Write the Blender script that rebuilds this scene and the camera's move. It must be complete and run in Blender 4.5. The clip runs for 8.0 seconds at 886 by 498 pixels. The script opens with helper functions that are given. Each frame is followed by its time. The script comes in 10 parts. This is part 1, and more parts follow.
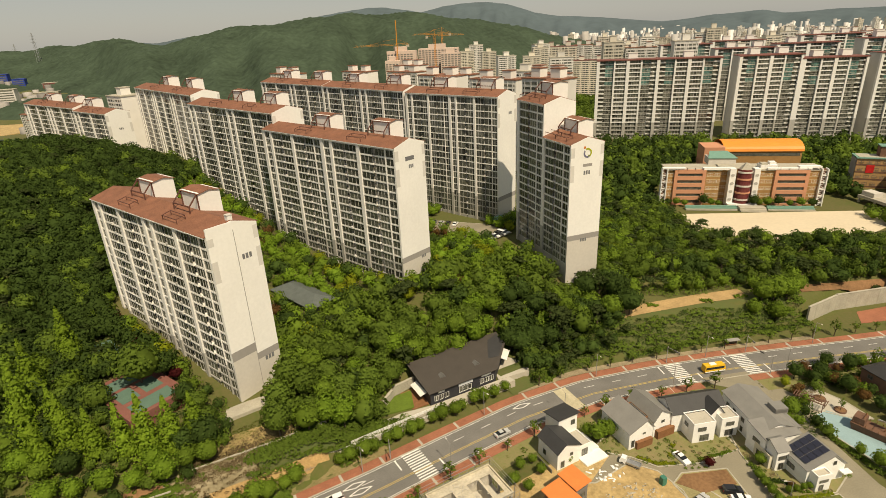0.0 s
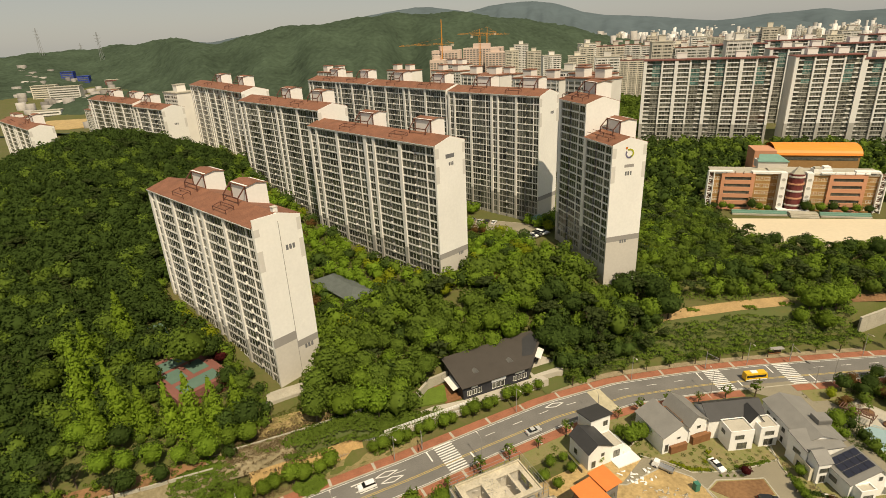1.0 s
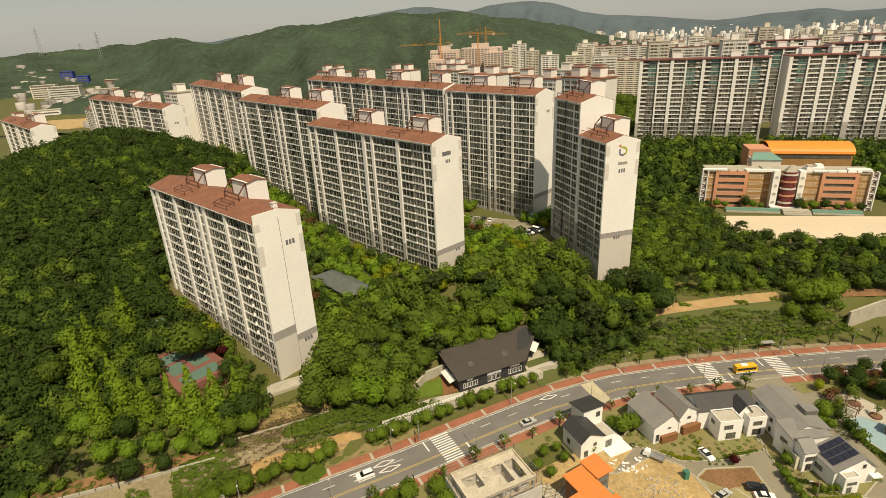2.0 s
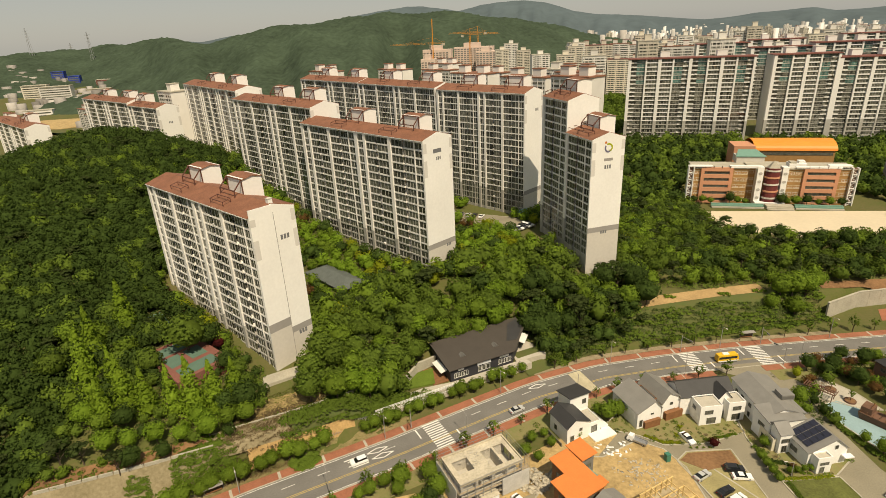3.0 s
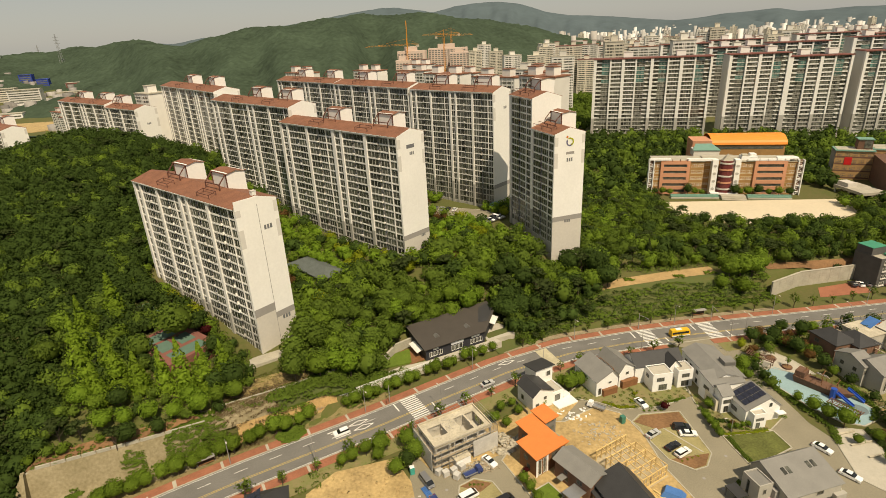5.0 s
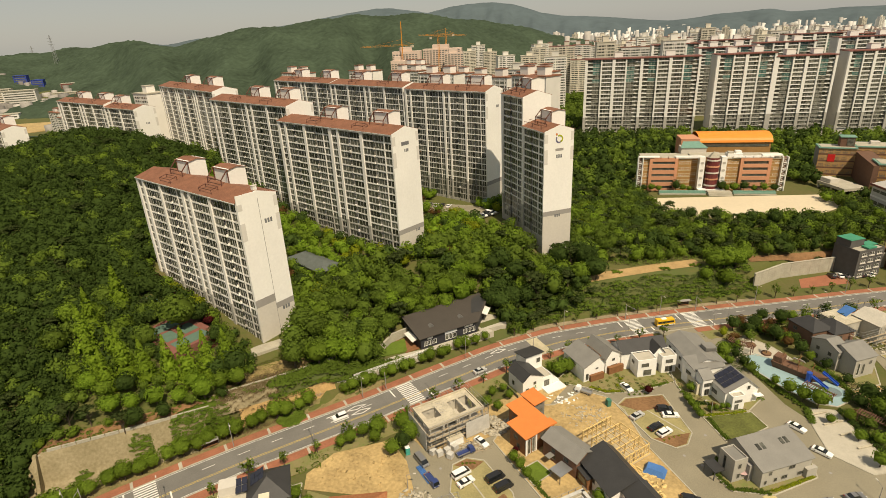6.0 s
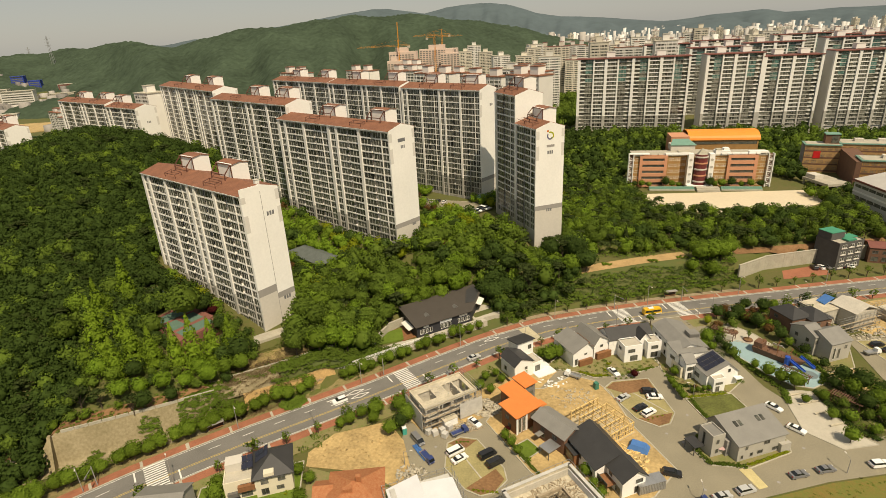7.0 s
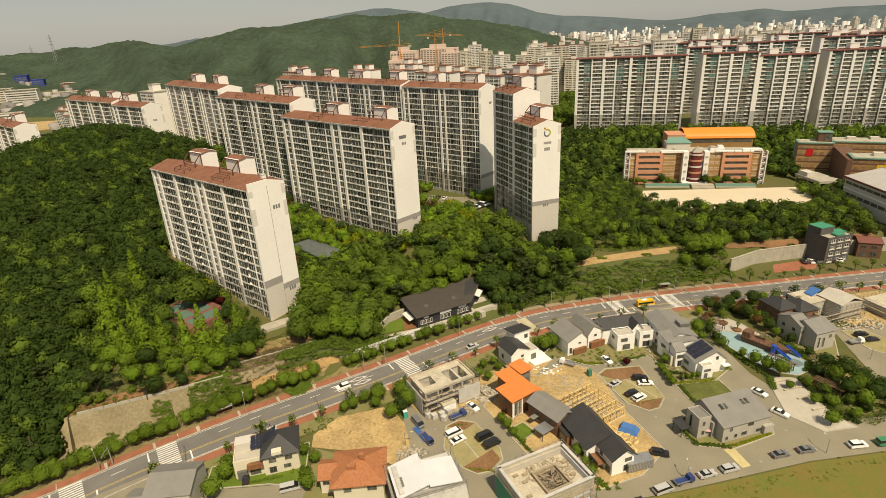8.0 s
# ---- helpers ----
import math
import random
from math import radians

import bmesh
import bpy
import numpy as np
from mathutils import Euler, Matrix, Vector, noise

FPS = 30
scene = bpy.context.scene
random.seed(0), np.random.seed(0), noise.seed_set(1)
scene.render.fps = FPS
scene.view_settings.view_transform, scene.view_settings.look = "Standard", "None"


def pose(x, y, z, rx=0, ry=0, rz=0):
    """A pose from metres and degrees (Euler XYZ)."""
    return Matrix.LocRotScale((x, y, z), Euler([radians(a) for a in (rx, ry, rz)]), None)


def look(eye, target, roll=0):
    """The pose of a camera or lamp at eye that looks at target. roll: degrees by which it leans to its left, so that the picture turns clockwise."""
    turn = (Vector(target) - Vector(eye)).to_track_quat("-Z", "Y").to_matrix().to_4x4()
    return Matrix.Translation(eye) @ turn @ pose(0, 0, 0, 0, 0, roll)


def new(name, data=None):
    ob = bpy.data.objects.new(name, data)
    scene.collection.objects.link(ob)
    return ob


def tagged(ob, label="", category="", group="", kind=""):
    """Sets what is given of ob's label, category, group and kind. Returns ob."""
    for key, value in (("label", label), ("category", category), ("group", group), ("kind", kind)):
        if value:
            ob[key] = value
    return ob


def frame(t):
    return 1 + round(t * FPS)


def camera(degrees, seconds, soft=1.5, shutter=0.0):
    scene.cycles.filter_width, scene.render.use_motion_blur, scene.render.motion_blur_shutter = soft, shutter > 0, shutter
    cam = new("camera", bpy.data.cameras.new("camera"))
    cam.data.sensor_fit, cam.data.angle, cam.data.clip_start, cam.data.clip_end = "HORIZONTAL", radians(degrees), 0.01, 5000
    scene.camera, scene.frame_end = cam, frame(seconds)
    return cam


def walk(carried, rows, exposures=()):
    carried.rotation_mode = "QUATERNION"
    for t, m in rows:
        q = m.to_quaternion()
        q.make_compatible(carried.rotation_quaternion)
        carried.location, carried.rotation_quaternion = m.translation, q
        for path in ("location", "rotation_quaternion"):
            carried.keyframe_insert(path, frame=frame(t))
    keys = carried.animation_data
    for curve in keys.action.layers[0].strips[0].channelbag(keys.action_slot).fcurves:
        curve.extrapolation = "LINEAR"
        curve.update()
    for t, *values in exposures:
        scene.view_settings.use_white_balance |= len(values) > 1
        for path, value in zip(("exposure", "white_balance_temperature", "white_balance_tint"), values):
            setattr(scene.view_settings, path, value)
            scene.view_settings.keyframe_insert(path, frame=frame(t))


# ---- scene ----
cam = camera(78.103, 8.0, soft=0.72)
# seconds, eye x y z, heading to the left, pitch, lean
ROWS = [
    (0.0, 0.00, 0.00, 103.99, 0.015, -21.998, -2.729),
    (0.5, 0.07, -0.88, 103.89, 3.354, -21.860, -2.755),
    (1.0, 0.70, -2.26, 103.90, 4.469, -21.848, -2.746),
    (1.5, 1.22, -3.85, 103.85, 4.435, -21.843, -2.753),
    (3.0, 3.01, -10.79, 104.12, 3.717, -21.954, -2.818),
    (3.5, 3.64, -13.74, 104.15, 2.771, -21.969, -2.849),
    (4.0, 4.11, -16.95, 104.41, 2.056, -21.998, -2.878),
    (4.5, 4.75, -20.31, 104.54, 1.651, -21.984, -2.929),
    (6.0, 5.95, -31.15, 104.82, 0.858, -21.944, -2.988),
    (6.5, 6.31, -35.08, 104.81, 0.687, -21.925, -3.030),
    (7.0, 6.62, -39.14, 104.78, 0.533, -21.908, -3.030),
    (7.5, 6.86, -43.12, 104.95, 0.410, -21.974, -3.017),
    (8.0, 6.98, -46.31, 105.22, 0.632, -21.978, -2.998),
]


def eye_pose(x, y, z, yaw, pitch, lean):
    a, b = radians(yaw), radians(pitch)
    way = Vector((-math.sin(a) * math.cos(b), math.cos(a) * math.cos(b), math.sin(b)))
    return look(Vector((x, y, z)), Vector((x, y, z)) + way, lean)


walk(cam, [(t, eye_pose(*row)) for t, *row in ROWS], [(0.0, 0.0, 7900, 9), (8.0, 0.0, 7900, 9)])

# ---- light ----
SUN_AZ = Vector((0.43, -0.90, 0)).normalized()
SUN_EL = radians(56)
to_sun = Vector((SUN_AZ.x * math.cos(SUN_EL), SUN_AZ.y * math.cos(SUN_EL), math.sin(SUN_EL)))
world = bpy.data.worlds.new("sky_world")
scene.world = world
world.use_nodes = True
sky_tex = world.node_tree.nodes.new("ShaderNodeTexSky")
sky_tex.sky_type = "NISHITA"
sky_tex.sun_disc = False
sky_tex.sun_elevation = SUN_EL
sky_tex.sun_rotation = math.atan2(SUN_AZ.x, SUN_AZ.y)
sky_tex.air_density, sky_tex.dust_density, sky_tex.ozone_density = 1.0, 0.5, 1.0
sky_bg = world.node_tree.nodes["Background"]
sky_bg.inputs["Strength"].default_value = 0.135
haze = world.node_tree.nodes.new("ShaderNodeHueSaturation")
haze.inputs["Saturation"].default_value = 0.75
world.node_tree.links.new(sky_tex.outputs["Color"], haze.inputs["Color"])
veil = world.node_tree.nodes.new("ShaderNodeMix")
veil.data_type = "RGBA"
veil.inputs["Factor"].default_value = 0.80
veil.inputs["B"].default_value = (2.25, 2.5, 2.85, 1)
world.node_tree.links.new(haze.outputs["Color"], veil.inputs["A"])
world.node_tree.links.new(veil.outputs["Result"], sky_bg.inputs["Color"])
sun_data = bpy.data.lights.new("sun", "SUN")
sun_data.energy, sun_data.angle, sun_data.color = 4.7, radians(0.6), (1.0, 0.93, 0.80)
sun = new("sun", sun_data)
sun.matrix_world = look(to_sun * 900, (0, 0, 0))


# ---- materials ----
def mat(name, color, rough=0.8, metal=0.0, vary=0.25, scale=0.5, fine=6.0, bump=0.0, tint=None, island=0.0, obj=0.0, spec=0.3):
    """A surface with grain at two scales; tint is the colour towards which the stains go."""
    m = bpy.data.materials.new(name)
    m.use_nodes = True
    nt, N, link = m.node_tree, m.node_tree.nodes.new, m.node_tree.links.new
    bsdf = nt.nodes["Principled BSDF"]
    bsdf.inputs["Roughness"].default_value = rough
    bsdf.inputs["Metallic"].default_value = metal
    bsdf.inputs["Specular IOR Level"].default_value = spec
    geo = N("ShaderNodeNewGeometry")
    big, small = N("ShaderNodeTexNoise"), N("ShaderNodeTexNoise")
    big.inputs["Scale"].default_value, small.inputs["Scale"].default_value = scale, fine
    big.inputs["Detail"].default_value, small.inputs["Detail"].default_value = 4, 3
    for n in (big, small):
        link(geo.outputs["Position"], n.inputs["Vector"])
    add = N("ShaderNodeMath")
    add.operation = "ADD"
    link(big.outputs["Fac"], add.inputs[0])
    link(small.outputs["Fac"], add.inputs[1])
    ramp = N("ShaderNodeMapRange")
    ramp.inputs["From Min"].default_value, ramp.inputs["From Max"].default_value = 0.65, 1.35
    link(add.outputs[0], ramp.inputs["Value"])
    mix = N("ShaderNodeMix")
    mix.data_type = "RGBA"
    c2 = tint or tuple(c * (1 - vary) for c in color)
    c1 = tuple(min(1, c * (1 + vary * 0.5)) for c in color)
    mix.inputs["A"].default_value, mix.inputs["B"].default_value = (*c1, 1), (*c2, 1)
    link(ramp.outputs[0], mix.inputs["Factor"])
    out = mix.outputs["Result"]
    for amount, socket in ((island, "Random Per Island"), (obj, "Random")):
        if amount:
            src = geo if socket == "Random Per Island" else N("ShaderNodeObjectInfo")
            rng = N("ShaderNodeMapRange")
            rng.inputs["To Min"].default_value, rng.inputs["To Max"].default_value = 1 - amount, 1 + amount
            link(src.outputs[socket], rng.inputs["Value"])
            mul = N("ShaderNodeVectorMath")
            mul.operation = "SCALE"
            link(out, mul.inputs[0])
            link(rng.outputs[0], mul.inputs["Scale"])
            out = mul.outputs[0]
    link(out, bsdf.inputs["Base Color"])
    if bump:
        b = N("ShaderNodeBump")
        b.inputs["Strength"].default_value, b.inputs["Distance"].default_value = bump, 0.1
        link(small.outputs["Fac"], b.inputs["Height"])
        link(b.outputs["Normal"], bsdf.inputs["Normal"])
    return m


def leaf_mat(name, color, spread=0.17):
    m = mat(name, color, rough=0.75, vary=0.22, scale=0.10, fine=0.9, island=spread, obj=0.15, spec=0.06)
    nt = m.node_tree
    bsdf, out = nt.nodes["Principled BSDF"], nt.nodes["Material Output"]
    thin, mix = nt.nodes.new("ShaderNodeBsdfTranslucent"), nt.nodes.new("ShaderNodeMixShader")
    mix.inputs["Fac"].default_value = 0.42
    nt.links.new(bsdf.inputs["Base Color"].links[0].from_socket, thin.inputs["Color"])
    nt.links.new(bsdf.outputs[0], mix.inputs[1])
    nt.links.new(thin.outputs[0], mix.inputs[2])
    nt.links.new(mix.outputs[0], out.inputs["Surface"])
    return m


M = {}
M["wall"] = mat("white_painted_concrete", (0.78, 0.76, 0.72), 0.75, vary=0.07, scale=0.08, fine=1.2, bump=0.05)
M["wall_low"] = mat("beige_grey_painted_concrete", (0.56, 0.52, 0.46), 0.8, vary=0.08, scale=0.1, fine=1.2)
M["band"] = mat("grey_painted_band", (0.30, 0.28, 0.26), 0.8, vary=0.08, scale=0.1, fine=1.2)
M["facade"] = mat("facade_concrete", (0.83, 0.80, 0.75), 0.8, vary=0.10, scale=0.25, fine=2.0)
M["facade_low"] = mat("facade_concrete_grey", (0.42, 0.40, 0.36), 0.8, vary=0.14, scale=0.25, fine=2.0)
# dark tone that stands in for shade inside recesses and openings
M["recess"] = mat("recess_shade_and_dark_wall", (0.20, 0.19, 0.17), 0.9, vary=0.3, scale=0.8)
M["frame"] = mat("window_frame", (0.13, 0.125, 0.115), 0.5, vary=0.1)
M["mullion"] = mat("pale_window_mullion", (0.44, 0.43, 0.40), 0.5, vary=0.15)
M["unit"] = mat("white_cooling_unit", (0.62, 0.60, 0.56), 0.6, vary=0.2, island=0.2)
M["frame_w"] = mat("white_window_frame", (0.72, 0.70, 0.66), 0.5, vary=0.1)
M["glass"] = mat("dark_window_glass", (0.034, 0.037, 0.031), 0.12, vary=0.5, scale=0.55, fine=1.1, obj=0.6, spec=0.5, tint=(0.14, 0.135, 0.11))
M["glass_far"] = mat("dark_window_glass_far", (0.040, 0.043, 0.036), 0.12, vary=0.5, scale=0.55, fine=1.1, island=0.7, spec=0.5, tint=(0.14, 0.135, 0.11))
M["glass_green"] = mat("green_tinted_glass", (0.08, 0.17, 0.15), 0.15, vary=0.5, scale=0.3, fine=0.9, island=0.5, spec=0.6)
M["rooftile"] = mat("brown_roof_tile", (0.24, 0.105, 0.062), 0.75, vary=0.35, scale=0.35, fine=3.0, bump=0.4)
M["metal_brown"] = mat("brown_painted_steel", (0.13, 0.055, 0.04), 0.55, vary=0.2)
M["fascia_red"] = mat("red_brown_fascia", (0.20, 0.075, 0.06), 0.7, vary=0.2)
M["ground"] = mat("grassy_ground", (0.066, 0.082, 0.018), 0.95, vary=0.4, scale=0.09, fine=0.9, bump=0.6, tint=(0.125, 0.105, 0.042))
M["asphalt"] = mat("asphalt", (0.175, 0.165, 0.15), 0.9, vary=0.25, scale=0.15, fine=3.0, bump=0.15)
M["asphalt_old"] = mat("pale_worn_asphalt", (0.26, 0.23, 0.165), 0.9, vary=0.2, scale=0.12, fine=3.0, bump=0.15)
M["redbrick"] = mat("red_pavers", (0.33, 0.13, 0.075), 0.9, vary=0.3, scale=0.3, fine=4.0)
M["concrete"] = mat("concrete", (0.42, 0.385, 0.31), 0.9, vary=0.25, scale=0.3, fine=3.0, bump=0.15)
M["soil"] = mat("sandy_soil", (0.46, 0.325, 0.15), 0.95, vary=0.4, scale=0.16, fine=1.2, bump=0.5)
M["soil_red"] = mat("reddish_soil", (0.23, 0.125, 0.06), 0.95, vary=0.4, scale=0.15, fine=1.5, bump=0.5)
M["sand"] = mat("pale_school_field", (0.60, 0.51, 0.37), 0.95, vary=0.08, scale=0.05, fine=0.8)
M["paint_w"] = mat("white_road_paint", (0.72, 0.70, 0.65), 0.7, vary=0.2, scale=1.0)
M["paint_y"] = mat("yellow_road_paint", (0.50, 0.37, 0.12), 0.7, vary=0.2, scale=1.0)
M["trunk"] = mat("bark", (0.10, 0.075, 0.05), 0.9, vary=0.4, scale=2.0)
M["white"] = mat("white_plaster", (0.82, 0.805, 0.765), 0.8, vary=0.07, scale=0.3, fine=3.0, bump=0.06)
M["grey_wall"] = mat("grey_plaster", (0.40, 0.375, 0.325), 0.8, vary=0.1, scale=0.3, fine=3.0, bump=0.08)
M["roof_dark"] = mat("dark_grey_metal_roof", (0.046, 0.045, 0.045), 0.5, vary=0.2, scale=0.4)
M["roof_grey"] = mat("grey_zinc_roof", (0.225, 0.215, 0.195), 0.5, vary=0.15, scale=0.4)


# ---- mesh helpers ----
class Shape:
    """Collects boxes, prisms and sheets with material slots, then becomes one mesh."""

    def __init__(self):
        self.v, self.f, self.s, self.mats = [], [], [], []

    def slot(self, m):
        if m not in self.mats:
            self.mats.append(m)
        return self.mats.index(m)

    def face(self, pts, m):
        n = len(self.v)
        self.v += [tuple(p) for p in pts]
        self.f.append(tuple(range(n, n + len(pts))))
        self.s.append(self.slot(m))
        return self

    def solid(self, pts, faces, m):
        n, k = len(self.v), self.slot(m)
        self.v += [tuple(p) for p in pts]
        for f in faces:
            self.f.append(tuple(n + i for i in f))
            self.s.append(k)
        return self

    def box(self, x0, y0, z0, x1, y1, z1, m):
        p = [(x, y, z) for z in (z0, z1) for x, y in ((x0, y0), (x1, y0), (x1, y1), (x0, y1))]
        return self.solid(p, [(0, 3, 2, 1), (4, 5, 6, 7), (0, 1, 5, 4), (1, 2, 6, 5), (2, 3, 7, 6), (3, 0, 4, 7)], m)

    def prism(self, poly, z0, z1, m):
        """An upright prism over a polygon in plan (counter-clockwise)."""
        n = len(poly)
        area = sum(poly[i][0] * poly[(i + 1) % n][1] - poly[(i + 1) % n][0] * poly[i][1] for i in range(n))
        poly = poly if area > 0 else poly[::-1]
        p = [(x, y, z0) for x, y in poly] + [(x, y, z1) for x, y in poly]
        return self.solid(p, [tuple(range(n))[::-1], tuple(range(n, 2 * n))] + [(i, (i + 1) % n, n + (i + 1) % n, n + i) for i in range(n)], m)

    def bar(self, a, b, w, m, h=None):
        """A square bar from a to b."""
        a, b = Vector(a), Vector(b)
        d = (b - a).normalized()
        side = d.cross((0, 0, 1))
        side = side.normalized() if side.length > 1e-4 else Vector((1, 0, 0))
        up = side.cross(d)
        s, u = side * w / 2, up * (h or w) / 2
        p = [q + i * s + j * u for q in (a, b) for i, j in ((-1, -1), (1, -1), (1, 1), (-1, 1))]
        return self.solid(p, [(0, 1, 2, 3), (7, 6, 5, 4), (0, 4, 5, 1), (1, 5, 6, 2), (2, 6, 7, 3), (3, 7, 4, 0)], m)

    def tube(self, a, b, r0, r1, m, n=8):
        a, b = Vector(a), Vector(b)
        d = (b - a).normalized()
        s = d.cross((0, 0, 1))
        s = s.normalized() if s.length > 1e-4 else Vector((1, 0, 0))
        u = s.cross(d)
        p = [q + r * (math.cos(6.2832 * k / n) * s + math.sin(6.2832 * k / n) * u) for q, r in ((a, r0), (b, r1)) for k in range(n)]
        return self.solid(p, [tuple(range(n)), tuple(range(n, 2 * n))[::-1]] + [(k, n + k, n + (k + 1) % n, (k + 1) % n) for k in range(n)], m)

    def slab(self, corners, t, m):
        """A plate of thickness t under a sloped polygon."""
        a, b, c = (Vector(p) for p in corners[:3])
        nrm = (b - a).cross(c - a).normalized()
        nrm = nrm if nrm.z >= 0 else -nrm
        n = len(corners)
        p = [Vector(q) for q in corners] + [Vector(q) - nrm * t for q in corners]
        return self.solid(p, [tuple(range(n)), tuple(range(n, 2 * n))[::-1]] + [(i, n + i, n + (i + 1) % n, (i + 1) % n) for i in range(n)], m)

    def mesh(self, name):
        me = bpy.data.meshes.new(name)
        me.from_pydata(self.v, [], self.f)
        for m in self.mats:
            me.materials.append(m)
        me.polygons.foreach_set("material_index", self.s)
        bm = bmesh.new()
        bm.from_mesh(me)
        bmesh.ops.recalc_face_normals(bm, faces=bm.faces)
        bm.to_mesh(me)
        bm.free()
        return me


def part(name, shape, parent=None, label="", at=None, kind=""):
    """Links a Shape (or mesh) as one mesh object under a thing."""
    me = shape.mesh(name) if isinstance(shape, Shape) else shape
    ob = new(name, me)
    ob.parent = parent
    if at is not None:
        ob.matrix_basis = at
    if label or kind:
        tagged(ob, label, kind=kind)
    return ob


def thing(name, label, category, at=None, group="", kind=""):
    ob = new(name)
    ob.empty_display_size = 0.5
    if at is not None:
        ob.matrix_basis = at
    return tagged(ob, label, category, group, kind)


def frame_at(x, y, z, angle):
    return pose(x, y, z, 0, 0, angle)


def big_mesh(name, verts, faces, m):
    """One mesh from arrays of vertices and equal-sided faces."""
    verts, faces = np.asarray(verts, np.float32), np.asarray(faces, np.int32)
    me = bpy.data.meshes.new(name)
    me.vertices.add(len(verts))
    me.vertices.foreach_set("co", verts.ravel())
    k = faces.shape[1]
    me.loops.add(faces.size)
    me.loops.foreach_set("vertex_index", faces.ravel())
    me.polygons.add(len(faces))
    me.polygons.foreach_set("loop_start", np.arange(0, faces.size, k, dtype=np.int32))
    me.materials.append(m)
    me.update(calc_edges=True)
    return me


# ---- the lie of the land ----
BANK = np.array([(-420, -60), (-250, 2), (-160, 34), (-120, 49), (-92, 60.5), (-70, 69.5), (-50, 78.5), (-33, 87), (-17, 96.5), (-3, 105.5), (12, 114.5), (27, 123), (43, 131.5), (58, 138), (74, 143), (96, 148.3), (126, 153.5), (152, 156.5), (178, 159), (260, 166), (420, 176)], float)
ROAD = np.array([(-420, -130), (-250, -40), (-160, 12), (-115, 41), (-92.2, 56.1), (-78.2, 66.7), (-64.5, 75.8), (-50.9, 84.3), (-35.7, 92.9), (-18.8, 102.5), (0, 114.1), (20.4, 126.2), (42.1, 135.5), (64.8, 140.8), (89, 144.8), (113, 147.9), (137.8, 150.7), (163.1, 154), (178, 155.6), (260, 164), (420, 176)], float)


def legs(line):
    d = np.diff(line, axis=0)
    return line[:-1], d, np.linalg.norm(d, axis=1)


BANK_LEGS, ROAD_LEGS = legs(BANK), legs(ROAD)
seg_len = ROAD_LEGS[2]


def road_side(x, y, line=BANK_LEGS):
    """How far north of a line a place lies (south: minus); the line along which the bank runs, or the road's middle."""
    x, y = np.asarray(x, float), np.asarray(y, float)
    best, out = np.full(x.shape, 1e9), np.zeros(x.shape)
    for (ax, ay), (dx, dy), length in zip(*line):
        k = np.clip(((x - ax) * dx + (y - ay) * dy) / length**2, 0, 1)
        px, py = x - ax - k * dx, y - ay - k * dy
        far = np.hypot(px, py)
        side = np.where(dx * py - dy * px >= 0, far, -far)
        out = np.where(far < best, side, out)
        best = np.minimum(best, far)
    return out


def road_at(s, off=0.0, line=ROAD_LEGS):
    """The place s metres along a line from x = -420, off metres to its north; and its heading."""
    a, d, size = line
    k = 0
    while k < len(size) - 1 and s > size[k]:
        s -= size[k]
        k += 1
    d = d[k] / size[k]
    p = a[k] + d * s + off * np.array([-d[1], d[0]])
    return p[0], p[1], math.degrees(math.atan2(d[1], d[0]))


def bank_at(s, off=0.0):
    return road_at(s, off, BANK_LEGS)


WEST = ((16, 17.4, 20.4, 38, 70, 120), (1, 1.4, 9.4, 13, 18, 20))
CAFE = ((15.4, 17.4, 19.5, 20.3, 32, 50, 65), (1, 1.7, 2.4, 4, 4.3, 17, 20))
EAST = ((11.5, 13.8, 21, 29, 45, 60, 140, 230), (1, 1.4, 9.3, 9.8, 13, 14, 14, 26))


def smooth(a, b, x):
    """From 0 at a to 1 at b, whichever is larger."""
    k = np.clip((x - a) / (b - a), 0, 1)
    return k * k * (3 - 2 * k)


# crest of the far ridge by bearing
RIDGE_AZ = (-75, -50, -39.2, -35.4, -33.3, -31.2, -28.4, -26.8, -24.6, -22, -19.5, -16.9, -14.3, -11.6, -8.9, -6.2, -3.8, -1.9, -0.8, 1.9, 4.6, 7.3, 9.2, 11.1, 14.2, 17, 20)
RIDGE_TOP = (50, 64, 79, 81, 91, 92, 100, 92, 84, 98, 112, 114, 117, 124, 131, 125, 125, 129, 125, 113, 104, 89, 81, 68, 54, 28, 0)


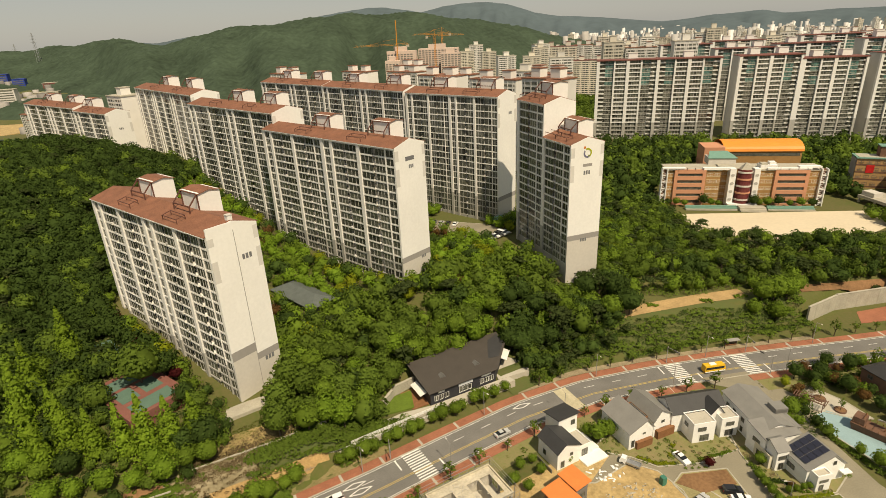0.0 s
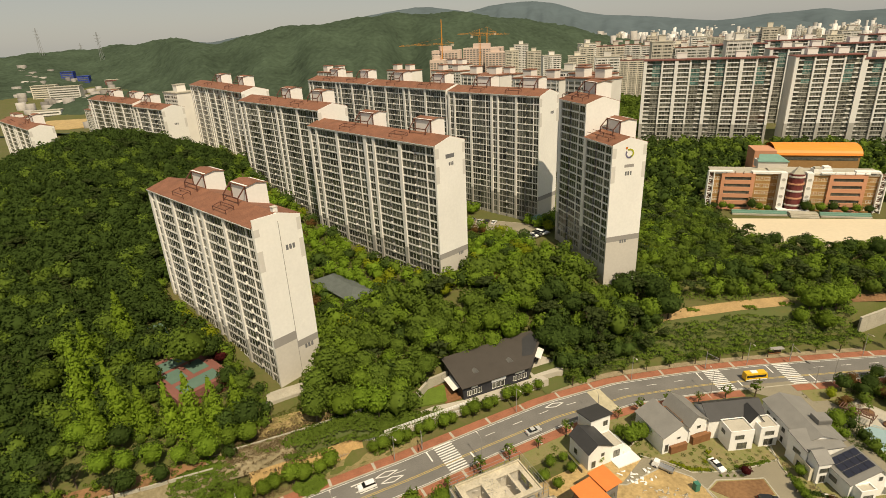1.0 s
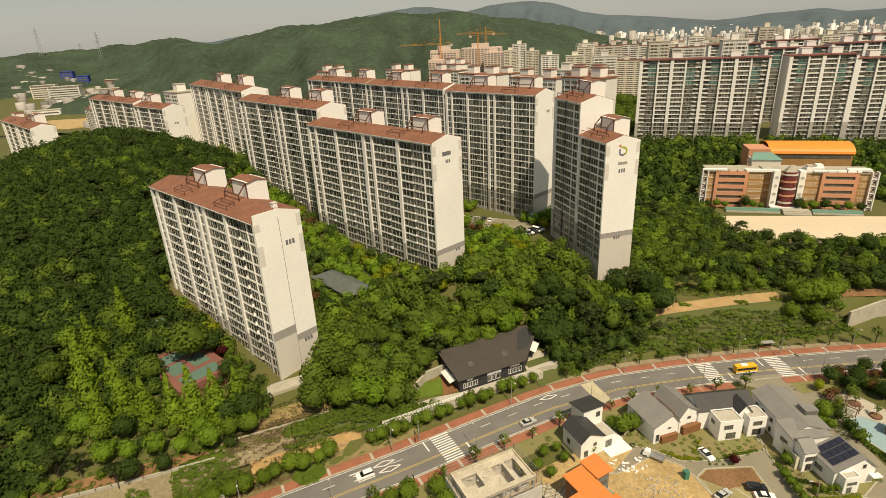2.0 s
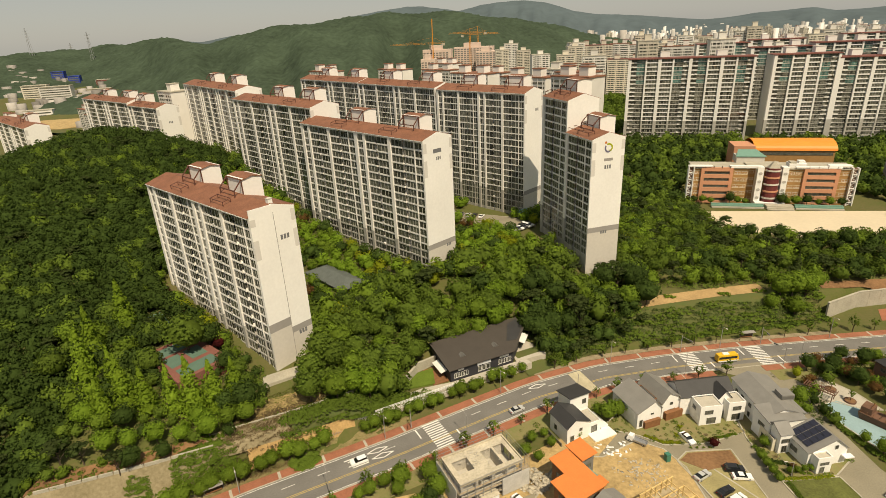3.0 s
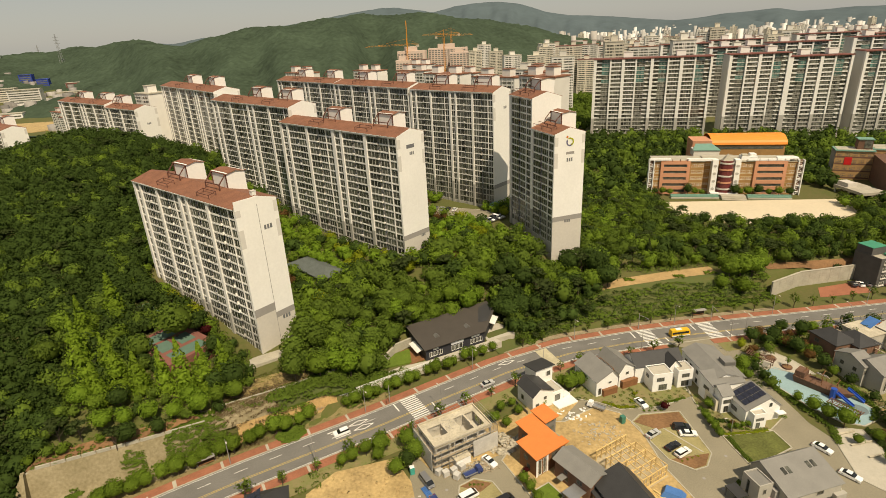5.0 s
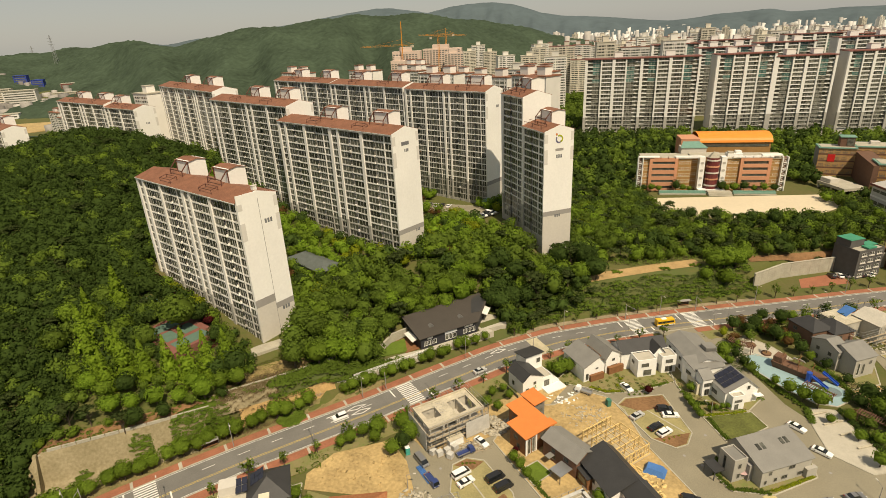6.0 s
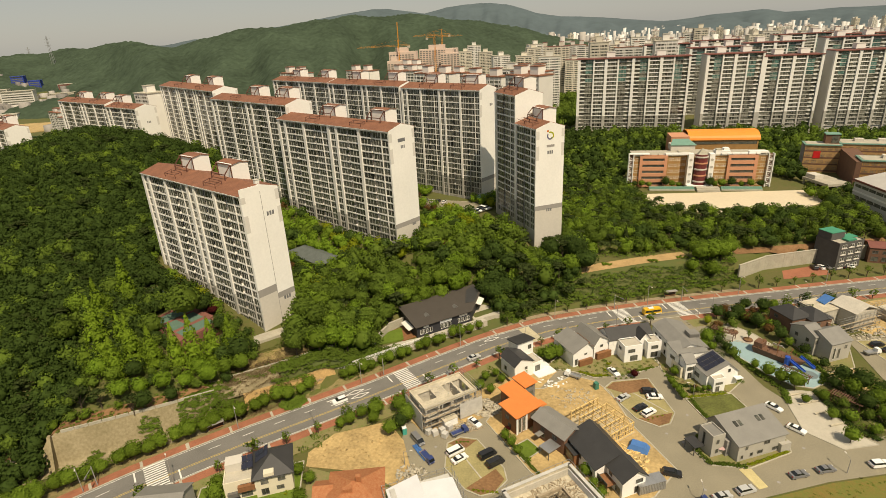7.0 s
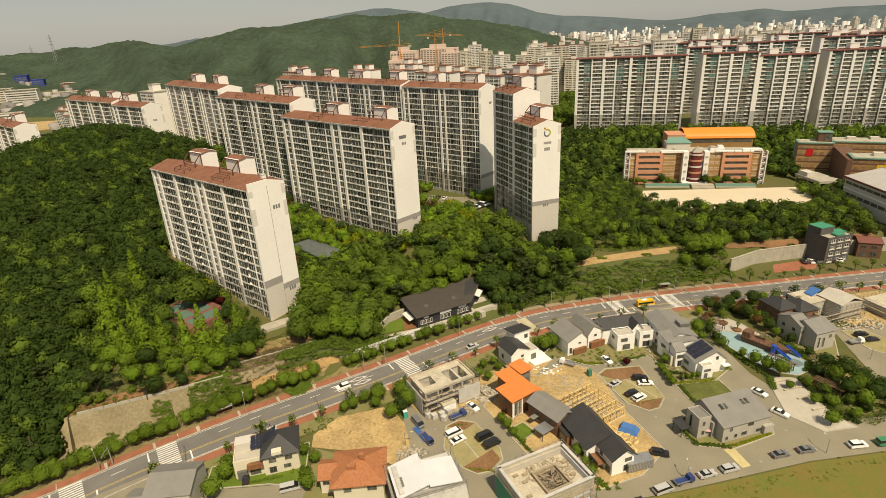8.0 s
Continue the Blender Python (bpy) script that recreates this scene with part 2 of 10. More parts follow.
def land(x, y):
    """Height of the ground."""
    x, y = np.asarray(x, float), np.asarray(y, float)
    s = road_side(x, y)
    w, c, e = (np.interp(s, *p) for p in (WEST, CAFE, EAST))
    w = 1 + (w - 1) * (1 - 0.62 * smooth(-101, -106, x) * (1 - smooth(30, 62, s)))
    a, b = smooth(-36, -24, x), smooth(28, 62, x)
    z = w * (1 - a) + c * a
    step = np.interp(x, (122, 128, 143, 170, 215), (12, 15.5, 20, 22.5, 22.5))
    walled = 1.2 + 5.8 * smooth(0, 1, (s - step - 2.4) / 1.2) + 2.8 * smooth(0, 1, (s - step - 1) / (32 - step)) + 4.2 * smooth(32, 60, s)
    e = np.where((s > 9) & (s < 60), e + (walled - e) * smooth(122, 130, x), e)
    z = z * (1 - b) + e * b
    hill = 38 * np.exp(-0.5 * (((x + 190) / 55) ** 2 + ((y - 262) / 72) ** 2)) * smooth(8, 40, s)
    z = z + hill
    far = smooth(420, 800, y)
    z = z * (1 - far) + far * 6
    r, az = np.hypot(x, y), np.degrees(np.arctan2(x, np.maximum(y, 1)))
    crest = np.interp(az, RIDGE_AZ, RIDGE_TOP)
    far_off = np.interp(az, (-75, -33, -26, -20), (2000, 2000, 1500, 1350))
    near = np.interp(az, (-36, -24), (60, 0)) + 215 + 45 * np.sin(az * 0.42 + 1.0) + 25 * np.sin(az * 1.1)
    ridge = crest * np.exp(-0.5 * ((r - far_off) / np.where(r < far_off, near, 260)) ** 2)
    ridge = ridge + 24 * np.exp(-0.5 * (((x + 560) / 90) ** 2 + ((y - 850) / 70) ** 2))
    ridge = ridge * smooth(560, 900, y)
    rough = 1.8 * np.sin(x * 0.021 + 1.3) * np.sin(y * 0.017) + 1.0 * np.sin(x * 0.047 + y * 0.031)
    return z + ridge + rough * np.clip(ridge / 40, 0, 2)


def spaced(lo, hi, fine_lo, fine_hi, fine, grow=1.16):
    mid = list(np.arange(fine_lo, fine_hi + 0.1, fine))
    out, step, v = [], fine, fine_hi
    while v < hi:
        step = min(step * grow, 26 if abs(v) < 1750 else 260)
        v += step
        out.append(v)
    low, step, v = [], fine, fine_lo
    while v > lo:
        step = min(step * grow, 26 if abs(v) < 1750 else 260)
        v -= step
        low.append(v)
    return np.array(low[::-1] + mid + out)


gx, gy = spaced(-4600, 4600, -220, 330, 3.0), spaced(-1500, 4700, 0, 330, 3.0)
GX, GY = np.meshgrid(gx, gy)
GZ = land(GX, GY) - 0.06
GS = road_side(GX, GY)
GZ -= 3.0 * smooth(14.5, 16.5, GS) * (1 - smooth(21.5, 23.5, GS)) * smooth(-54, -60, GX) * smooth(-112, -108, GX)
nx, ny = len(gx), len(gy)
idx = np.arange(nx * ny).reshape(ny, nx)
quads = np.stack([idx[:-1, :-1], idx[:-1, 1:], idx[1:, 1:], idx[1:, :-1]], -1).reshape(-1, 4)
ground = part("ground", big_mesh("ground", np.stack([GX, GY, GZ], -1).reshape(-1, 3), quads, M["ground"]))
tagged(ground, "grassy and bare ground rising from the road to the hills", "ground", kind="structure")


def z_at(x, y):
    return float(land(x, y))


# ---- apartment blocks ----
FLOOR = 2.88
SILL = 0.40


def window_mesh(w, h, glass, bars, name="window", cols=(0.0, 0.5, 1.0), rows=(0.0, 0.36, 1.0), bar=0.09, deep=0.09):
    """A window of one piece: a lattice of frame bars with the panes sunk between them."""
    e = 0.02

    def lines(shares, size):
        out = [(0.0, 0)]
        for k, q in enumerate(shares):
            c = q * size
            a, b = (0.0, bar) if k == 0 else (size - bar, size) if k == len(shares) - 1 else (c - bar / 2, c + bar / 2)
            if k:
                out += [(a - e, 1), (a, 0)]
            if k < len(shares) - 1:
                out += [(b, 0), (b + e, 1)]
        return out + [(size, 0)]

    xs, zs = lines(cols, w), lines(rows, h)
    s = Shape()
    g, f = s.slot(glass), s.slot(bars)
    for z, iz in zs:
        for x, ix in xs:
            s.v.append((x, deep - 0.03 if ix and iz else -0.03, z))
    n = len(xs)
    for j in range(len(zs) - 1):
        for i in range(n - 1):
            s.f.append((j * n + i, j * n + i + 1, (j + 1) * n + i + 1, (j + 1) * n + i))
            s.s.append(g if xs[i][1] and xs[i + 1][1] and zs[j][1] and zs[j + 1][1] else f)
    return s.mesh(name)


def pent_house(parent, x, y, z, w, d, h, m_wall, m_roof):
    """The lift house on the roof: white box, pitched cap and a steel brace."""
    p = part("lift_house", Shape().solid(
        [(x - w / 2, y - d / 2, z), (x + w / 2, y - d / 2, z), (x + w / 2, y + d / 2, z), (x - w / 2, y + d / 2, z),
         (x - w / 2, y - d / 2, z + h), (x + w / 2, y - d / 2, z + h), (x + w / 2, y + d / 2, z + h), (x - w / 2, y + d / 2, z + h),
         (x - w / 2, y, z + h * 1.07), (x + w / 2, y, z + h * 1.07)],
        [(0, 3, 2, 1), (0, 1, 5, 4), (2, 3, 7, 6), (1, 2, 6, 9, 5), (3, 0, 4, 8, 7), (4, 5, 9, 8), (6, 7, 8, 9)], m_wall), parent, "white lift house with a brown pitched cap")
    s = Shape()
    o = 0.35
    s.slab([(x - w / 2 - o, y - d / 2 - o, z + h - 0.1), (x + w / 2 + o, y - d / 2 - o, z + h - 0.1), (x + w / 2 + o, y, z + h * 1.07 + 0.14), (x - w / 2 - o, y, z + h * 1.07 + 0.14)], 0.12, m_roof)
    s.slab([(x - w / 2 - o, y, z + h * 1.07 + 0.14), (x + w / 2 + o, y, z + h * 1.07 + 0.14), (x + w / 2 + o, y + d / 2 + o, z + h - 0.1), (x - w / 2 - o, y + d / 2 + o, z + h - 0.1)], 0.12, m_roof)
    part("cap", s, p, "brown tiled cap")
    yf, yo = y + d / 2 + 0.12, y + d / 2 + 3.0
    xa, xb = x - w / 2 + 0.25, x + w / 2 - 0.25
    bars = [((xa, yo - 0.3, z + h * 0.55), (xb, yo - 0.3, z + h * 0.55)), ((xa, yf, z + h * 0.98), (xb, yf, z + h * 0.98))]
    for xx in (xa, xb):
        bars += [((xx, yo, z - 2.2), (xx, yo - 0.3, z + h * 0.55)), ((xx, yo - 0.3, z + h * 0.55), (xx, yf, z + h * 0.98)), ((xx, yf, z - 1.0), (xx, yf, z + h * 0.98))]
    for p0, p1 in bars:
        part("brace_bar", Shape().bar(p0, p1, 0.28, M["metal_brown"]), p, "brown steel brace")


# one stretch of the front from a gable on: piers, window bays, open recesses, with widths and set-backs
UNIT = [("P", 0.5, 0.0), ("L", 3.1, 0.2), ("p", 0.35, 0.12), ("L", 4.0, 0.2), ("R", 0.85, 0.9), ("L", 4.9, 0.0), ("P", 1.3, -0.3), ("L", 5.2, 0.0), ("A", 0.95, 0.8), ("L", 4.6, 0.0), ("P", 1.15, -0.3), ("L", 2.9, 0.0), ("P", 1.4, -0.3)]


def apartment(corner, along, depth, base, steps, label, singles=True, low=3, houses=(), marks=True, roof_h=2.1, group="apartment towers"):
    """A slab block. corner: the front corner at the near gable; along: the front's other end; steps: (share of the length, eave height) from
    the near gable on. Its own x runs from the near gable along the front, y to the back."""
    cx, cy = corner
    dx, dy = along[0] - cx, along[1] - cy
    length = math.hypot(dx, dy)
    ang = math.degrees(math.atan2(dy, dx))
    mirror = -1.0  # the front lies to the left of the run: y goes to the right
    t = thing("apartment_block", label, "apartment building", frame_at(cx, cy, base, ang), group)
    D = depth
    x0 = 0.0
    nwin = 0
    for share, eave in steps:
        x1 = x0 + share * length
        H = eave - base
        n = int(round((H - 0.9) / FLOOR))
        fh = (H - 0.9) / n
        units = max(1, int(round((x1 - x0) / 34)))
        plan = UNIT * units if x1 - x0 > 24 else UNIT[:7]
        stretch = (x1 - x0) / sum(q[1] for q in plan)
        lo = low * fh + 1.6

        def Y(v):
            return mirror * v

        core = Shape()
        core.prism([(x0, Y(1.2)), (x1, Y(1.2)), (x1, Y(D)), (x0, Y(D))], -8, H, M["facade"])
        part("core_wall", core, t)
        up, dn, rest, meshes = Shape(), Shape(), Shape(), {}
        c = x0
        for what, width, back in plan:
            a, c = c, c + width * stretch
            b = c
            if what in "Pp":
                for sh, z0, z1, m in ((dn, -8, lo, M["facade_low"]), (up, lo, H, M["facade"])):
                    sh.prism([(a, Y(back)), (b, Y(back)), (b, Y(1.2)), (a, Y(1.2))], z0, z1, m)
                continue
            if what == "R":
                # open recess: back wall coloured dark for its shade, thin slabs
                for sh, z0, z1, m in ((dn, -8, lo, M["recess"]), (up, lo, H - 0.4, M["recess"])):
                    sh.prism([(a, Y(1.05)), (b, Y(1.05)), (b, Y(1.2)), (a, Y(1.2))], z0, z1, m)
                for i in range(n + 1):
                    sh, m = (dn, M["facade_low"]) if i * fh < lo else (up, M["facade"])
                    sh.prism([(a, Y(0.45)), (b, Y(0.45)), (b, Y(1.05)), (a, Y(1.05))], i * fh - 0.1, i * fh + (0.28 if i < n else 0.9), m)
                continue
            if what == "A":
                # recess for the cooling units: back coloured dark as shade, slabs, a unit on every other ledge
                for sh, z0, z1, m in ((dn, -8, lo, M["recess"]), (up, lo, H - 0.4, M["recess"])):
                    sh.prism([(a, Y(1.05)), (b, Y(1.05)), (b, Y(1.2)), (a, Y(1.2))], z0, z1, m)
                for i in range(n + 1):
                    sh, m = (dn, M["facade_low"]) if i * fh < lo else (up, M["facade"])
                    sh.prism([(a, Y(0.1)), (b, Y(0.1)), (b, Y(1.05)), (a, Y(1.05))], i * fh - 0.1, i * fh + (0.12 if i < n else 0.9), m)
                    if i < n and (i * 7 + int(c)) % 3:
                        rest.box(a + 0.1, Y(0.55), i * fh + 0.12, b - 0.1, Y(0.08 if (i * 5 + int(c)) % 4 else -0.35), i * fh + 0.85, M["unit"])
                    elif i < n:
                        rest.box(a + 0.05, Y(0.16), i * fh + 1.0, b - 0.05, Y(0.11), i * fh + 1.1, M["frame"])
                continue
            for i in range(n + 1):
                z0 = i * fh + (-0.06 if i else -8)
                z1 = i * fh + SILL if i < n else H
                sh, m = (dn, M["facade_low"]) if z1 < lo else (up, M["facade"])
                v = back + 0.06
                sh.prism([(a, Y(v)), (b, Y(v)), (b, Y(1.2)), (a, Y(1.2))], z0, z1, m)
            w, h = b - a, fh - SILL - 0.06
            for i in range(n):
                z = i * fh + SILL
                if singles and nwin < 300:
                    key = (round(w, 2), round(h, 2))
                    if key not in meshes:
                        meshes[key] = window_mesh(w, h, M["glass"], M["mullion"], cols=(0.0, 0.36, 0.66, 1.0) if w > 4 else (0.0, 0.5, 1.0), rows=(0.0, 1.0), bar=0.12)
                    part("window", meshes[key], t, at=Matrix.Translation((b, Y(back + 0.17), z)) @ pose(0, 0, 0, 0, 0, 180))
                    nwin += 1
                else:
                    cuts = (0.0, 0.36, 0.66, 1.0) if w > 4 else (0.0, 0.5, 1.0)
                    for q0, q1 in zip(cuts, cuts[1:]):
                        rest.box(a + w * q0, Y(back + 0.29), z, a + w * q1, Y(back + 0.17), z + h, M["glass_far"])
                        if q1 < 1:
                            rest.box(a + w * q1 - 0.11, Y(back + 0.17), z, a + w * q1 + 0.11, Y(back + 0.12), z + h, M["mullion"])
        part("upper_front", up, t, "white painted piers and balcony fronts")
        part("lower_front", dn, t, "grey painted lower storeys")
        if rest.v:
            part("windows", rest, t, "dark balcony windows", kind="stuff")
        # gable ends
        for xx, out in ((x0, -1), (x1, 1)):
            g0, g1 = sorted((xx, xx + out * 0.12))
            for za, zb, m, nm in ((-8, lo - 0.8, M["wall_low"], "gable_foot"), (lo - 0.8, lo + 1.2, M["band"], "gable_band")):
                part(nm, Shape().box(g0, Y(D), za, g1, Y(0), zb, m), t, "" if nm == "gable_foot" else "grey painted band")
            pts = [(Y(0), lo + 1.2), (Y(0), H), (Y(D / 2), H + roof_h), (Y(D), H), (Y(D), lo + 1.2)]
            s = Shape()
            n5 = len(pts)
            s.solid([(g0, y, z) for y, z in pts] + [(g1, y, z) for y, z in pts],
                    [tuple(range(n5)), tuple(range(n5, 2 * n5))[::-1]] + [(q, n5 + q, n5 + (q + 1) % n5, (q + 1) % n5) for q in range(n5)], M["wall"])
            part("gable_wall", s, t, "plain white gable wall")
            if marks and out < 0 and x0 == 0:
                for ya, yb, za, zb in ((0.02, 1.6, H - 4.6, H - 1.2), (0.02, 1.6, H - 13, H - 7.2), (D - 1.4, D - 0.02, H - 4.2, H - 0.8), (D - 1.4, D - 0.02, H - 12, H - 6.6)):
                    part("paint_patch", Shape().box(-0.135, Y(yb), za, -0.12, Y(ya), zb, M["patch"]), t, "pale grey paint patch")
        # roof
        o = 0.55
        s = Shape()
        e0, e1 = x0 - 0.05, x1 + 0.05
        s.slab([(e0, Y(-o), H - 0.05), (e1, Y(-o), H - 0.05), (e1, Y(D / 2), H + roof_h + 0.15), (e0, Y(D / 2), H + roof_h + 0.15)], 0.2, M["rooftile"])
        s.slab([(e0, Y(D / 2), H + roof_h + 0.15), (e1, Y(D / 2), H + roof_h + 0.15), (e1, Y(D + o), H - 0.05), (e0, Y(D + o), H - 0.05)], 0.2, M["rooftile"])
        rf = part("roof", s, t, "low pitched brown tiled roof")
        s = Shape()
        s.box(e0, Y(-o + 0.12), H - 0.35, e1, Y(-o - 0.06), H - 0.12, M["wall"])
        part("eaves_trim", s, rf, "white eaves trim")
        # access frames on the roof
        for f in (0.22, 0.62):
            xa = x0 + f * (x1 - x0)
            s = Shape()
            zr = H + 0.35
            for q in range(2):
                xq = xa + q * 7.2
                s.bar((xq, Y(0.8), zr - 0.3), (xq, Y(0.8), zr + 1.3), 0.16, M["metal_brown"])
                s.bar((xq, Y(3.2), zr + 0.3), (xq, Y(3.2), zr + 1.9), 0.16, M["metal_brown"])
                s.bar((xq, Y(0.8), zr + 1.3), (xq, Y(3.2), zr + 1.9), 0.16, M["metal_brown"])
            s.bar((xa, Y(0.8), zr + 1.3), (xa + 7.2, Y(0.8), zr + 1.3), 0.16, M["metal_brown"])
            s.bar((xa, Y(3.2), zr + 1.9), (xa + 7.2, Y(3.2), zr + 1.9), 0.16, M["metal_brown"])
            part("roof_frame", s, rf, "brown steel frame")
        x0 = x1
    for f, eave in houses:
        pent_house(t, f * length, Y(D - 2.9), eave - base, 8.6, 6.2, 6.4, M["wall"], M["rooftile"])
    return t


M["patch"] = mat("pale_grey_paint", (0.60, 0.57, 0.53), 0.8, vary=0.05)
LONG = "white apartment tower, dark windows, brown tiled roof"
tower_a = apartment((-56, 121.3), (-106.2, 161.7), 14, 13.5, ((1, 60.8),), LONG + " and drainpipe", houses=((0.30, 60.8), (0.68, 60.8)))
tower_b = apartment((-14.2, 173.6), (-71.5, 226.0), 14, 19.5, ((1, 69.2),), LONG + " beside the car park", houses=((0.18, 69.2), (0.60, 69.2)))
tower_c = apartment((44.2, 180.8), (31.5, 216.5), 13.2, 22, ((0.48, 66), (0.52, 77.4)), LONG + ", stepped, coloured emblem", houses=((0.30, 66), (0.75, 77.4)))
tower_d = apartment((25.8, 235.5), (-14.6, 270.5), 14, 21, ((1, 76.4),), LONG, singles=False, houses=((0.2, 76.4), (0.7, 76.4)))
tower_e = apartment((-15.8, 271.5), (-112, 368), 14, 21, ((0.5, 76.9), (0.5, 77.2)), LONG, singles=False, houses=((0.1, 76.9), (0.35, 76.9), (0.6, 77.2), (0.85, 77.2)))
tower_f = apartment((-67.3, 228.2), (-122.8, 279.5), 15, 20, ((1, 75),), LONG, singles=False, houses=((0.18, 75), (0.55, 75)))
tower_g = apartment((-124.5, 288), (-188, 358), 15, 20, ((1, 78.2),), LONG, singles=False, houses=((0.25, 78.2), (0.65, 78.2)))
tower_h = apartment((-190, 322), (-285, 393), 14, 15, ((0.35, 67), (0.65, 68.5)), LONG, singles=False, houses=((0.3, 67), (0.5, 68), (0.8, 68)))
tower_i = apartment((-278, 322), (-340, 372), 14, 5, ((1, 58),), LONG, singles=False, houses=((0.3, 58),))


# marks on the gables: numbers and names as plain bars, drainpipe, emblem
M["ink"] = mat("dark_grey_sign_paint", (0.16, 0.16, 0.165), 0.7)


def gable_bar(t, y0, y1, z0, z1, m=None, name="number_bar"):
    part(name, Shape().box(-0.15, -y1, z0, -0.122, -y0, z1, m or M["ink"]), t, "dark painted bar")


for k in range(3):
    gable_bar(tower_a, 8.4 + k * 1.0, 9.1 + k * 1.0, 38.6, 40.0)
    gable_bar(tower_a, 9.4 + k * 1.0, 10.1 + k * 1.0, 8.2, 9.5)
    gable_bar(tower_b, 6.0 + k * 0.8, 6.55 + k * 0.8, 42.0, 43.2)
    gable_bar(tower_b, 9.4 + k * 0.8, 9.95 + k * 0.8, 8.6, 9.7)
    gable_bar(tower_c, 5.4 + k * 0.95, 6.05 + k * 0.95, 33.2, 34.6)
    gable_bar(tower_c, 5.4 + k * 0.95, 6.05 + k * 0.95, 8.6, 9.8)
    gable_bar(tower_d, 8.2 + k * 0.8, 8.8 + k * 0.8, 47.0, 48.2)
    gable_bar(tower_h, 6.0 + k * 0.9, 6.6 + k * 0.9, 42.0, 43.2)
gable_bar(tower_b, 4.6, 8.6, 44.6, 46.0, name="name_bar")
gable_bar(tower_c, 5.0, 8.6, 36.0, 37.0, M["band"], "name_bar")
part("drainpipe", Shape().box(-0.28, -7.25, 0.2, -0.12, -7.05, 47.0, M["band"]), tower_a, "dark drainpipe")
part("gable_step", Shape().box(-0.42, -7.0, -6, -0.13, -0.02, 49.2, M["wall"]), tower_a, "white proud half of the gable")
part("step_foot", Shape().box(-0.44, -7.0, -7, -0.42, -0.02, 12.6, M["wall_low"]), tower_a, "beige foot of the gable")
part("step_band", Shape().box(-0.45, -7.0, 12.6, -0.42, -0.02, 15.2, M["band"]), tower_a, "grey painted band")
for z0, z1, ya, yb in ((44.5, 46.5, 0.02, 1.6), (35, 40.6, 0.02, 1.6)):
    part("paint_patch", Shape().box(-0.45, -yb, z0, -0.42, -ya, z1, M["patch"]), tower_a, "pale grey paint patch")
part("chimney", Shape().box(0.2, -7.9, 47.6, 1.4, -6.6, 50.6, M["wall"]).box(0.1, -8.0, 50.6, 1.5, -6.5, 50.8, M["wall_low"]), tower_a, "white gable chimney")
lime_ink, violet_ink = mat("lime_sign_paint", (0.35, 0.38, 0.02), 0.6), mat("violet_grey_sign_paint", (0.15, 0.14, 0.22), 0.6)


def arc_mark(t, cy, cz, r0, r1, a0, a1, m):
    s = Shape()
    n = 8
    for k in range(n):
        p, q = radians(a0 + (a1 - a0) * k / n), radians(a0 + (a1 - a0) * (k + 1) / n)
        w0, w1 = r0 + (r1 - r0) * k / n, r0 + (r1 - r0) * (k + 1) / n
        s.slab([(-0.16, -cy + w0 * math.cos(p), cz + w0 * math.sin(p)), (-0.16, -cy + (w0 + 0.6) * math.cos(p), cz + (w0 + 0.6) * math.sin(p)), (-0.16, -cy + (w1 + 0.6) * math.cos(q), cz + (w1 + 0.6) * math.sin(q)), (-0.16, -cy + w1 * math.cos(q), cz + w1 * math.sin(q))], 0.03, m)
    part("emblem_stroke", s, t, "coloured curved emblem stroke")


arc_mark(tower_c, 6.8, 40.4, 1.5, 0.5, 60, 260, lime_ink)
arc_mark(tower_c, 6.8, 40.4, 0.5, 1.4, 220, 400, violet_ink)
part("emblem_dot", Shape().tube((-0.16, -5.4, 42.6), (-0.122, -5.4, 42.6), 0.45, 0.45, mat("orange_sign_paint", (0.5, 0.15, 0.02), 0.6), 14), tower_c, "orange emblem dot")


# ---- slab blocks behind the school ----
SLAB_UNIT = [("W", 1.9), ("K", 3.5), ("G", 5.2), ("w", 1.0), ("B", 6.7), ("W", 2.0), ("B", 6.7), ("w", 1.0), ("G", 5.2), ("K", 3.5)]
M["ledge_grey"] = mat("grey_balcony_front", (0.50, 0.48, 0.43), 0.8, vary=0.15, scale=0.3)


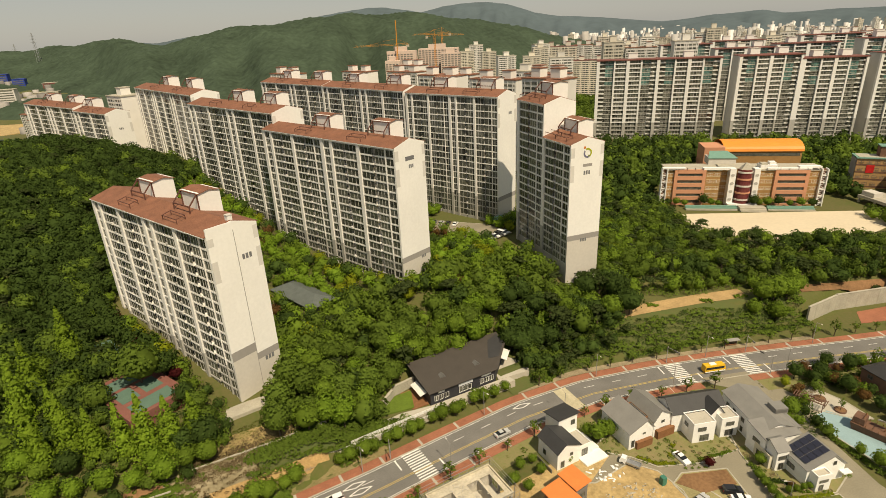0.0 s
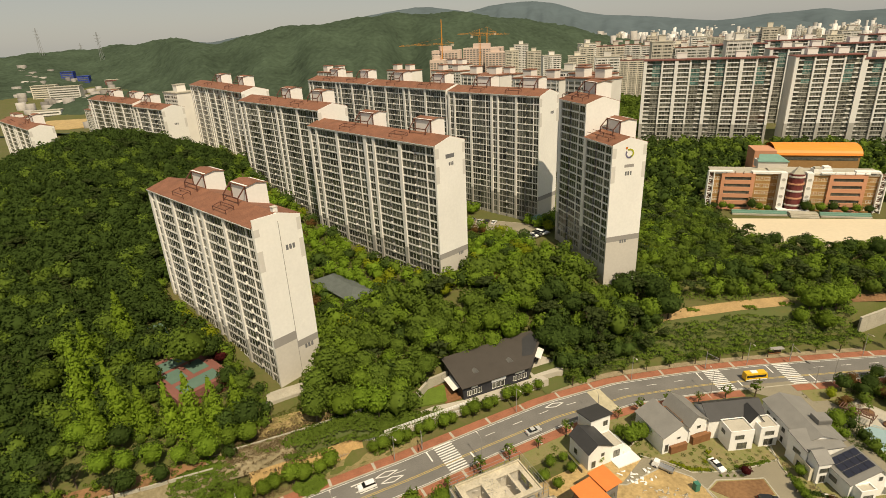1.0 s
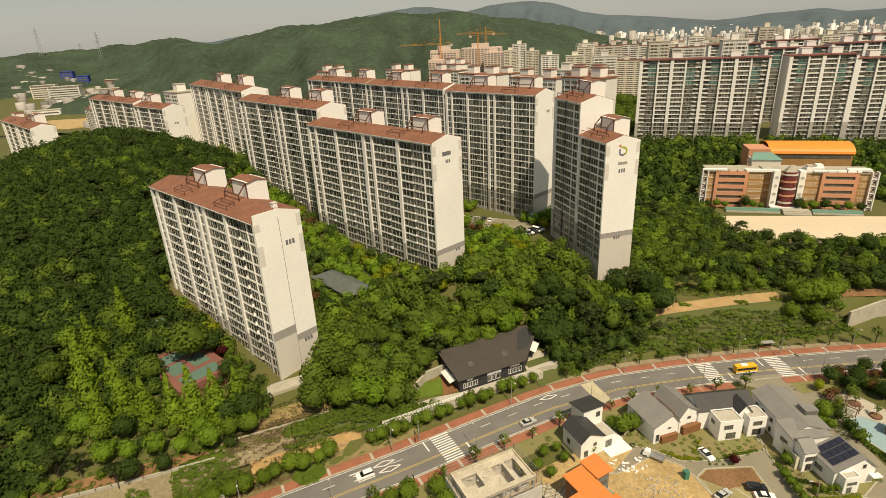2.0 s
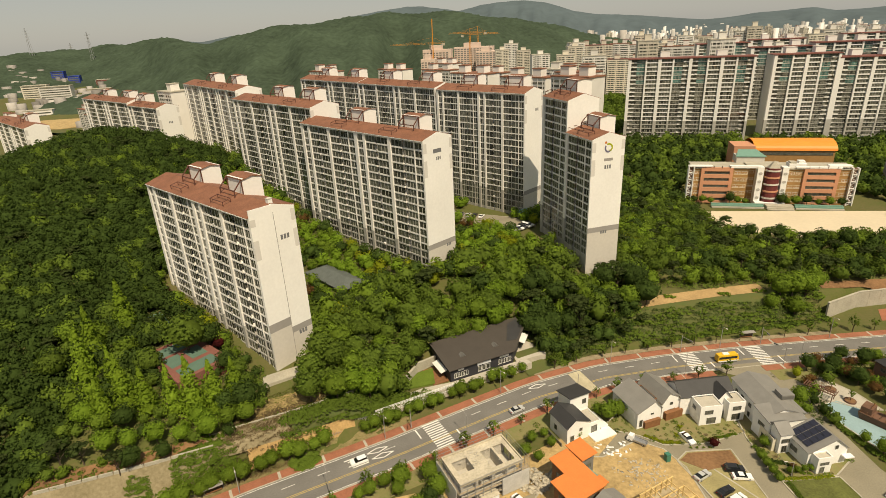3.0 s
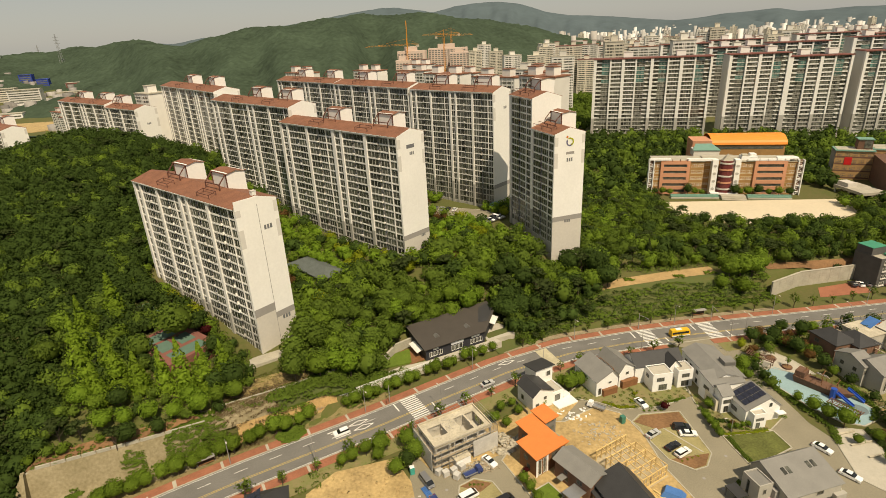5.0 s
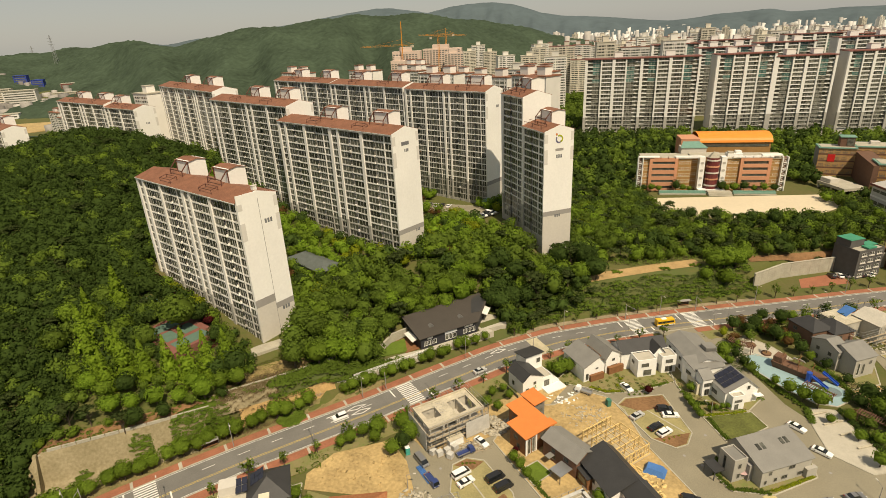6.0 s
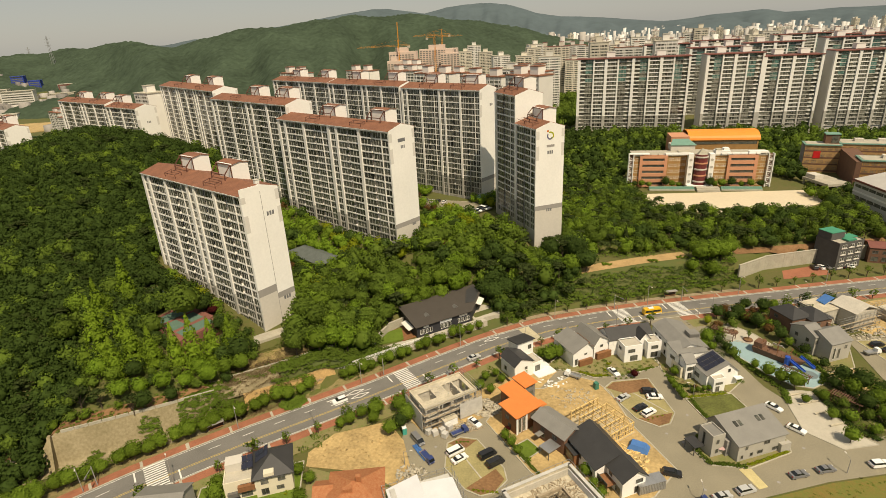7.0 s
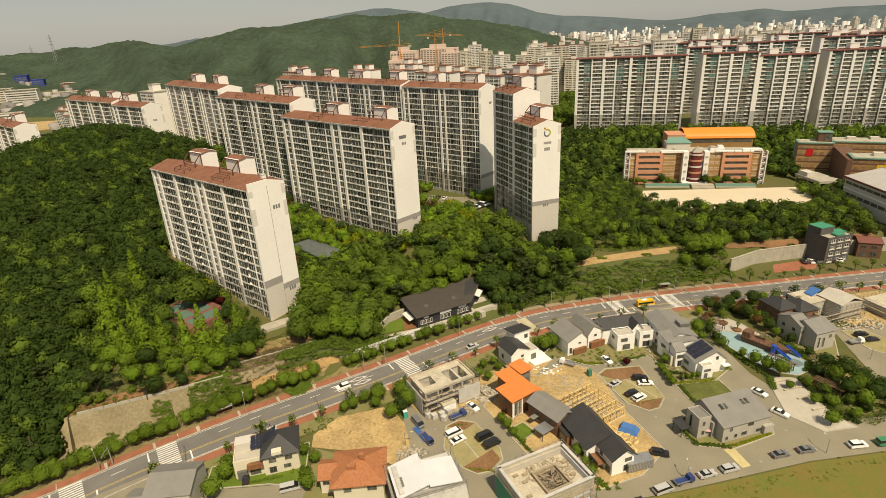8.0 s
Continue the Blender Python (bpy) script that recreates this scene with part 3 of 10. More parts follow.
def slab_block(left, right, depth, base, steps, label):
    """A block whose front faces south, with white balcony fronts; steps: (share, roof height)."""
    lx, ly = left
    dx, dy = right[0] - lx, right[1] - ly
    length, ang = math.hypot(dx, dy), math.degrees(math.atan2(dy, dx))
    t = thing("slab_apartment_block", label, "apartment building", frame_at(lx, ly, base, ang), "slab blocks behind the school")
    x0 = 0.0
    for share, top in steps:
        x1 = x0 + share * length
        H = top - base
        n = int(round(H / 2.72))
        fh = H / n
        part("core_wall", Shape().box(x0, 1.4, -6, x1, depth, H, M["block_side"]), t, "grey painted side walls")
        units = max(1, int(round((x1 - x0) / 38.5)))
        plan = SLAB_UNIT * units + [("W", 1.4)]
        k = (x1 - x0) / sum(q[1] for q in plan)
        fr, gl, rec, low = Shape(), Shape(), Shape(), Shape()
        b, col = x0, 0
        for what, width in plan:
            a, b = b, b + width * k
            col += 1
            if what in "Ww":
                deep = -0.5 if what == "W" else -0.2
                fr.box(a, deep, 4 * fh, b, 1.4, H, M["wall"])
                low.box(a, deep, -6, b, 1.4, 4 * fh, M["facade_low"])
                continue
            for i in range(n):
                z = i * fh
                sh, m = (fr, M["wall"]) if i >= 4 else (low, M["facade_low"])
                if what == "B":
                    # balcony behind a white front
                    sh.box(a, 0.1, z - 0.1, b, 1.4, z + 0.62, m)
                    cuts = (0.0, 0.3, 0.55, 0.8, 1.0)
                    for q0, q1 in zip(cuts, cuts[1:]):
                        gl.box(a + q0 * (b - a), 0.42, z + 0.62, a + q1 * (b - a) - 0.2, 0.5, z + fh - 0.1, M["glass_far"])
                    gl.box(a, 0.5, z + 0.62, b, 0.56, z + fh - 0.1, M["mullion"])
                elif what == "G":
                    # glazed column, green at the top on some
                    green = i > n - 2 - (5 if col % 4 else 7) and (i * 3 + col) % 5
                    sh.box(a, 0.75, z - 0.1, b, 1.4, z + 0.4, M["ledge_grey"])
                    for q in range(3):
                        gl.box(a + q * (b - a) / 3, 0.85, z + 0.4, a + (q + 0.92) * (b - a) / 3, 0.95, z + fh - 0.1, M["glass_green"] if green else M["glass_far"])
                    gl.box(a, 0.95, z + 0.4, b, 1.0, z + fh - 0.1, M["mullion"])
                    rec.box(a, 0.7, z + 1.15, b, 0.75, z + 1.25, M["ledge_grey"])
                else:
                    # kitchen windows with ledges for the cooling units
                    sh.box(a, 0.6, z - 0.1, b, 1.4, z + 0.75, m)
                    gl.box(a, 0.8, z + 0.75, b, 0.9, z + fh - 0.1, M["glass_far"])
                    half = (a + b) / 2
                    u0, u1 = (a, half) if (i + col) % 3 else (half, b)
                    rec.box(u0 + 0.2, 0.1, z + 0.1, u1 - 0.1, 0.6, z + 0.25, M["wall"])
                    rec.box(u0 + 0.4, 0.15, z + 0.25, u1 - 0.3, 0.6, z + 0.95, M["unit"])
        part("upper_front", fr, t, "white piers and balcony fronts")
        part("lower_front", low, t, "grey lower storeys")
        part("windows", gl, t, "dark and green-tinted balcony windows", kind="stuff")
        part("unit_ledges", rec, t, "white ledges for cooling units", kind="stuff")
        r = part("roof", Shape().box(x0 - 0.4, -0.4, H, x1 + 0.4, depth + 0.4, H + 0.3, M["fascia_red"]).box(x0 - 0.45, -0.75, H - 0.3, x1 + 0.45, -0.4, H + 0.35, M["fascia_red"]), t, "flat roof with a red-brown edge")
        for f in (0.3, 0.75):
            c = x0 + f * (x1 - x0)
            s = Shape()
            s.box(c - 3.0, depth - 6, H + 0.5, c + 3.0, depth - 0.5, H + 4.0, M["wall"]).box(c - 3.2, depth - 6.2, H + 4.0, c + 3.2, depth - 0.3, H + 4.3, M["wall_low"])
            part("lift_house", s, r, "white lift house with a red-brown edge")
        x0 = x1
    return t


M["block_side"] = mat("grey_block_side", (0.54, 0.52, 0.48), 0.85, vary=0.12, scale=0.1)
SLAB = "long white apartment block with red-brown roof edge"
slab_block((111, 391), (187, 371), 13, 26, ((1, 78.6),), SLAB)
slab_block((199, 373), (276, 362), 13, 26, ((0.5, 78.6), (0.5, 75.8)), SLAB + ", stepped roof")
slab_block((282, 360), (345, 351), 13, 26, ((1, 77.5),), SLAB)
slab_block((215, 440), (300, 425), 13, 26, ((0.5, 80), (0.5, 82)), SLAB)
slab_block((310, 415), (400, 400), 13, 26, ((0.5, 84), (0.5, 82)), SLAB)
slab_block((350, 350), (430, 339), 13, 26, ((1, 79),), SLAB)
slab_block((330, 520), (430, 500), 13, 20, ((0.5, 84), (0.5, 82)), SLAB)
slab_block((220, 560), (310, 540), 13, 20, ((0.5, 79), (0.5, 81)), SLAB)


# ---- school ----
M["brick_or"] = mat("orange_brown_brick", (0.37, 0.205, 0.078), 0.85, vary=0.2, scale=0.4, fine=3.0)
M["cream_band"] = mat("cream_brick_band", (0.52, 0.42, 0.25), 0.85, vary=0.15)
M["brick_pink"] = mat("salmon_render", (0.56, 0.27, 0.16), 0.85, vary=0.1, scale=0.2)
M["brick_dk"] = mat("dark_brown_brick", (0.16, 0.085, 0.055), 0.85, vary=0.25, scale=0.5)
M["orange_roof"] = mat("orange_metal_roof", (0.80, 0.27, 0.045), 0.5, vary=0.1, scale=0.2)
M["orange_tile"] = mat("bright_orange_roof", (0.68, 0.205, 0.055), 0.55, vary=0.12, scale=0.4, fine=4)
M["green_roof"] = mat("green_metal_roof", (0.16, 0.30, 0.24), 0.6, vary=0.15)
M["red_glass"] = mat("dark_red_bay", (0.15, 0.035, 0.035), 0.3, vary=0.3)


def school():
    t = thing("school_building", "orange-brown brick school with salmon wings and white end frames", "school", frame_at(113.8, 270.3, 14, -10.6) @ Matrix.Diagonal((1.105, 1, 0.94, 1)))
    # front line along x, 69.5 m long, back to +y
    H = 19.6
    part("left_wing", Shape().box(2, 0.6, -3, 25, 14, H - 0.8, M["brick_or"]), t, "orange-brown brick wing")
    part("right_wing", Shape().box(41, 0.6, -3, 68, 14, H - 0.8, M["brick_or"]), t, "orange-brown brick wing")
    part("middle_wing", Shape().box(25, 3.0, -3, 41, 14, H - 0.4, M["brick_or"]), t, "orange-brown brick middle")
    for xa, xb in ((5.0, 18.5), (47.5, 61.5)):
        p = part("salmon_front", Shape().box(xa + 1.4, -0.5, -3, xb - 1.4, 0.6, 1.1, M["brick_pink"]), t, "salmon rendered front with long dark openings")
        for i in range(1, 6):
            part("salmon_band", Shape().box(xa + 1.4, -0.5, i * 3.7 - 0.9, xb - 1.4, 0.6, i * 3.7 + 1.1, M["brick_pink"]), p)
        for xx in (xa, xb - 1.4):
            part("salmon_pier", Shape().box(xx, -0.45, -3, xx + 1.4, 0.6, H - 0.2, M["brick_pink"]), p)
        for i in range(5):
            part("long_window", Shape().box(xa + 1.4, 0.05, i * 3.7 + 1.1, xb - 1.4, 0.15, i * 3.7 + 2.8, M["glass_far"]), p)
        for q in range(4):
            part("finial", Shape().box(xa + 1.5 + q * (xb - xa - 3) / 3, -0.6, H - 0.2, xa + 1.8 + q * (xb - xa - 3) / 3, -0.3, H + 1.0, M["brick_dk"]), p)
    # small windows on brick
    w = window_mesh(2.3, 1.5, M["glass"], M["frame_w"])
    for i in range(5):
        for xa, xb in ((19.0, 25.0), (41.2, 47.4), (61.7, 66.0), (2.0, 5.0)):
            part("pale_band", Shape().box(xa, 0.5, i * 3.7 + 2.75, xb, 0.62, i * 3.7 + 2.95, M["cream_band"]), t)
            part("pale_band", Shape().box(xa, 0.5, i * 3.7 + 0.85, xb, 0.62, i * 3.7 + 1.05, M["cream_band"]), t)
    for xs in ((19.4, 22.4), (41.6, 44.6), (63.0,), (2.4,)):
        for x in xs:
            for i in range(5):
                part("window", w, t, at=Matrix.Translation((x, 0.62, i * 3.7 + 1.1)))
    for x in (26, 28.2):
        for i in range(5):
            part("window", w, t, at=Matrix.Translation((x - 0.5, 3.0, i * 3.7 + 1.1)))
    # white zigzag end frames
    for x0, x1 in ((-0.6, 2.0), (66.0, 68.8)):
        s = Shape()
        s.box(x0, -0.8, -3, x0 + 0.4, 2.4, H + 0.4, M["wall"]).box(x1 - 0.4, -0.8, -3, x1, 2.4, H + 0.4, M["wall"]).box(x0 + 0.6, 0.4, -3, x1 - 0.6, 2.4, H, M["brick_dk"])
        for i in range(5):
            z = i * 3.7
            s.prism([(x0 + 0.6, -0.6), (x1 - 0.6, -0.6), (x1 - 0.6, 0.4), (x0 + 0.6, 0.4)], z + 1.5, z + 2.0, M["wall"])
            s.bar((x0 + 0.4, -0.2, z), (x1 - 0.4, -0.2, z + 1.4), 0.22, M["wall"])
            s.bar((x0 + 0.4, -0.2, z + 3.6), (x1 - 0.4, -0.2, z + 2.2), 0.22, M["wall"])
        part("end_frame", s, t, "white concrete zigzag end frame")
    # entrance tower
    for x0, x1 in ((28.4, 31.0), (38.6, 41.0)):
        s = Shape().box(x0, -1.2, -3, x1, 3.0, H + 0.6, M["wall"])
        p = part("stair_tower", s, t, "pale concrete tower with round openings")
        for i in range(4):
            part("round_opening", Shape().tube(((x0 + x1) / 2, -1.35, i * 4.4 + 3.6), ((x0 + x1) / 2, -1.15, i * 4.4 + 3.6), 0.75, 0.75, M["facade_low"], 14), p)
    bay = part("glazed_bay", Shape().prism([(31.6 + 3.2 - 3.0 * math.cos(a), -0.6 - 2.6 * math.sin(a)) for a in np.linspace(0, math.pi, 9)], -3, H + 0.4, M["red_glass"]), t, "curved dark red glazed bay")
    for i in range(6):
        part("bay_sill", Shape().prism([(34.8 - 3.25 * math.cos(a), -0.6 - 2.85 * math.sin(a)) for a in np.linspace(0, math.pi, 9)], i * 3.7 - 0.3, i * 3.7 + 0.55, M["wall_low"] if i % 2 else M["brick_pink"]), bay, "pale sill band")
    part("porch", Shape().box(28.5, -4.2, 0.8, 41, -1.0, 1.7, M["wall"]).box(29, -4, -3, 29.6, -3.4, 0.8, M["wall"]).box(40, -4, -3, 40.6, -3.4, 0.8, M["wall"]), t, "white entrance canopy")
    part("pyramid_cap", Shape().solid([(32.5, -2.5, H + 0.4), (37.1, -2.5, H + 0.4), (37.1, 1.5, H + 0.4), (32.5, 1.5, H + 0.4), (34.8, -0.5, H + 4.2)], [(0, 1, 4), (1, 2, 4), (2, 3, 4), (3, 0, 4), (3, 2, 1, 0)], M["concrete"]), t, "grey pointed cap")
    # roofs
    part("roof", Shape().box(1.5, 0.2, H - 0.8, 25.4, 14.5, H - 0.4, M["concrete"]).box(40.6, 0.2, H - 0.8, 68.4, 14.5, H - 0.4, M["concrete"]).box(25.4, 2.6, H - 0.4, 40.6, 14.5, H, M["concrete"]), t, "pale flat roofs")
    part("parapet", Shape().box(-0.5, -0.7, H + 0.4, 9.5, 1.5, H + 1.1, M["wall"]).box(17, -0.2, H - 0.2, 30, 2.2, H + 0.9, M["wall"]).box(44, -0.6, H + 0.1, 62, 1.4, H + 0.8, M["wall"]).box(57, 0, H + 0.8, 66, 3, H + 1.6, M["wall"]), t, "white roof edge")
    part("roof_plant", Shape().box(42, 3, H - 0.4, 49, 8, H + 1.6, M["wall"]).box(42.4, 3.4, H + 1.6, 45, 7, H + 2.4, M["concrete"]).box(46, 4, H + 1.6, 48.6, 7.6, H + 2.8, M["wall"]), t, "white roof plant")
    part("stair_head", Shape().box(22, 12, H - 0.4, 34, 20, H + 3.4, M["wall_low"]).slab([(21.5, 11.5, H + 3.4), (34.5, 11.5, H + 3.4), (32, 20.5, H + 5.4), (24, 20.5, H + 5.4)], 0.4, M["green_roof"]), t, "pale stair head with green roof")
    return t


school()
gym = thing("gymnasium", "brick gymnasium with a barrel-vaulted orange metal roof", "gymnasium", frame_at(166, 312, 14, -11))
part("wall", Shape().box(0, 0, -2, 41, 20, 16.5, M["brick_or"]), gym)
def vault(x0, x1, yc, z0, ry, rz, n, th, m):
    """A curved roof skin of one piece."""
    s = Shape()
    a = [math.pi * k / n for k in range(n + 1)]
    pts = [(x, yc - (ry - q) * math.cos(t), z0 + (rz - q) * math.sin(t)) for q in (0, th) for x in (x0, x1) for t in a]
    k = n + 1
    f = [(i, i + 1, k + i + 1, k + i) for i in range(n)] + [(2 * k + i, 3 * k + i, 3 * k + i + 1, 2 * k + i + 1) for i in range(n)]
    f += [(i, 2 * k + i, 2 * k + i + 1, i + 1) for i in range(n)] + [(k + i, k + i + 1, 3 * k + i + 1, 3 * k + i) for i in range(n)]
    f += [(0, k, 3 * k, 2 * k), (n, 2 * k + n, 3 * k + n, k + n)]
    return s.solid(pts, f, m)


s = vault(-0.8, 41.8, 10, 16.5, 10.6, 5.0, 12, 0.25, M["orange_roof"])
part("roof", s, gym, "curved bright orange metal roof")
part("end_wall", Shape().prism([(-12, -3), (-0.9, -3), (-0.9, 12), (-12, 12)], -2, 19.5, M["brick_pink"]), gym, "salmon rendered end block")
part("clerestory", Shape().box(1, -0.12, 13.8, 40, 0.0, 15.4, M["glass_far"]), gym)

second = thing("school_annex", "brown brick school annex with green flat roof edges", "school", frame_at(223, 284, 14, -23))
M["brick_tan"] = mat("tan_orange_brick", (0.42, 0.25, 0.11), 0.85, vary=0.2, scale=0.4, fine=3.0)
for x0, y0, x1, y1, h, wall, rows in ((0, 0, 18, 10, 16.0, "brick_tan", 4), (18, 3, 60, 16, 16.6, "brick_tan", 4), (20, -36, 74, -24, 15.4, "brick_or", 4)):
    v = part("wing", Shape().box(x0, y0, -3, x1, y1, h, M[wall]), second, "brown brick wing")
    part("roof", Shape().box(x0 - 0.5, y0 - 0.5, h, x1 + 0.5, y1 + 0.5, h + 0.6, M["green_roof"]), v, "flat roof with a green edge")
    part("roof_deck", Shape().box(x0 + 0.6, y0 + 0.6, h + 0.6, x1 - 0.6, y1 - 0.6, h + 0.75, M["concrete"]), v, "pale flat roof deck")
    for i in range(rows):
        part("brick_band", Shape().box(x0 + 0.1, y0 - 0.08, 0.6 + i * 3.9, x1 - 0.1, y0 - 0.01, 1.4 + i * 3.9, M["brick_dk"]), v, "darker brick band")
        for k in range(int((x1 - x0) / 3.6)):
            part("window", window_mesh(2.3, 1.5, M["glass"], M["frame"]) if (i, k) == (0, 0) else v.children[-1].data if v.children[-1].name.startswith("window") else pane, v, at=Matrix.Translation((x0 + 0.8 + k * 3.6, y0 - 0.05, 1.7 + i * 3.9)))
            pane = v.children[-1].data
part("west_wall", Shape().box(-0.4, 0.5, 0, -0.01, 9.5, 15.6, M["band"]), second, "dark grey side wall")
part("link_wall", Shape().box(18, -24, -3, 26, 3, 14.5, M["brick_dk"]), second, "dark brick link between the wings")
part("link_end", Shape().box(17.4, -37, -2, 19.9, -23, 15.0, M["brick_dk"]), second, "dark brick end wall")
part("red_panel", Shape().box(4.6, -0.22, 8.4, 8.2, -0.1, 12.6, mat("red_panel", (0.55, 0.02, 0.02), 0.5)), second, "red panel")
yel = mat("yellow_panel", (0.75, 0.45, 0.03), 0.5)
for x in (31, 36.0):
    q = part("yellow_panel", Shape().box(x, -36.25, 8.2, x + 4.4, -36.1, 12.4, yel), second, "yellow panel with a round mark")
    part("round_mark", Shape().tube((x + 2.2, -36.32, 10.3), (x + 2.2, -36.26, 10.3), 1.4, 1.4, M["facade_low"], 16), q, "pale round mark")
q = part("roof_house", Shape().box(10, 2.5, 16.6, 17, 8.5, 22.0, M["brick_dk"]), second, "dark brick roof house")
part("roof_house_cap", Shape().box(9.6, 2.1, 22.0, 17.4, 8.9, 22.5, M["green_roof"]), q, "green roof edge")
part("roof_house_window", Shape().box(13.0, 2.35, 17.4, 16.6, 2.49, 21.4, M["glass_far"]), q, "tall glazed opening")
for x, y in ((30, -31), (40, -29), (52, -30), (26, 9), (38, 10), (50, 8)):
    part("roof_plant", Shape().box(x, y, 16.1 if y < 0 else 17.2, x + 4.5, y + 3.4, 17.9 if y < 0 else 18.8, M["wall_low"]), second, "pale roof plant")
porch = thing("school_porch", "pale concrete entrance deck of the annex", "deck", frame_at(210.5, 241, 14, 6))
part("deck", Shape().box(0, 0, 2.6, 13, 19, 4.0, M["concrete"]), porch)
for x in (0.5, 6, 11.8):
    for y in (0.5, 9, 18):
        part("column", Shape().box(x, y, -1.5, x + 0.7, y + 0.7, 2.6, M["concrete"]), porch)
part("stair_room", Shape().box(1, 11, 4.0, 6, 18, 6.2, M["wall_low"]), porch, "pale stair room")
M["pale_metal"] = mat("pale_metal_roof", (0.44, 0.42, 0.39), 0.6, vary=0.12, scale=0.2)
hall = thing("sports_hall", "grey clad sports hall with pale roof and red edge", "sports hall", frame_at(213.5, 227, 13, -92))
part("wall", Shape().box(0, 0, -3, 46, 34, 11.6, M["block_side"]), hall, "grey clad walls")
part("roof", Shape().slab([(-0.6, -0.8, 11.6), (46.6, -0.8, 11.6), (46.6, 17, 15.0), (-0.6, 17, 15.0)], 0.3, M["pale_metal"]), hall, "pale low-pitched metal roof")
part("roof", Shape().slab([(-0.6, 17, 15.0), (46.6, 17, 15.0), (46.6, 34.8, 11.6), (-0.6, 34.8, 11.6)], 0.3, M["pale_metal"]), hall, "pale low-pitched metal roof")
part("gable_fill", Shape().solid([(-0.1, 0, 11.6), (-0.1, 34, 11.6), (-0.1, 17, 14.6), (0.2, 0, 11.6), (0.2, 34, 11.6), (0.2, 17, 14.6)], [(0, 2, 1), (3, 4, 5), (0, 1, 4, 3), (1, 2, 5, 4), (2, 0, 3, 5)], M["block_side"]), hall, "grey gable")
part("roof_edge", Shape().box(-0.9, -1.0, 11.0, 46.9, -0.75, 11.95, M["fascia_red"]), hall, "red roof edge")
part("white_band", Shape().box(0, -0.2, 5.6, 46, -0.02, 6.4, M["wall"]), hall, "white wall band")
for k in range(9):
    part("strip_window", Shape().box(1 + 5 * k, -0.12, 8.2, 5.4 + 5 * k, -0.01, 9.6, M["glass_far"]), hall)
    part("strip_window", Shape().box(1 + 5 * k, -0.12, 2.4, 5.4 + 5 * k, -0.01, 4.0, M["glass_far"]), hall)

field = part("school_field", Shape().prism([(112, 254), (116, 226), (143, 215), (180, 214), (200, 226), (203, 246)], 13.7, 14.12, M["sand"]))
tagged(field, "pale sandy school playing field", "playing field", kind="structure")
stand = thing("terraced_stand", "green terraced stand with concrete steps along the field", "stand", frame_at(119.5, 259.5, 14.0, -10.6))
for x0, x1 in ((3, 27), (41, 62)):
    for i in range(3):
        part("terrace", Shape().box(x0, i * 1.0, 0, x1, i * 1.0 + 1.0, 0.7 + 0.6 * i, M["green_roof"] if i else M["concrete"]), stand)
    part("railing", Shape().bar((x0, 0.1, 1.7), (x1, 0.1, 1.7), 0.1, M["green_roof"]), stand)
part("steps", Shape().box(28, -2, 0, 40, 4, 0.5, M["concrete"]).box(28, -1, 0.5, 40, 4, 1.0, M["concrete"]).box(28, 0, 1, 40, 4, 1.6, M["concrete"]), stand, "pale concrete steps")


# ---- road and pavements ----
def strip(name, s0, s1, off0, off1, z0, z1, m, step=4.0, base=0.0):
    """A slab that follows the road between two offsets from its middle line (to the north: plus)."""
    n = max(2, int((s1 - s0) / step) + 1)
    v, f = [], []
    for i in range(n):
        s = s0 + (s1 - s0) * i / (n - 1)
        for off, z in ((off0, z0), (off0, z1), (off1, z1), (off1, z0)):
            x, y, _ = road_at(s, off)
            v.append((x, y, z + base))
    for i in range(n - 1):
        a, b = 4 * i, 4 * i + 4
        f += [(a, a + 1, b + 1, b), (a + 1, a + 2, b + 2, b + 1), (a + 2, a + 3, b + 3, b + 2)]
    f += [(0, 3, 2, 1), (4 * n - 4, 4 * n - 3, 4 * n - 2, 4 * n - 1)]
    me = bpy.data.meshes.new(name)
    me.from_pydata(v, [], f)
    me.materials.append(m)
    return me


def along(x, line=ROAD_LEGS):
    """How far along a line lies a place of that x."""
    s = 0.0
    for (ax, ay), (dx, dy), length in zip(*line):
        if ax <= x < ax + dx:
            return s + (x - ax) / dx * length
        s += length
    return s


def bank_along(x):
    return along(x, BANK_LEGS)


Z = 1.0
road = tagged(part("road", strip("road", 60, float(seg_len.sum()) - 5, -5.3, 5.3, 0.6, Z, M["asphalt"])), "worn grey asphalt road with lane marks", "road", kind="structure")
for side, lab in ((1, "north"), (-1, "south")):
    k0, k1 = sorted((side * 5.3, side * 5.62))
    tagged(part("kerb", strip("kerb", 60, 800, k0, k1, 0.6, Z + 0.16, M["concrete"])), "pale concrete kerb of the road", "kerb", kind="structure")
    gaps = ((60, 800),) if side > 0 else ((60, along(-87)), (along(-73), along(75)), (along(91), 800))
    for s0, s1 in gaps:
        p0, p1 = sorted((side * 5.62, side * 8.4))
        pv = tagged(part("pavement", strip("pavement", s0, s1, p0, p1, 0.6, Z + 0.12, M["redbrick"])), "red paver pavement with pale cross bands", "pavement", kind="structure")
        s = s0 + 6
        while s < s1 and s < along(210):
            part("pale_band", strip("pale_band", s, s + 0.7, p0 + 0.1, p1 - 0.1, Z + 0.10, Z + 0.125, M["concrete"], 0.5), pv)
            s += 11.5
lines = []
s_lo, s_hi = along(-120), along(230)
for off in (-1.3, -1.75):
    lines.append(("yellow_line", strip("yellow_line", s_lo, s_hi, off, off + 0.17, Z - 0.05, Z + 0.006, M["paint_y"]), "double yellow line"))
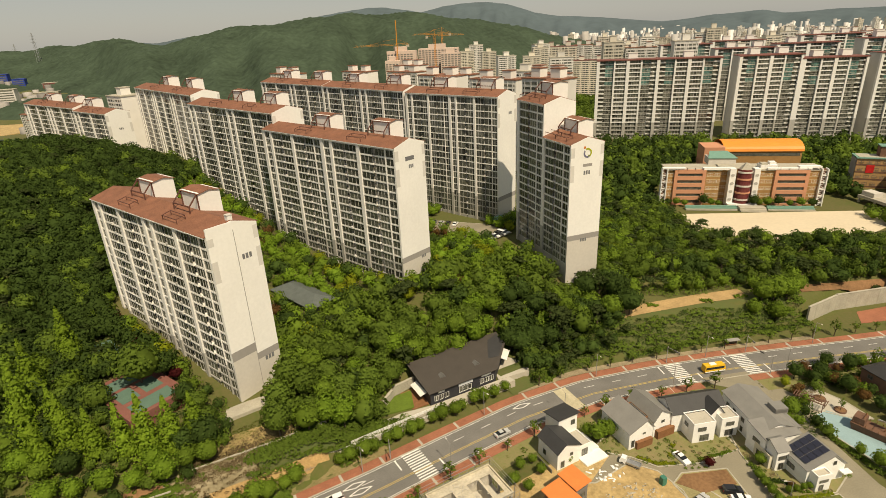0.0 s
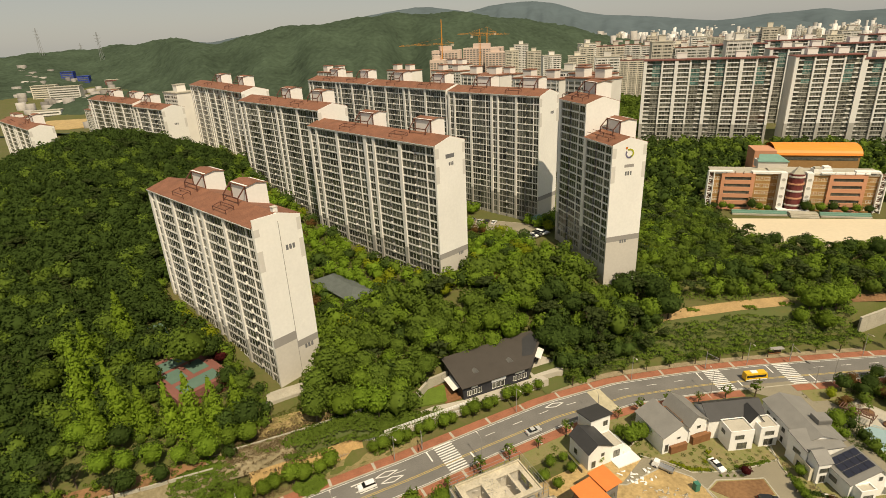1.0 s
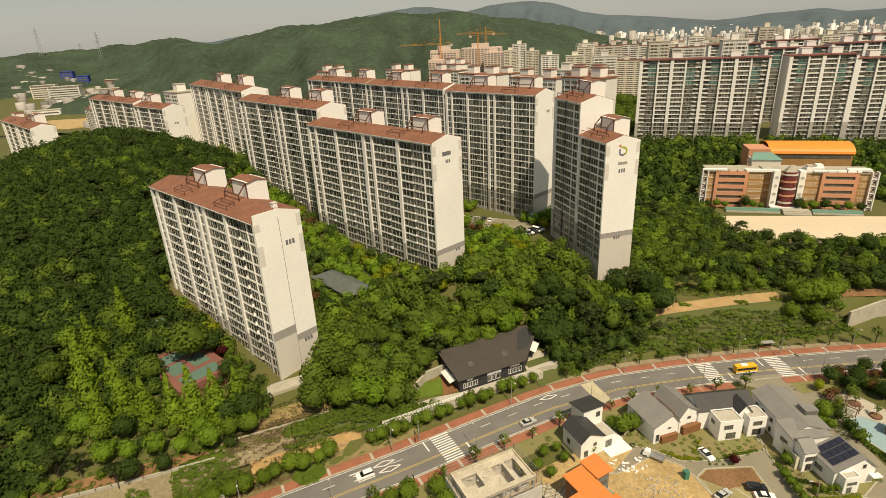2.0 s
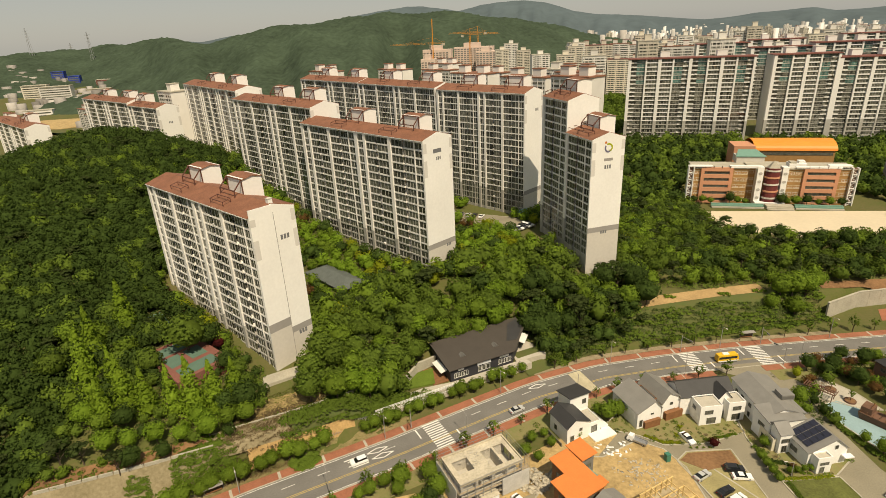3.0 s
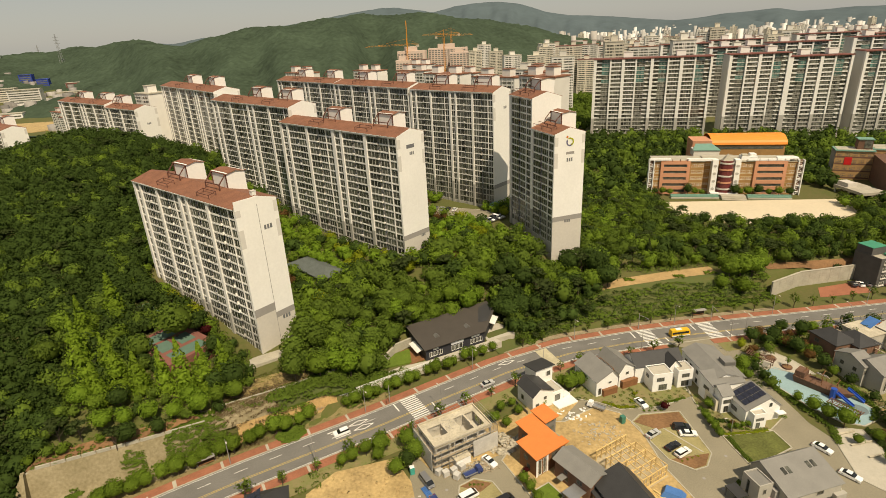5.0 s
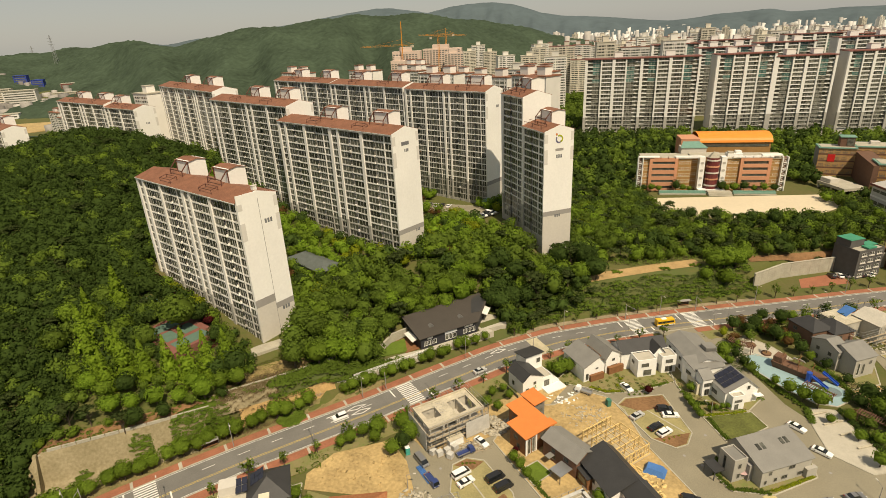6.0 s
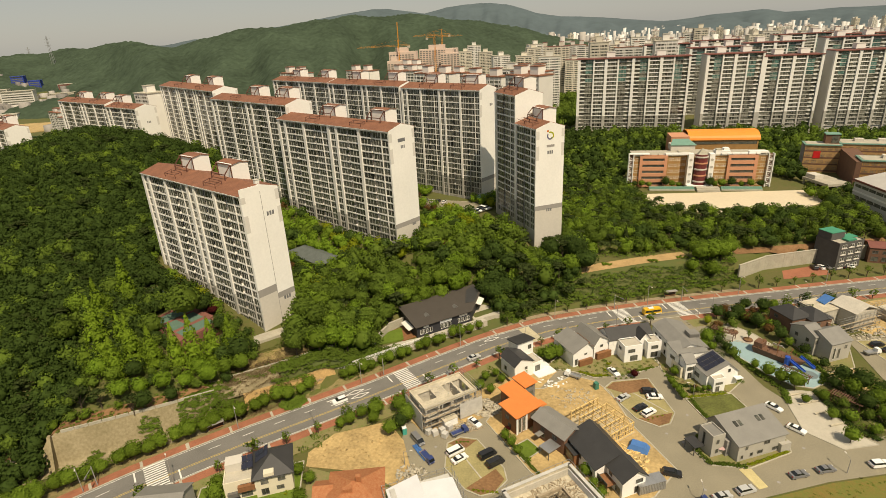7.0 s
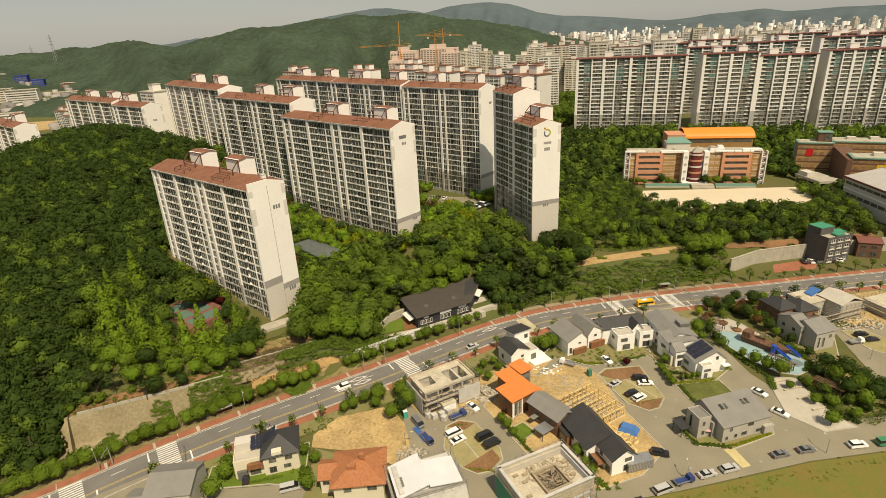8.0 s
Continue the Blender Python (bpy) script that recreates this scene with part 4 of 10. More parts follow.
for off in (4.85, -4.95):
    lines.append(("edge_line", strip("edge_line", s_lo, s_hi, off, off + 0.15, Z - 0.05, Z + 0.006, M["paint_w"]), "pale edge line"))
s = s_lo
while s < s_hi:
    if not any(abs(s - along(x)) < 7 for x in (-8.5, 35, 72, 94.5, -71.7, -90)):
        lines.append(("lane_dash", strip("lane_dash", s, s + 3.2, 2.0, 2.16, Z - 0.05, Z + 0.006, M["paint_w"]), ""))
    s += 9.0
for name, me, lab in lines:
    part(name, me, road, lab)


def crosswalk(x, half=2.6, off0=-5.0, off1=5.0, skew=0.0):
    s = along(x)
    o = off0
    while o < off1:
        part("crossing_stripe", strip("crossing_stripe", s - half, s + half, o, o + 0.45, Z - 0.05, Z + 0.008, M["paint_w"]), road)
        o += 0.9
    for side in (-1, 1):
        part("stop_line", strip("stop_line", s + side * (half + 2.4), s + side * (half + 2.4) + 0.4, min(side * -1.0, side * -4.9), max(side * -1.0, side * -4.9), Z - 0.05, Z + 0.008, M["paint_w"]), road)


for x in (-8.5, -71.7, -90, 72.0, 94.5):
    crosswalk(x)
part("crossing_paint", strip("crossing_paint", along(33), along(37), -5.0, 5.0, Z - 0.05, Z + 0.007, mat("pale_yellow_crossing", (0.50, 0.44, 0.30), 0.8, vary=0.3)), road, "pale yellow crossing")
for x, off in ((-23, 3.0), (-22.4, 0.6), (-28.7, 3.0), (-28.2, 0.6), (22, 3.4)):
    s = along(x)
    px, py, ang = road_at(s, off)
    sh = Shape()
    if x > -25:
        o = [(-3.0, 0), (0, 0.85), (3.0, 0), (0, -0.85)]
        for a, b in zip(o, o[1:] + o[:1]):
            sh.bar((a[0], a[1], 0), (b[0], b[1], 0), 0.28, M["paint_w"], 0.02)
    else:
        sh.bar((-2.6, 0.3, 0), (2.0, 0.3, 0), 0.35, M["paint_w"], 0.02).bar((-1.8, -0.5, 0), (2.6, -0.5, 0), 0.35, M["paint_w"], 0.02)
    part("road_mark", sh, road, at=frame_at(px, py, Z + 0.006, ang))


# ---- village ground ----
M["meadow"] = mat("dry_meadow", (0.098, 0.120, 0.024), 0.95, vary=0.5, scale=0.16, fine=1.3, bump=1.0, tint=(0.200, 0.135, 0.038))
M["lawn"] = mat("lawn", (0.110, 0.165, 0.020), 0.95, vary=0.3, scale=0.3, fine=3.0, bump=0.4)
M["weedy"] = mat("weedy_grass", (0.12, 0.13, 0.035), 0.95, vary=0.4, scale=0.35, fine=2.0, bump=0.5)
M["garden"] = mat("garden_soil_and_grass", (0.13, 0.15, 0.045), 0.95, vary=0.4, scale=0.35, fine=2.0, bump=0.4, tint=(0.25, 0.19, 0.10))
M["islandgrass"] = mat("grass_paving", (0.32, 0.275, 0.13), 0.95, vary=0.3, scale=0.3, fine=2.5, bump=0.3)
M["paving"] = mat("pale_stone_paving", (0.46, 0.42, 0.345), 0.9, vary=0.15, scale=0.4, fine=3.0)
M["playblue"] = mat("pale_blue_rubber", (0.27, 0.39, 0.41), 0.85, vary=0.15, scale=0.3, fine=3)
M["courtgreen"] = mat("court_green", (0.10, 0.17, 0.13), 0.85, vary=0.15)
M["courtred"] = mat("court_red", (0.22, 0.09, 0.07), 0.85, vary=0.2)


def sheet(name, poly, m, z1, label, cat, z0=0.7, kerb=None, parent=None):
    ob = part(name, Shape().prism(poly, z0, z1, m), parent)
    tagged(ob, label, cat, kind="structure")
    if kerb:
        s = Shape()
        n = len(poly)
        for i in range(n):
            s.bar((*poly[i], z1 - 0.05), (*poly[(i + 1) % n], z1 - 0.05), 0.32, kerb, 0.26)
        part("kerb", s, ob, "pale concrete edging")
    return ob


sheet("village_street", [(-8, 90), (13, 92), (24, 100), (40, 109), (62, 112), (75, 113), (92, 122), (100, 128), (106, 134), (112, 125), (97, 119), (99, 96), (108, 72), (150, 78), (175, 84), (175, 66), (115, 61.6), (94, 59.2), (70.5, 54.2), (58.6, 51.7), (48.6, 50), (40, 46), (26, 40), (-2, 36), (-12, 48), (-9, 70)], M["asphalt_old"], 1.02, "pale worn asphalt village street", "street")
sheet("side_street", [(-87, 54), (-84, 58.5), (-73, 65.5), (-68, 67),  (-60, 58), (-40, 59), (-30, 57.5), (-29, 53), (-44, 52), (-60, 48), (-64, 30), (-76, 30)], M["asphalt_old"], 1.02, "grey asphalt side street", "street")
sheet("village_street", [(77, 139.2), (92, 141.5), (96, 136), (101, 127), (98.5, 119), (93.5, 119), (92.5, 124), (87, 132), (79, 136)], M["asphalt_old"], 1.03, "pale asphalt mouth of the village street", "street")
for s0, s1 in ((along(-72), along(74)), (along(92), along(205))):
    tagged(part("planted_verge", strip("planted_verge", s0, s1, -13.5, -8.4, 0.6, 1.06, M["garden"])), "planted verge between pavement and plots", "verge", kind="structure")
sheet("meadow", [(20, 39), (26, 40), (40, 46), (48.6, 49.6), (58.6, 51.2), (70.5, 53.6), (94, 58.6), (115, 61.0), (175, 65.5), (240, 68), (240, -160), (-20, -160), (-4, 20)], M["meadow"], 1.16, "dry yellow-green meadow beyond the street", "meadow", kerb=None)
sheet("plot", [(45.2, 107.8), (50.5, 104.2), (61.5, 104.8), (73, 108.8), (71.5, 118), (68, 128), (48, 123), (36, 111)], M["garden"], 1.14, "planted house plot with grass", "plot", kerb=M["concrete"])
sheet("plot", [(72.6, 107), (73.0, 102.5), (74.0, 92.4), (87.6, 93.8), (94, 99), (91, 112), (84, 126), (75, 126)], M["garden"], 1.14, "planted house plot with paving", "plot", kerb=M["concrete"])
sheet("plot", [(74.0, 92.0), (88.0, 93.4), (89.2, 87), (84, 84.5), (75.8, 82.0)], M["weedy"], 1.13, "weedy grass empty plot", "plot", kerb=M["concrete"])
sheet("plot", [(70.7, 76), (67.6, 70.6), (69.3, 66), (78.2, 64.4), (91, 69), (92.6, 73.6), (84, 84.0), (77.4, 81.6)], M["garden"], 1.14, "hedged house plot", "plot", kerb=M["concrete"])
sheet("plot", [(15, 86), (24.5, 66.5), (31, 56.5), (36.5, 60), (39, 52.5), (52, 57.0), (60.5, 65), (55, 82), (53.5, 96.5), (50, 102.8), (44, 106), (34, 100), (24, 100.5)], M["soil"], 1.12, "sandy building plot with rubble", "plot", kerb=M["concrete"])
sheet("plot", [(-7.5, 89.5), (14, 100.5), (23, 106), (33, 111), (40, 109), (33, 100.5), (24, 101), (14.5, 88), (5, 83.5), (-4, 84.5)], M["soil"], 1.10, "sandy building plot with rubble", "plot")
sheet("soil_lot", [(-33.5, 77), (-27.7, 84), (-13, 88.2), (-8, 80), (-5.5, 69), (-9, 63.5), (-19, 69.4), (-33, 72)], M["soil"], 1.085, "bare sandy lot with tufts of weeds", "lot")
sheet("plot", [(-32, 71.5), (-9, 63), (-12, 48), (-14, 40), (-34, 42), (-31, 57)], M["garden"], 1.08, "house plot with weeds", "plot")
sheet("plot", [(-58, 66), (-34, 74), (-32, 58), (-41, 59.4), (-57, 58.5)], M["lawn"], 1.12, "house plot with lawn and flower bed", "plot", kerb=M["concrete"])
sheet("garden_lawn", [(21, 75.3), (25.6, 78.2), (28.5, 73.8), (23.4, 70.1)], M["lawn"], 1.2, "small green back lawn", "lawn", kerb=M["concrete"])
isl_a = sheet("parking_island", [(52.0, 98.6), (55.3, 101.8), (66.8, 102.6), (68.4, 86.0), (65.4, 81.6), (62, 80.6), (57.0, 84.4)], M["islandgrass"], 1.16, "grass-paved parking island with pale kerb", "parking island", kerb=M["concrete"])
isl_b = sheet("parking_island", [(3.9, 78.0), (7.5, 80.2), (12.0, 79.1), (18.1, 68.2), (18.4, 64.1), (15.1, 60.4), (11.5, 59.6), (8.0, 61.7), (3.1, 69.1)], M["islandgrass"], 1.16, "grass-paved parking island with pale kerb", "parking island", kerb=M["concrete"])
for isl, pts in ((isl_a, ((52.8, 98.8), (55.6, 101.3), (66.4, 102.2), (66.8, 97.6), (58, 95.4))), (isl_a, ((57.6, 84.4), (62, 81), (65.2, 82), (67.8, 86))), (isl_b, ((4.2, 77.8), (7.5, 79.8), (11.8, 78.6), (9, 76))), (isl_b, ((8.2, 62.2), (11.5, 60), (15, 60.8), (17.8, 64.5), (16, 68)))):
    part("planting_bed", Shape().prism(list(pts), 1.1, 1.22, M["soil_red"]), isl, "bare planting bed")
for isl, a, b in ((isl_a, (59, 97), (66.5, 86.5)), (isl_b, (6, 77), (13.5, 62.5))):
    part("divider", Shape().bar((*a, 1.17), (*b, 1.17), 0.35, M["concrete"], 0.06), isl)
play = sheet("playground", [(99.5, 120), (104, 122), (112, 115), (117, 107), (119.3, 101), (117, 96), (112.5, 94), (107.5, 96), (103, 103), (99.5, 112)], M["playblue"], 1.12, "pale blue rubber playground surface", "playground", kerb=M["paving"])
sheet("plaza", [(97, 123.5), (106.5, 132.5), (111.5, 125.5), (114, 117.5), (107, 119), (102, 122)], M["paving"], 1.10, "pale paved plaza with round planters", "plaza", kerb=M["concrete"])
sheet("park", [(104.5, 94), (110.8, 92.5), (110.8, 82.9), (110.9, 75), (114.2, 70.3), (104.5, 69.2), (98.8, 76.3), (101.1, 87.2)], M["paving"], 1.10, "pale paved small park", "park", kerb=M["concrete"])
sheet("green_belt", [(112, 136), (118, 130), (121, 110), (121, 97), (117, 86), (118, 75), (128, 77), (133, 85), (129, 97), (124, 106), (124, 120), (116, 138)], M["garden"], 1.09, "planted green belt", "planting")
sheet("plot", [(121, 122), (137, 127), (138, 116), (131, 103), (121, 101)], M["garden"], 1.08, "house plot", "plot", kerb=M["concrete"])
sheet("soil_lot", [(120, 100), (130, 103), (133, 93), (128, 84), (120, 88)], M["soil"], 1.10, "bare sandy lot", "lot")
sheet("soil_lot", [(134, 84), (175, 100), (190, 90), (175, 80), (150, 79)], M["soil_red"], 1.10, "tilled reddish plot", "lot")
sheet("soil_lot", [(138, 139), (175, 146), (190, 140), (180, 120), (150, 121)], M["soil"], 1.08, "sandy building plot", "lot")
sheet("village_street", [(133, 86), (139, 86), (152, 112), (180, 118), (178, 124), (150, 120), (140, 121)], M["asphalt_old"], 1.06, "pale worn asphalt village street", "street")
sheet("parking_island", [(142, 118), (150, 117.5), (156, 104), (150, 100), (143, 106)], M["islandgrass"], 1.14, "grass-paved parking island with pale kerb", "parking island", kerb=M["concrete"])
part("yellow_hump", Shape().prism([(75.3, 64.3), (78.2, 64.9), (79.3, 58.5), (76.9, 57.9)], 1.0, 1.09, mat("pale_yellow_paint", (0.56, 0.47, 0.24), 0.8)), bpy.data.objects["village_street"], "pale yellow speed hump")


# ---- houses ----
class House:
    def __init__(self, x, y, ang, label, category="house", z=1.1, name="house"):
        self.t = thing(name, label, category, frame_at(x, y, z, ang))
        self.panes = {}

    def vol(self, x0, y0, x1, y1, h, wall, roof="flat", rise=2.5, rm=None, over=0.35, z0=-0.4, off=0.5, label="", rlabel=""):
        """One block of the house under its own roof. off: where across the block the ridge lies."""
        s = Shape()
        rm = rm or M["roof_grey"]
        r = Shape()
        o, th = over, 0.22
        if roof == "flat":
            s.box(x0, y0, z0, x1, y1, h, wall)
            for a in ((x0, y0, x1, y0 + 0.22), (x0, y1 - 0.22, x1, y1), (x0, y0 + 0.22, x0 + 0.22, y1 - 0.22), (x1 - 0.22, y0 + 0.22, x1, y1 - 0.22)):
                r.box(a[0], a[1], h, a[2], a[3], h + 0.45, wall)
            r.box(x0 + 0.22, y0 + 0.22, h, x1 - 0.22, y1 - 0.22, h + 0.1, rm)
        elif roof in ("gx", "gy"):
            if roof == "gy":
                c = x0 + off * (x1 - x0)
                g = [(x0, h), (c, h + rise), (x1, h)]
                pts = [(x0, y, z0) for y in (y0, y1)] + [(x1, y, z0) for y in (y0, y1)] + [(x, y, z) for x, z in g for y in (y0, y1)]
                s.solid(pts, [(0, 2, 3, 1), (0, 1, 5, 4), (2, 8, 9, 3), (0, 4, 6, 8, 2), (1, 3, 9, 7, 5), (4, 5, 7, 6), (6, 7, 9, 8)], wall)
                kl, kr = rise / max(c - x0, 0.1), rise / max(x1 - c, 0.1)
                r.slab([(x0 - o, y0 - o, h - o * kl + th), (c, y0 - o, h + rise + th), (c, y1 + o, h + rise + th), (x0 - o, y1 + o, h - o * kl + th)], th - 0.02, rm)
                r.slab([(c, y0 - o, h + rise + th), (x1 + o, y0 - o, h - o * kr + th), (x1 + o, y1 + o, h - o * kr + th), (c, y1 + o, h + rise + th)], th - 0.02, rm)
            else:
                c = y0 + off * (y1 - y0)
                g = [(y0, h), (c, h + rise), (y1, h)]
                pts = [(x, y0, z0) for x in (x0, x1)] + [(x, y1, z0) for x in (x0, x1)] + [(x, y, z) for y, z in g for x in (x0, x1)]
                s.solid(pts, [(0, 2, 3, 1), (0, 1, 5, 4), (2, 8, 9, 3), (0, 4, 6, 8, 2), (1, 3, 9, 7, 5), (4, 5, 7, 6), (6, 7, 9, 8)], wall)
                kl, kr = rise / max(c - y0, 0.1), rise / max(y1 - c, 0.1)
                r.slab([(x0 - o, y0 - o, h - o * kl + th), (x1 + o, y0 - o, h - o * kl + th), (x1 + o, c, h + rise + th), (x0 - o, c, h + rise + th)], th - 0.02, rm)
                r.slab([(x0 - o, c, h + rise + th), (x1 + o, c, h + rise + th), (x1 + o, y1 + o, h - o * kr + th), (x0 - o, y1 + o, h - o * kr + th)], th - 0.02, rm)
        elif roof == "hip":
            s.box(x0, y0, z0, x1, y1, h, wall)
            a, b = x0 - o, x1 + o
            c, d = y0 - o, y1 + o
            k = min(b - a, d - c) / 2 * 0.95
            if b - a >= d - c:
                p, q = (a + k, (c + d) / 2, h + rise), (b - k, (c + d) / 2, h + rise)
            else:
                p, q = ((a + b) / 2, c + k, h + rise), ((a + b) / 2, d - k, h + rise)
            base = [(a, c, h), (b, c, h), (b, d, h), (a, d, h)]
            low = [(x, y, h - 0.2) for x, y, _ in base]
            if b - a >= d - c:
                f = [(0, 1, 5, 4), (1, 2, 5), (2, 3, 4, 5), (3, 0, 4)]
            else:
                f = [(0, 1, 4), (1, 2, 5, 4), (2, 3, 5), (3, 0, 4, 5)]
            r.solid(base + [p, q] + low, f + [(6, 7, 1, 0), (7, 8, 2, 1), (8, 9, 3, 2), (9, 6, 0, 3), (9, 8, 7, 6)], rm)
        elif roof == "shed":
            s.solid([(x0, y0, z0), (x1, y0, z0), (x1, y1, z0), (x0, y1, z0), (x0, y0, h), (x1, y0, h), (x1, y1, h + rise), (x0, y1, h + rise)],
                    [(0, 3, 2, 1), (4, 5, 6, 7), (0, 1, 5, 4), (1, 2, 6, 5), (2, 3, 7, 6), (3, 0, 4, 7)], wall)
            k = rise / (y1 - y0)
            r.slab([(x0 - o, y0 - o, h - o * k + th), (x1 + o, y0 - o, h - o * k + th), (x1 + o, y1 + o, h + rise + o * k + th), (x0 - o, y1 + o, h + rise + o * k + th)], th - 0.02, rm)
        v = part("wall", s, self.t, label)
        self.last = part("roof", r, self.t, rlabel)
        self.v, self.b = v, (x0, y0, x1, y1)
        return self

    def win(self, side, u, z, w, h, trim=None, name="window"):
        """A window in the wall of the last block: side f, b, l or r; u metres along that wall."""
        x0, y0, x1, y1 = self.b
        key = (w, h, trim)
        if key not in self.panes:
            self.panes[key] = window_mesh(w, h, M["glass"], M[trim or "frame"], cols=(0.0, 0.5, 1.0) if w > 1.3 else (0.0, 1.0), rows=(0.0, 1.0))
        m = {"f": frame_at(x0 + u, y0 - 0.07, z, 0), "b": frame_at(x1 - u, y1 + 0.07, z, 180), "l": frame_at(x0 - 0.07, y1 - u, z, -90), "r": frame_at(x1 + 0.07, y0 + u, z, 90)}[side]
        part(name, self.panes[key], self.v, at=m)
        return self

    def panel(self, x0, y0, z0, x1, y1, z1, m, name="panel", label=""):
        part(name, Shape().box(x0, y0, z0, x1, y1, z1, m), self.t, label)
        return self


M["wood"] = mat("stained_timber_cladding", (0.24, 0.11, 0.05), 0.7, vary=0.3, scale=1.0)
M["pine"] = mat("fresh_pine", (0.66, 0.49, 0.26), 0.7, vary=0.2, scale=1.0)
M["brick_house"] = mat("red_brown_brick_wall", (0.20, 0.11, 0.075), 0.85, vary=0.25, scale=0.6)
M["solar"] = mat("dark_solar_panel", (0.022, 0.024, 0.04), 0.2, vary=0.2, spec=0.6)
M["steel"] = mat("galvanised_steel", (0.45, 0.45, 0.45), 0.45, metal=0.7, vary=0.2)
M["mesh_grey"] = mat("grey_dust_sheet", (0.52, 0.50, 0.46), 0.8, vary=0.25, scale=0.5)
M["membrane"] = mat("white_roof_membrane", (0.64, 0.645, 0.66), 0.6, vary=0.12, scale=0.3)
M["terracotta"] = mat("mottled_terracotta_tile", (0.25, 0.075, 0.030), 0.8, vary=0.5, scale=1.6, fine=6.0, bump=0.8, tint=(0.42, 0.20, 0.095))
M["tarp_blue"] = mat("blue_tarpaulin", (0.06, 0.17, 0.42), 0.6, vary=0.2)
M["tarp_green"] = mat("green_netting", (0.05, 0.26, 0.16), 0.7, vary=0.2)
M["rubble"] = mat("pale_rubble", (0.46, 0.41, 0.32), 0.9, vary=0.3, scale=0.8, fine=4)
M["cream"] = mat("cream_render", (0.66, 0.60, 0.46), 0.85, vary=0.08)


def solar_panels(h, o, u, v, nu, nv, label="dark blue solar panels"):
    """A field of panels: o is its corner, u and v its sides."""
    o, u, v = Vector(o), Vector(u), Vector(v)
    for i in range(nu):
        for k in range(nv):
            a = o + u * (i + 0.04) / nu + v * (k + 0.04) / nv
            part("solar_panel", Shape().slab([a, a + u * 0.92 / nu, a + u * 0.92 / nu + v * 0.92 / nv, a + v * 0.92 / nv], 0.06, M["solar"]), h.last)


h = House(45.2, 110.2, 22, "white twin-gabled house with grey metal roofs and timber porch")
h.vol(0, 0, 7.6, 11, 5.2, M["white"], "gy", 2.6, M["roof_grey"], off=0.72).win("f", 4.2, 3.6, 1.0, 0.6).win("f", 0.7, 0.6, 1.0, 2.2).win("l", 4, 3.3, 1.8, 1.0)
h.vol(8.8, 1.0, 15.6, 11, 5.4, M["white"], "gy", 2.8, M["roof_grey"], off=0.3).win("f", 2, 0.4, 2.4, 2.2).win("f", 2.4, 4.0, 1.1, 0.9).win("r", 3, 3.2, 1.8, 1.0)
h.vol(7.6, 3.2, 8.8, 10, 5.0, M["wood"], "flat", rm=M["roof_dark"])
h.panel(2.0, -0.9, 0, 7.0, -0.05, 2.2, M["wood"], "timber_porch", "red-brown timber cladding").panel(9.4, -0.2, 0, 15, 0.95, 2.4, M["wood"], "timber_porch", "red-brown timber cladding")

h = House(59.6, 112.2, 9, "pale grey modern house with dark gabled roof and two box bays")
h.vol(-0.6, 4, 14.6, 11.5, 5.8, M["white"], "gx", 2.5, M["roof_dark"]).win("l", 2.5, 3.4, 1.8, 1.2).win("r", 2.5, 3.4, 1.8, 1.2)
h.vol(9, 1.8, 12.5, 6, 6.2, M["white"], "gy", 2.2, M["roof_dark"])
h.vol(2.4, -1.0, 8.6, 4, 5.6, M["white"], "flat", rm=M["paving"]).win("f", 1.2, 3.5, 2.4, 1.3).win("f", 2.0, 0.4, 2.6, 2.0).win("l", 1.2, 3.4, 1.6, 1.2)
h.vol(10.6, -0.6, 15.4, 4, 5.6, M["white"], "flat", rm=M["paving"]).win("f", 1.2, 3.5, 2.4, 1.3).win("f", 1.2, 0.4, 2.4, 2.0).win("r", 1.2, 3.4, 1.6, 1.2)
h.panel(8.7, 1.0, 0, 10.5, 1.8, 2.4, M["frame"], "front_door", "dark recessed doorway")

h = House(77.2, 107.5, 6, "long white house with grey metal roof and side windows")
h.vol(0, 0, 10, 16.5, 6.4, M["white"], "gy", 1.8, M["roof_grey"], off=0.42)
for u in (2.2, 5.0, 8.6, 12.4):
    h.win("l", u, 3.6, 1.3, 1.3).win("l", u + 0.2, 0.6, 1.0, 1.6)
h.vol(-1.5, -5.5, 4.4, 0, 3.4, M["cream"], "flat", rm=M["roof_dark"]).win("f", 0.8, 0.2, 3.2, 2.4).win("l", 1, 0.3, 3.2, 2.2)
h.panel(6.0, 4, 7.6, 9.4, 7.2, 9.2, M["roof_grey"], "dormer", "grey dormer with a window").panel(6.0, 3.95, 8.0, 9.2, 4.0, 8.9, M["frame"], "dormer_window")

h = House(81.6, 96.2, 11, "white gabled house with a grey roof carrying solar panels")
h.vol(0, 0, 10.4, 7.6, 4.6, M["white"], "gy", 3.0, M["roof_grey"], off=0.66).win("f", 6.8, 4.6, 0.9, 1.2).win("f", 0.8, 0.4, 1.0, 2.0).win("l", 2.0, 1.6, 2.4, 1.4)
solar_panels(h, (0.5, 1.2, 5.35), (6.0, 0, 2.62), (0, 6.0, 0), 4, 3)
h.vol(-3.2, 5.5, 0, 11, 5.8, M["white"], "gx", 1.6, M["roof_grey"]).win("f", 0.4, 3.2, 2.3, 1.3).win("f", 0.8, 0.3, 1.4, 2.1)
h.vol(0.8, -2.2, 4.6, 0, 4.2, M["white"], "flat", rm=M["paving"]).win("f", 0.6, 2.5, 2.4, 0.9).win("f", 0.8, 0.2, 1.2, 1.8)
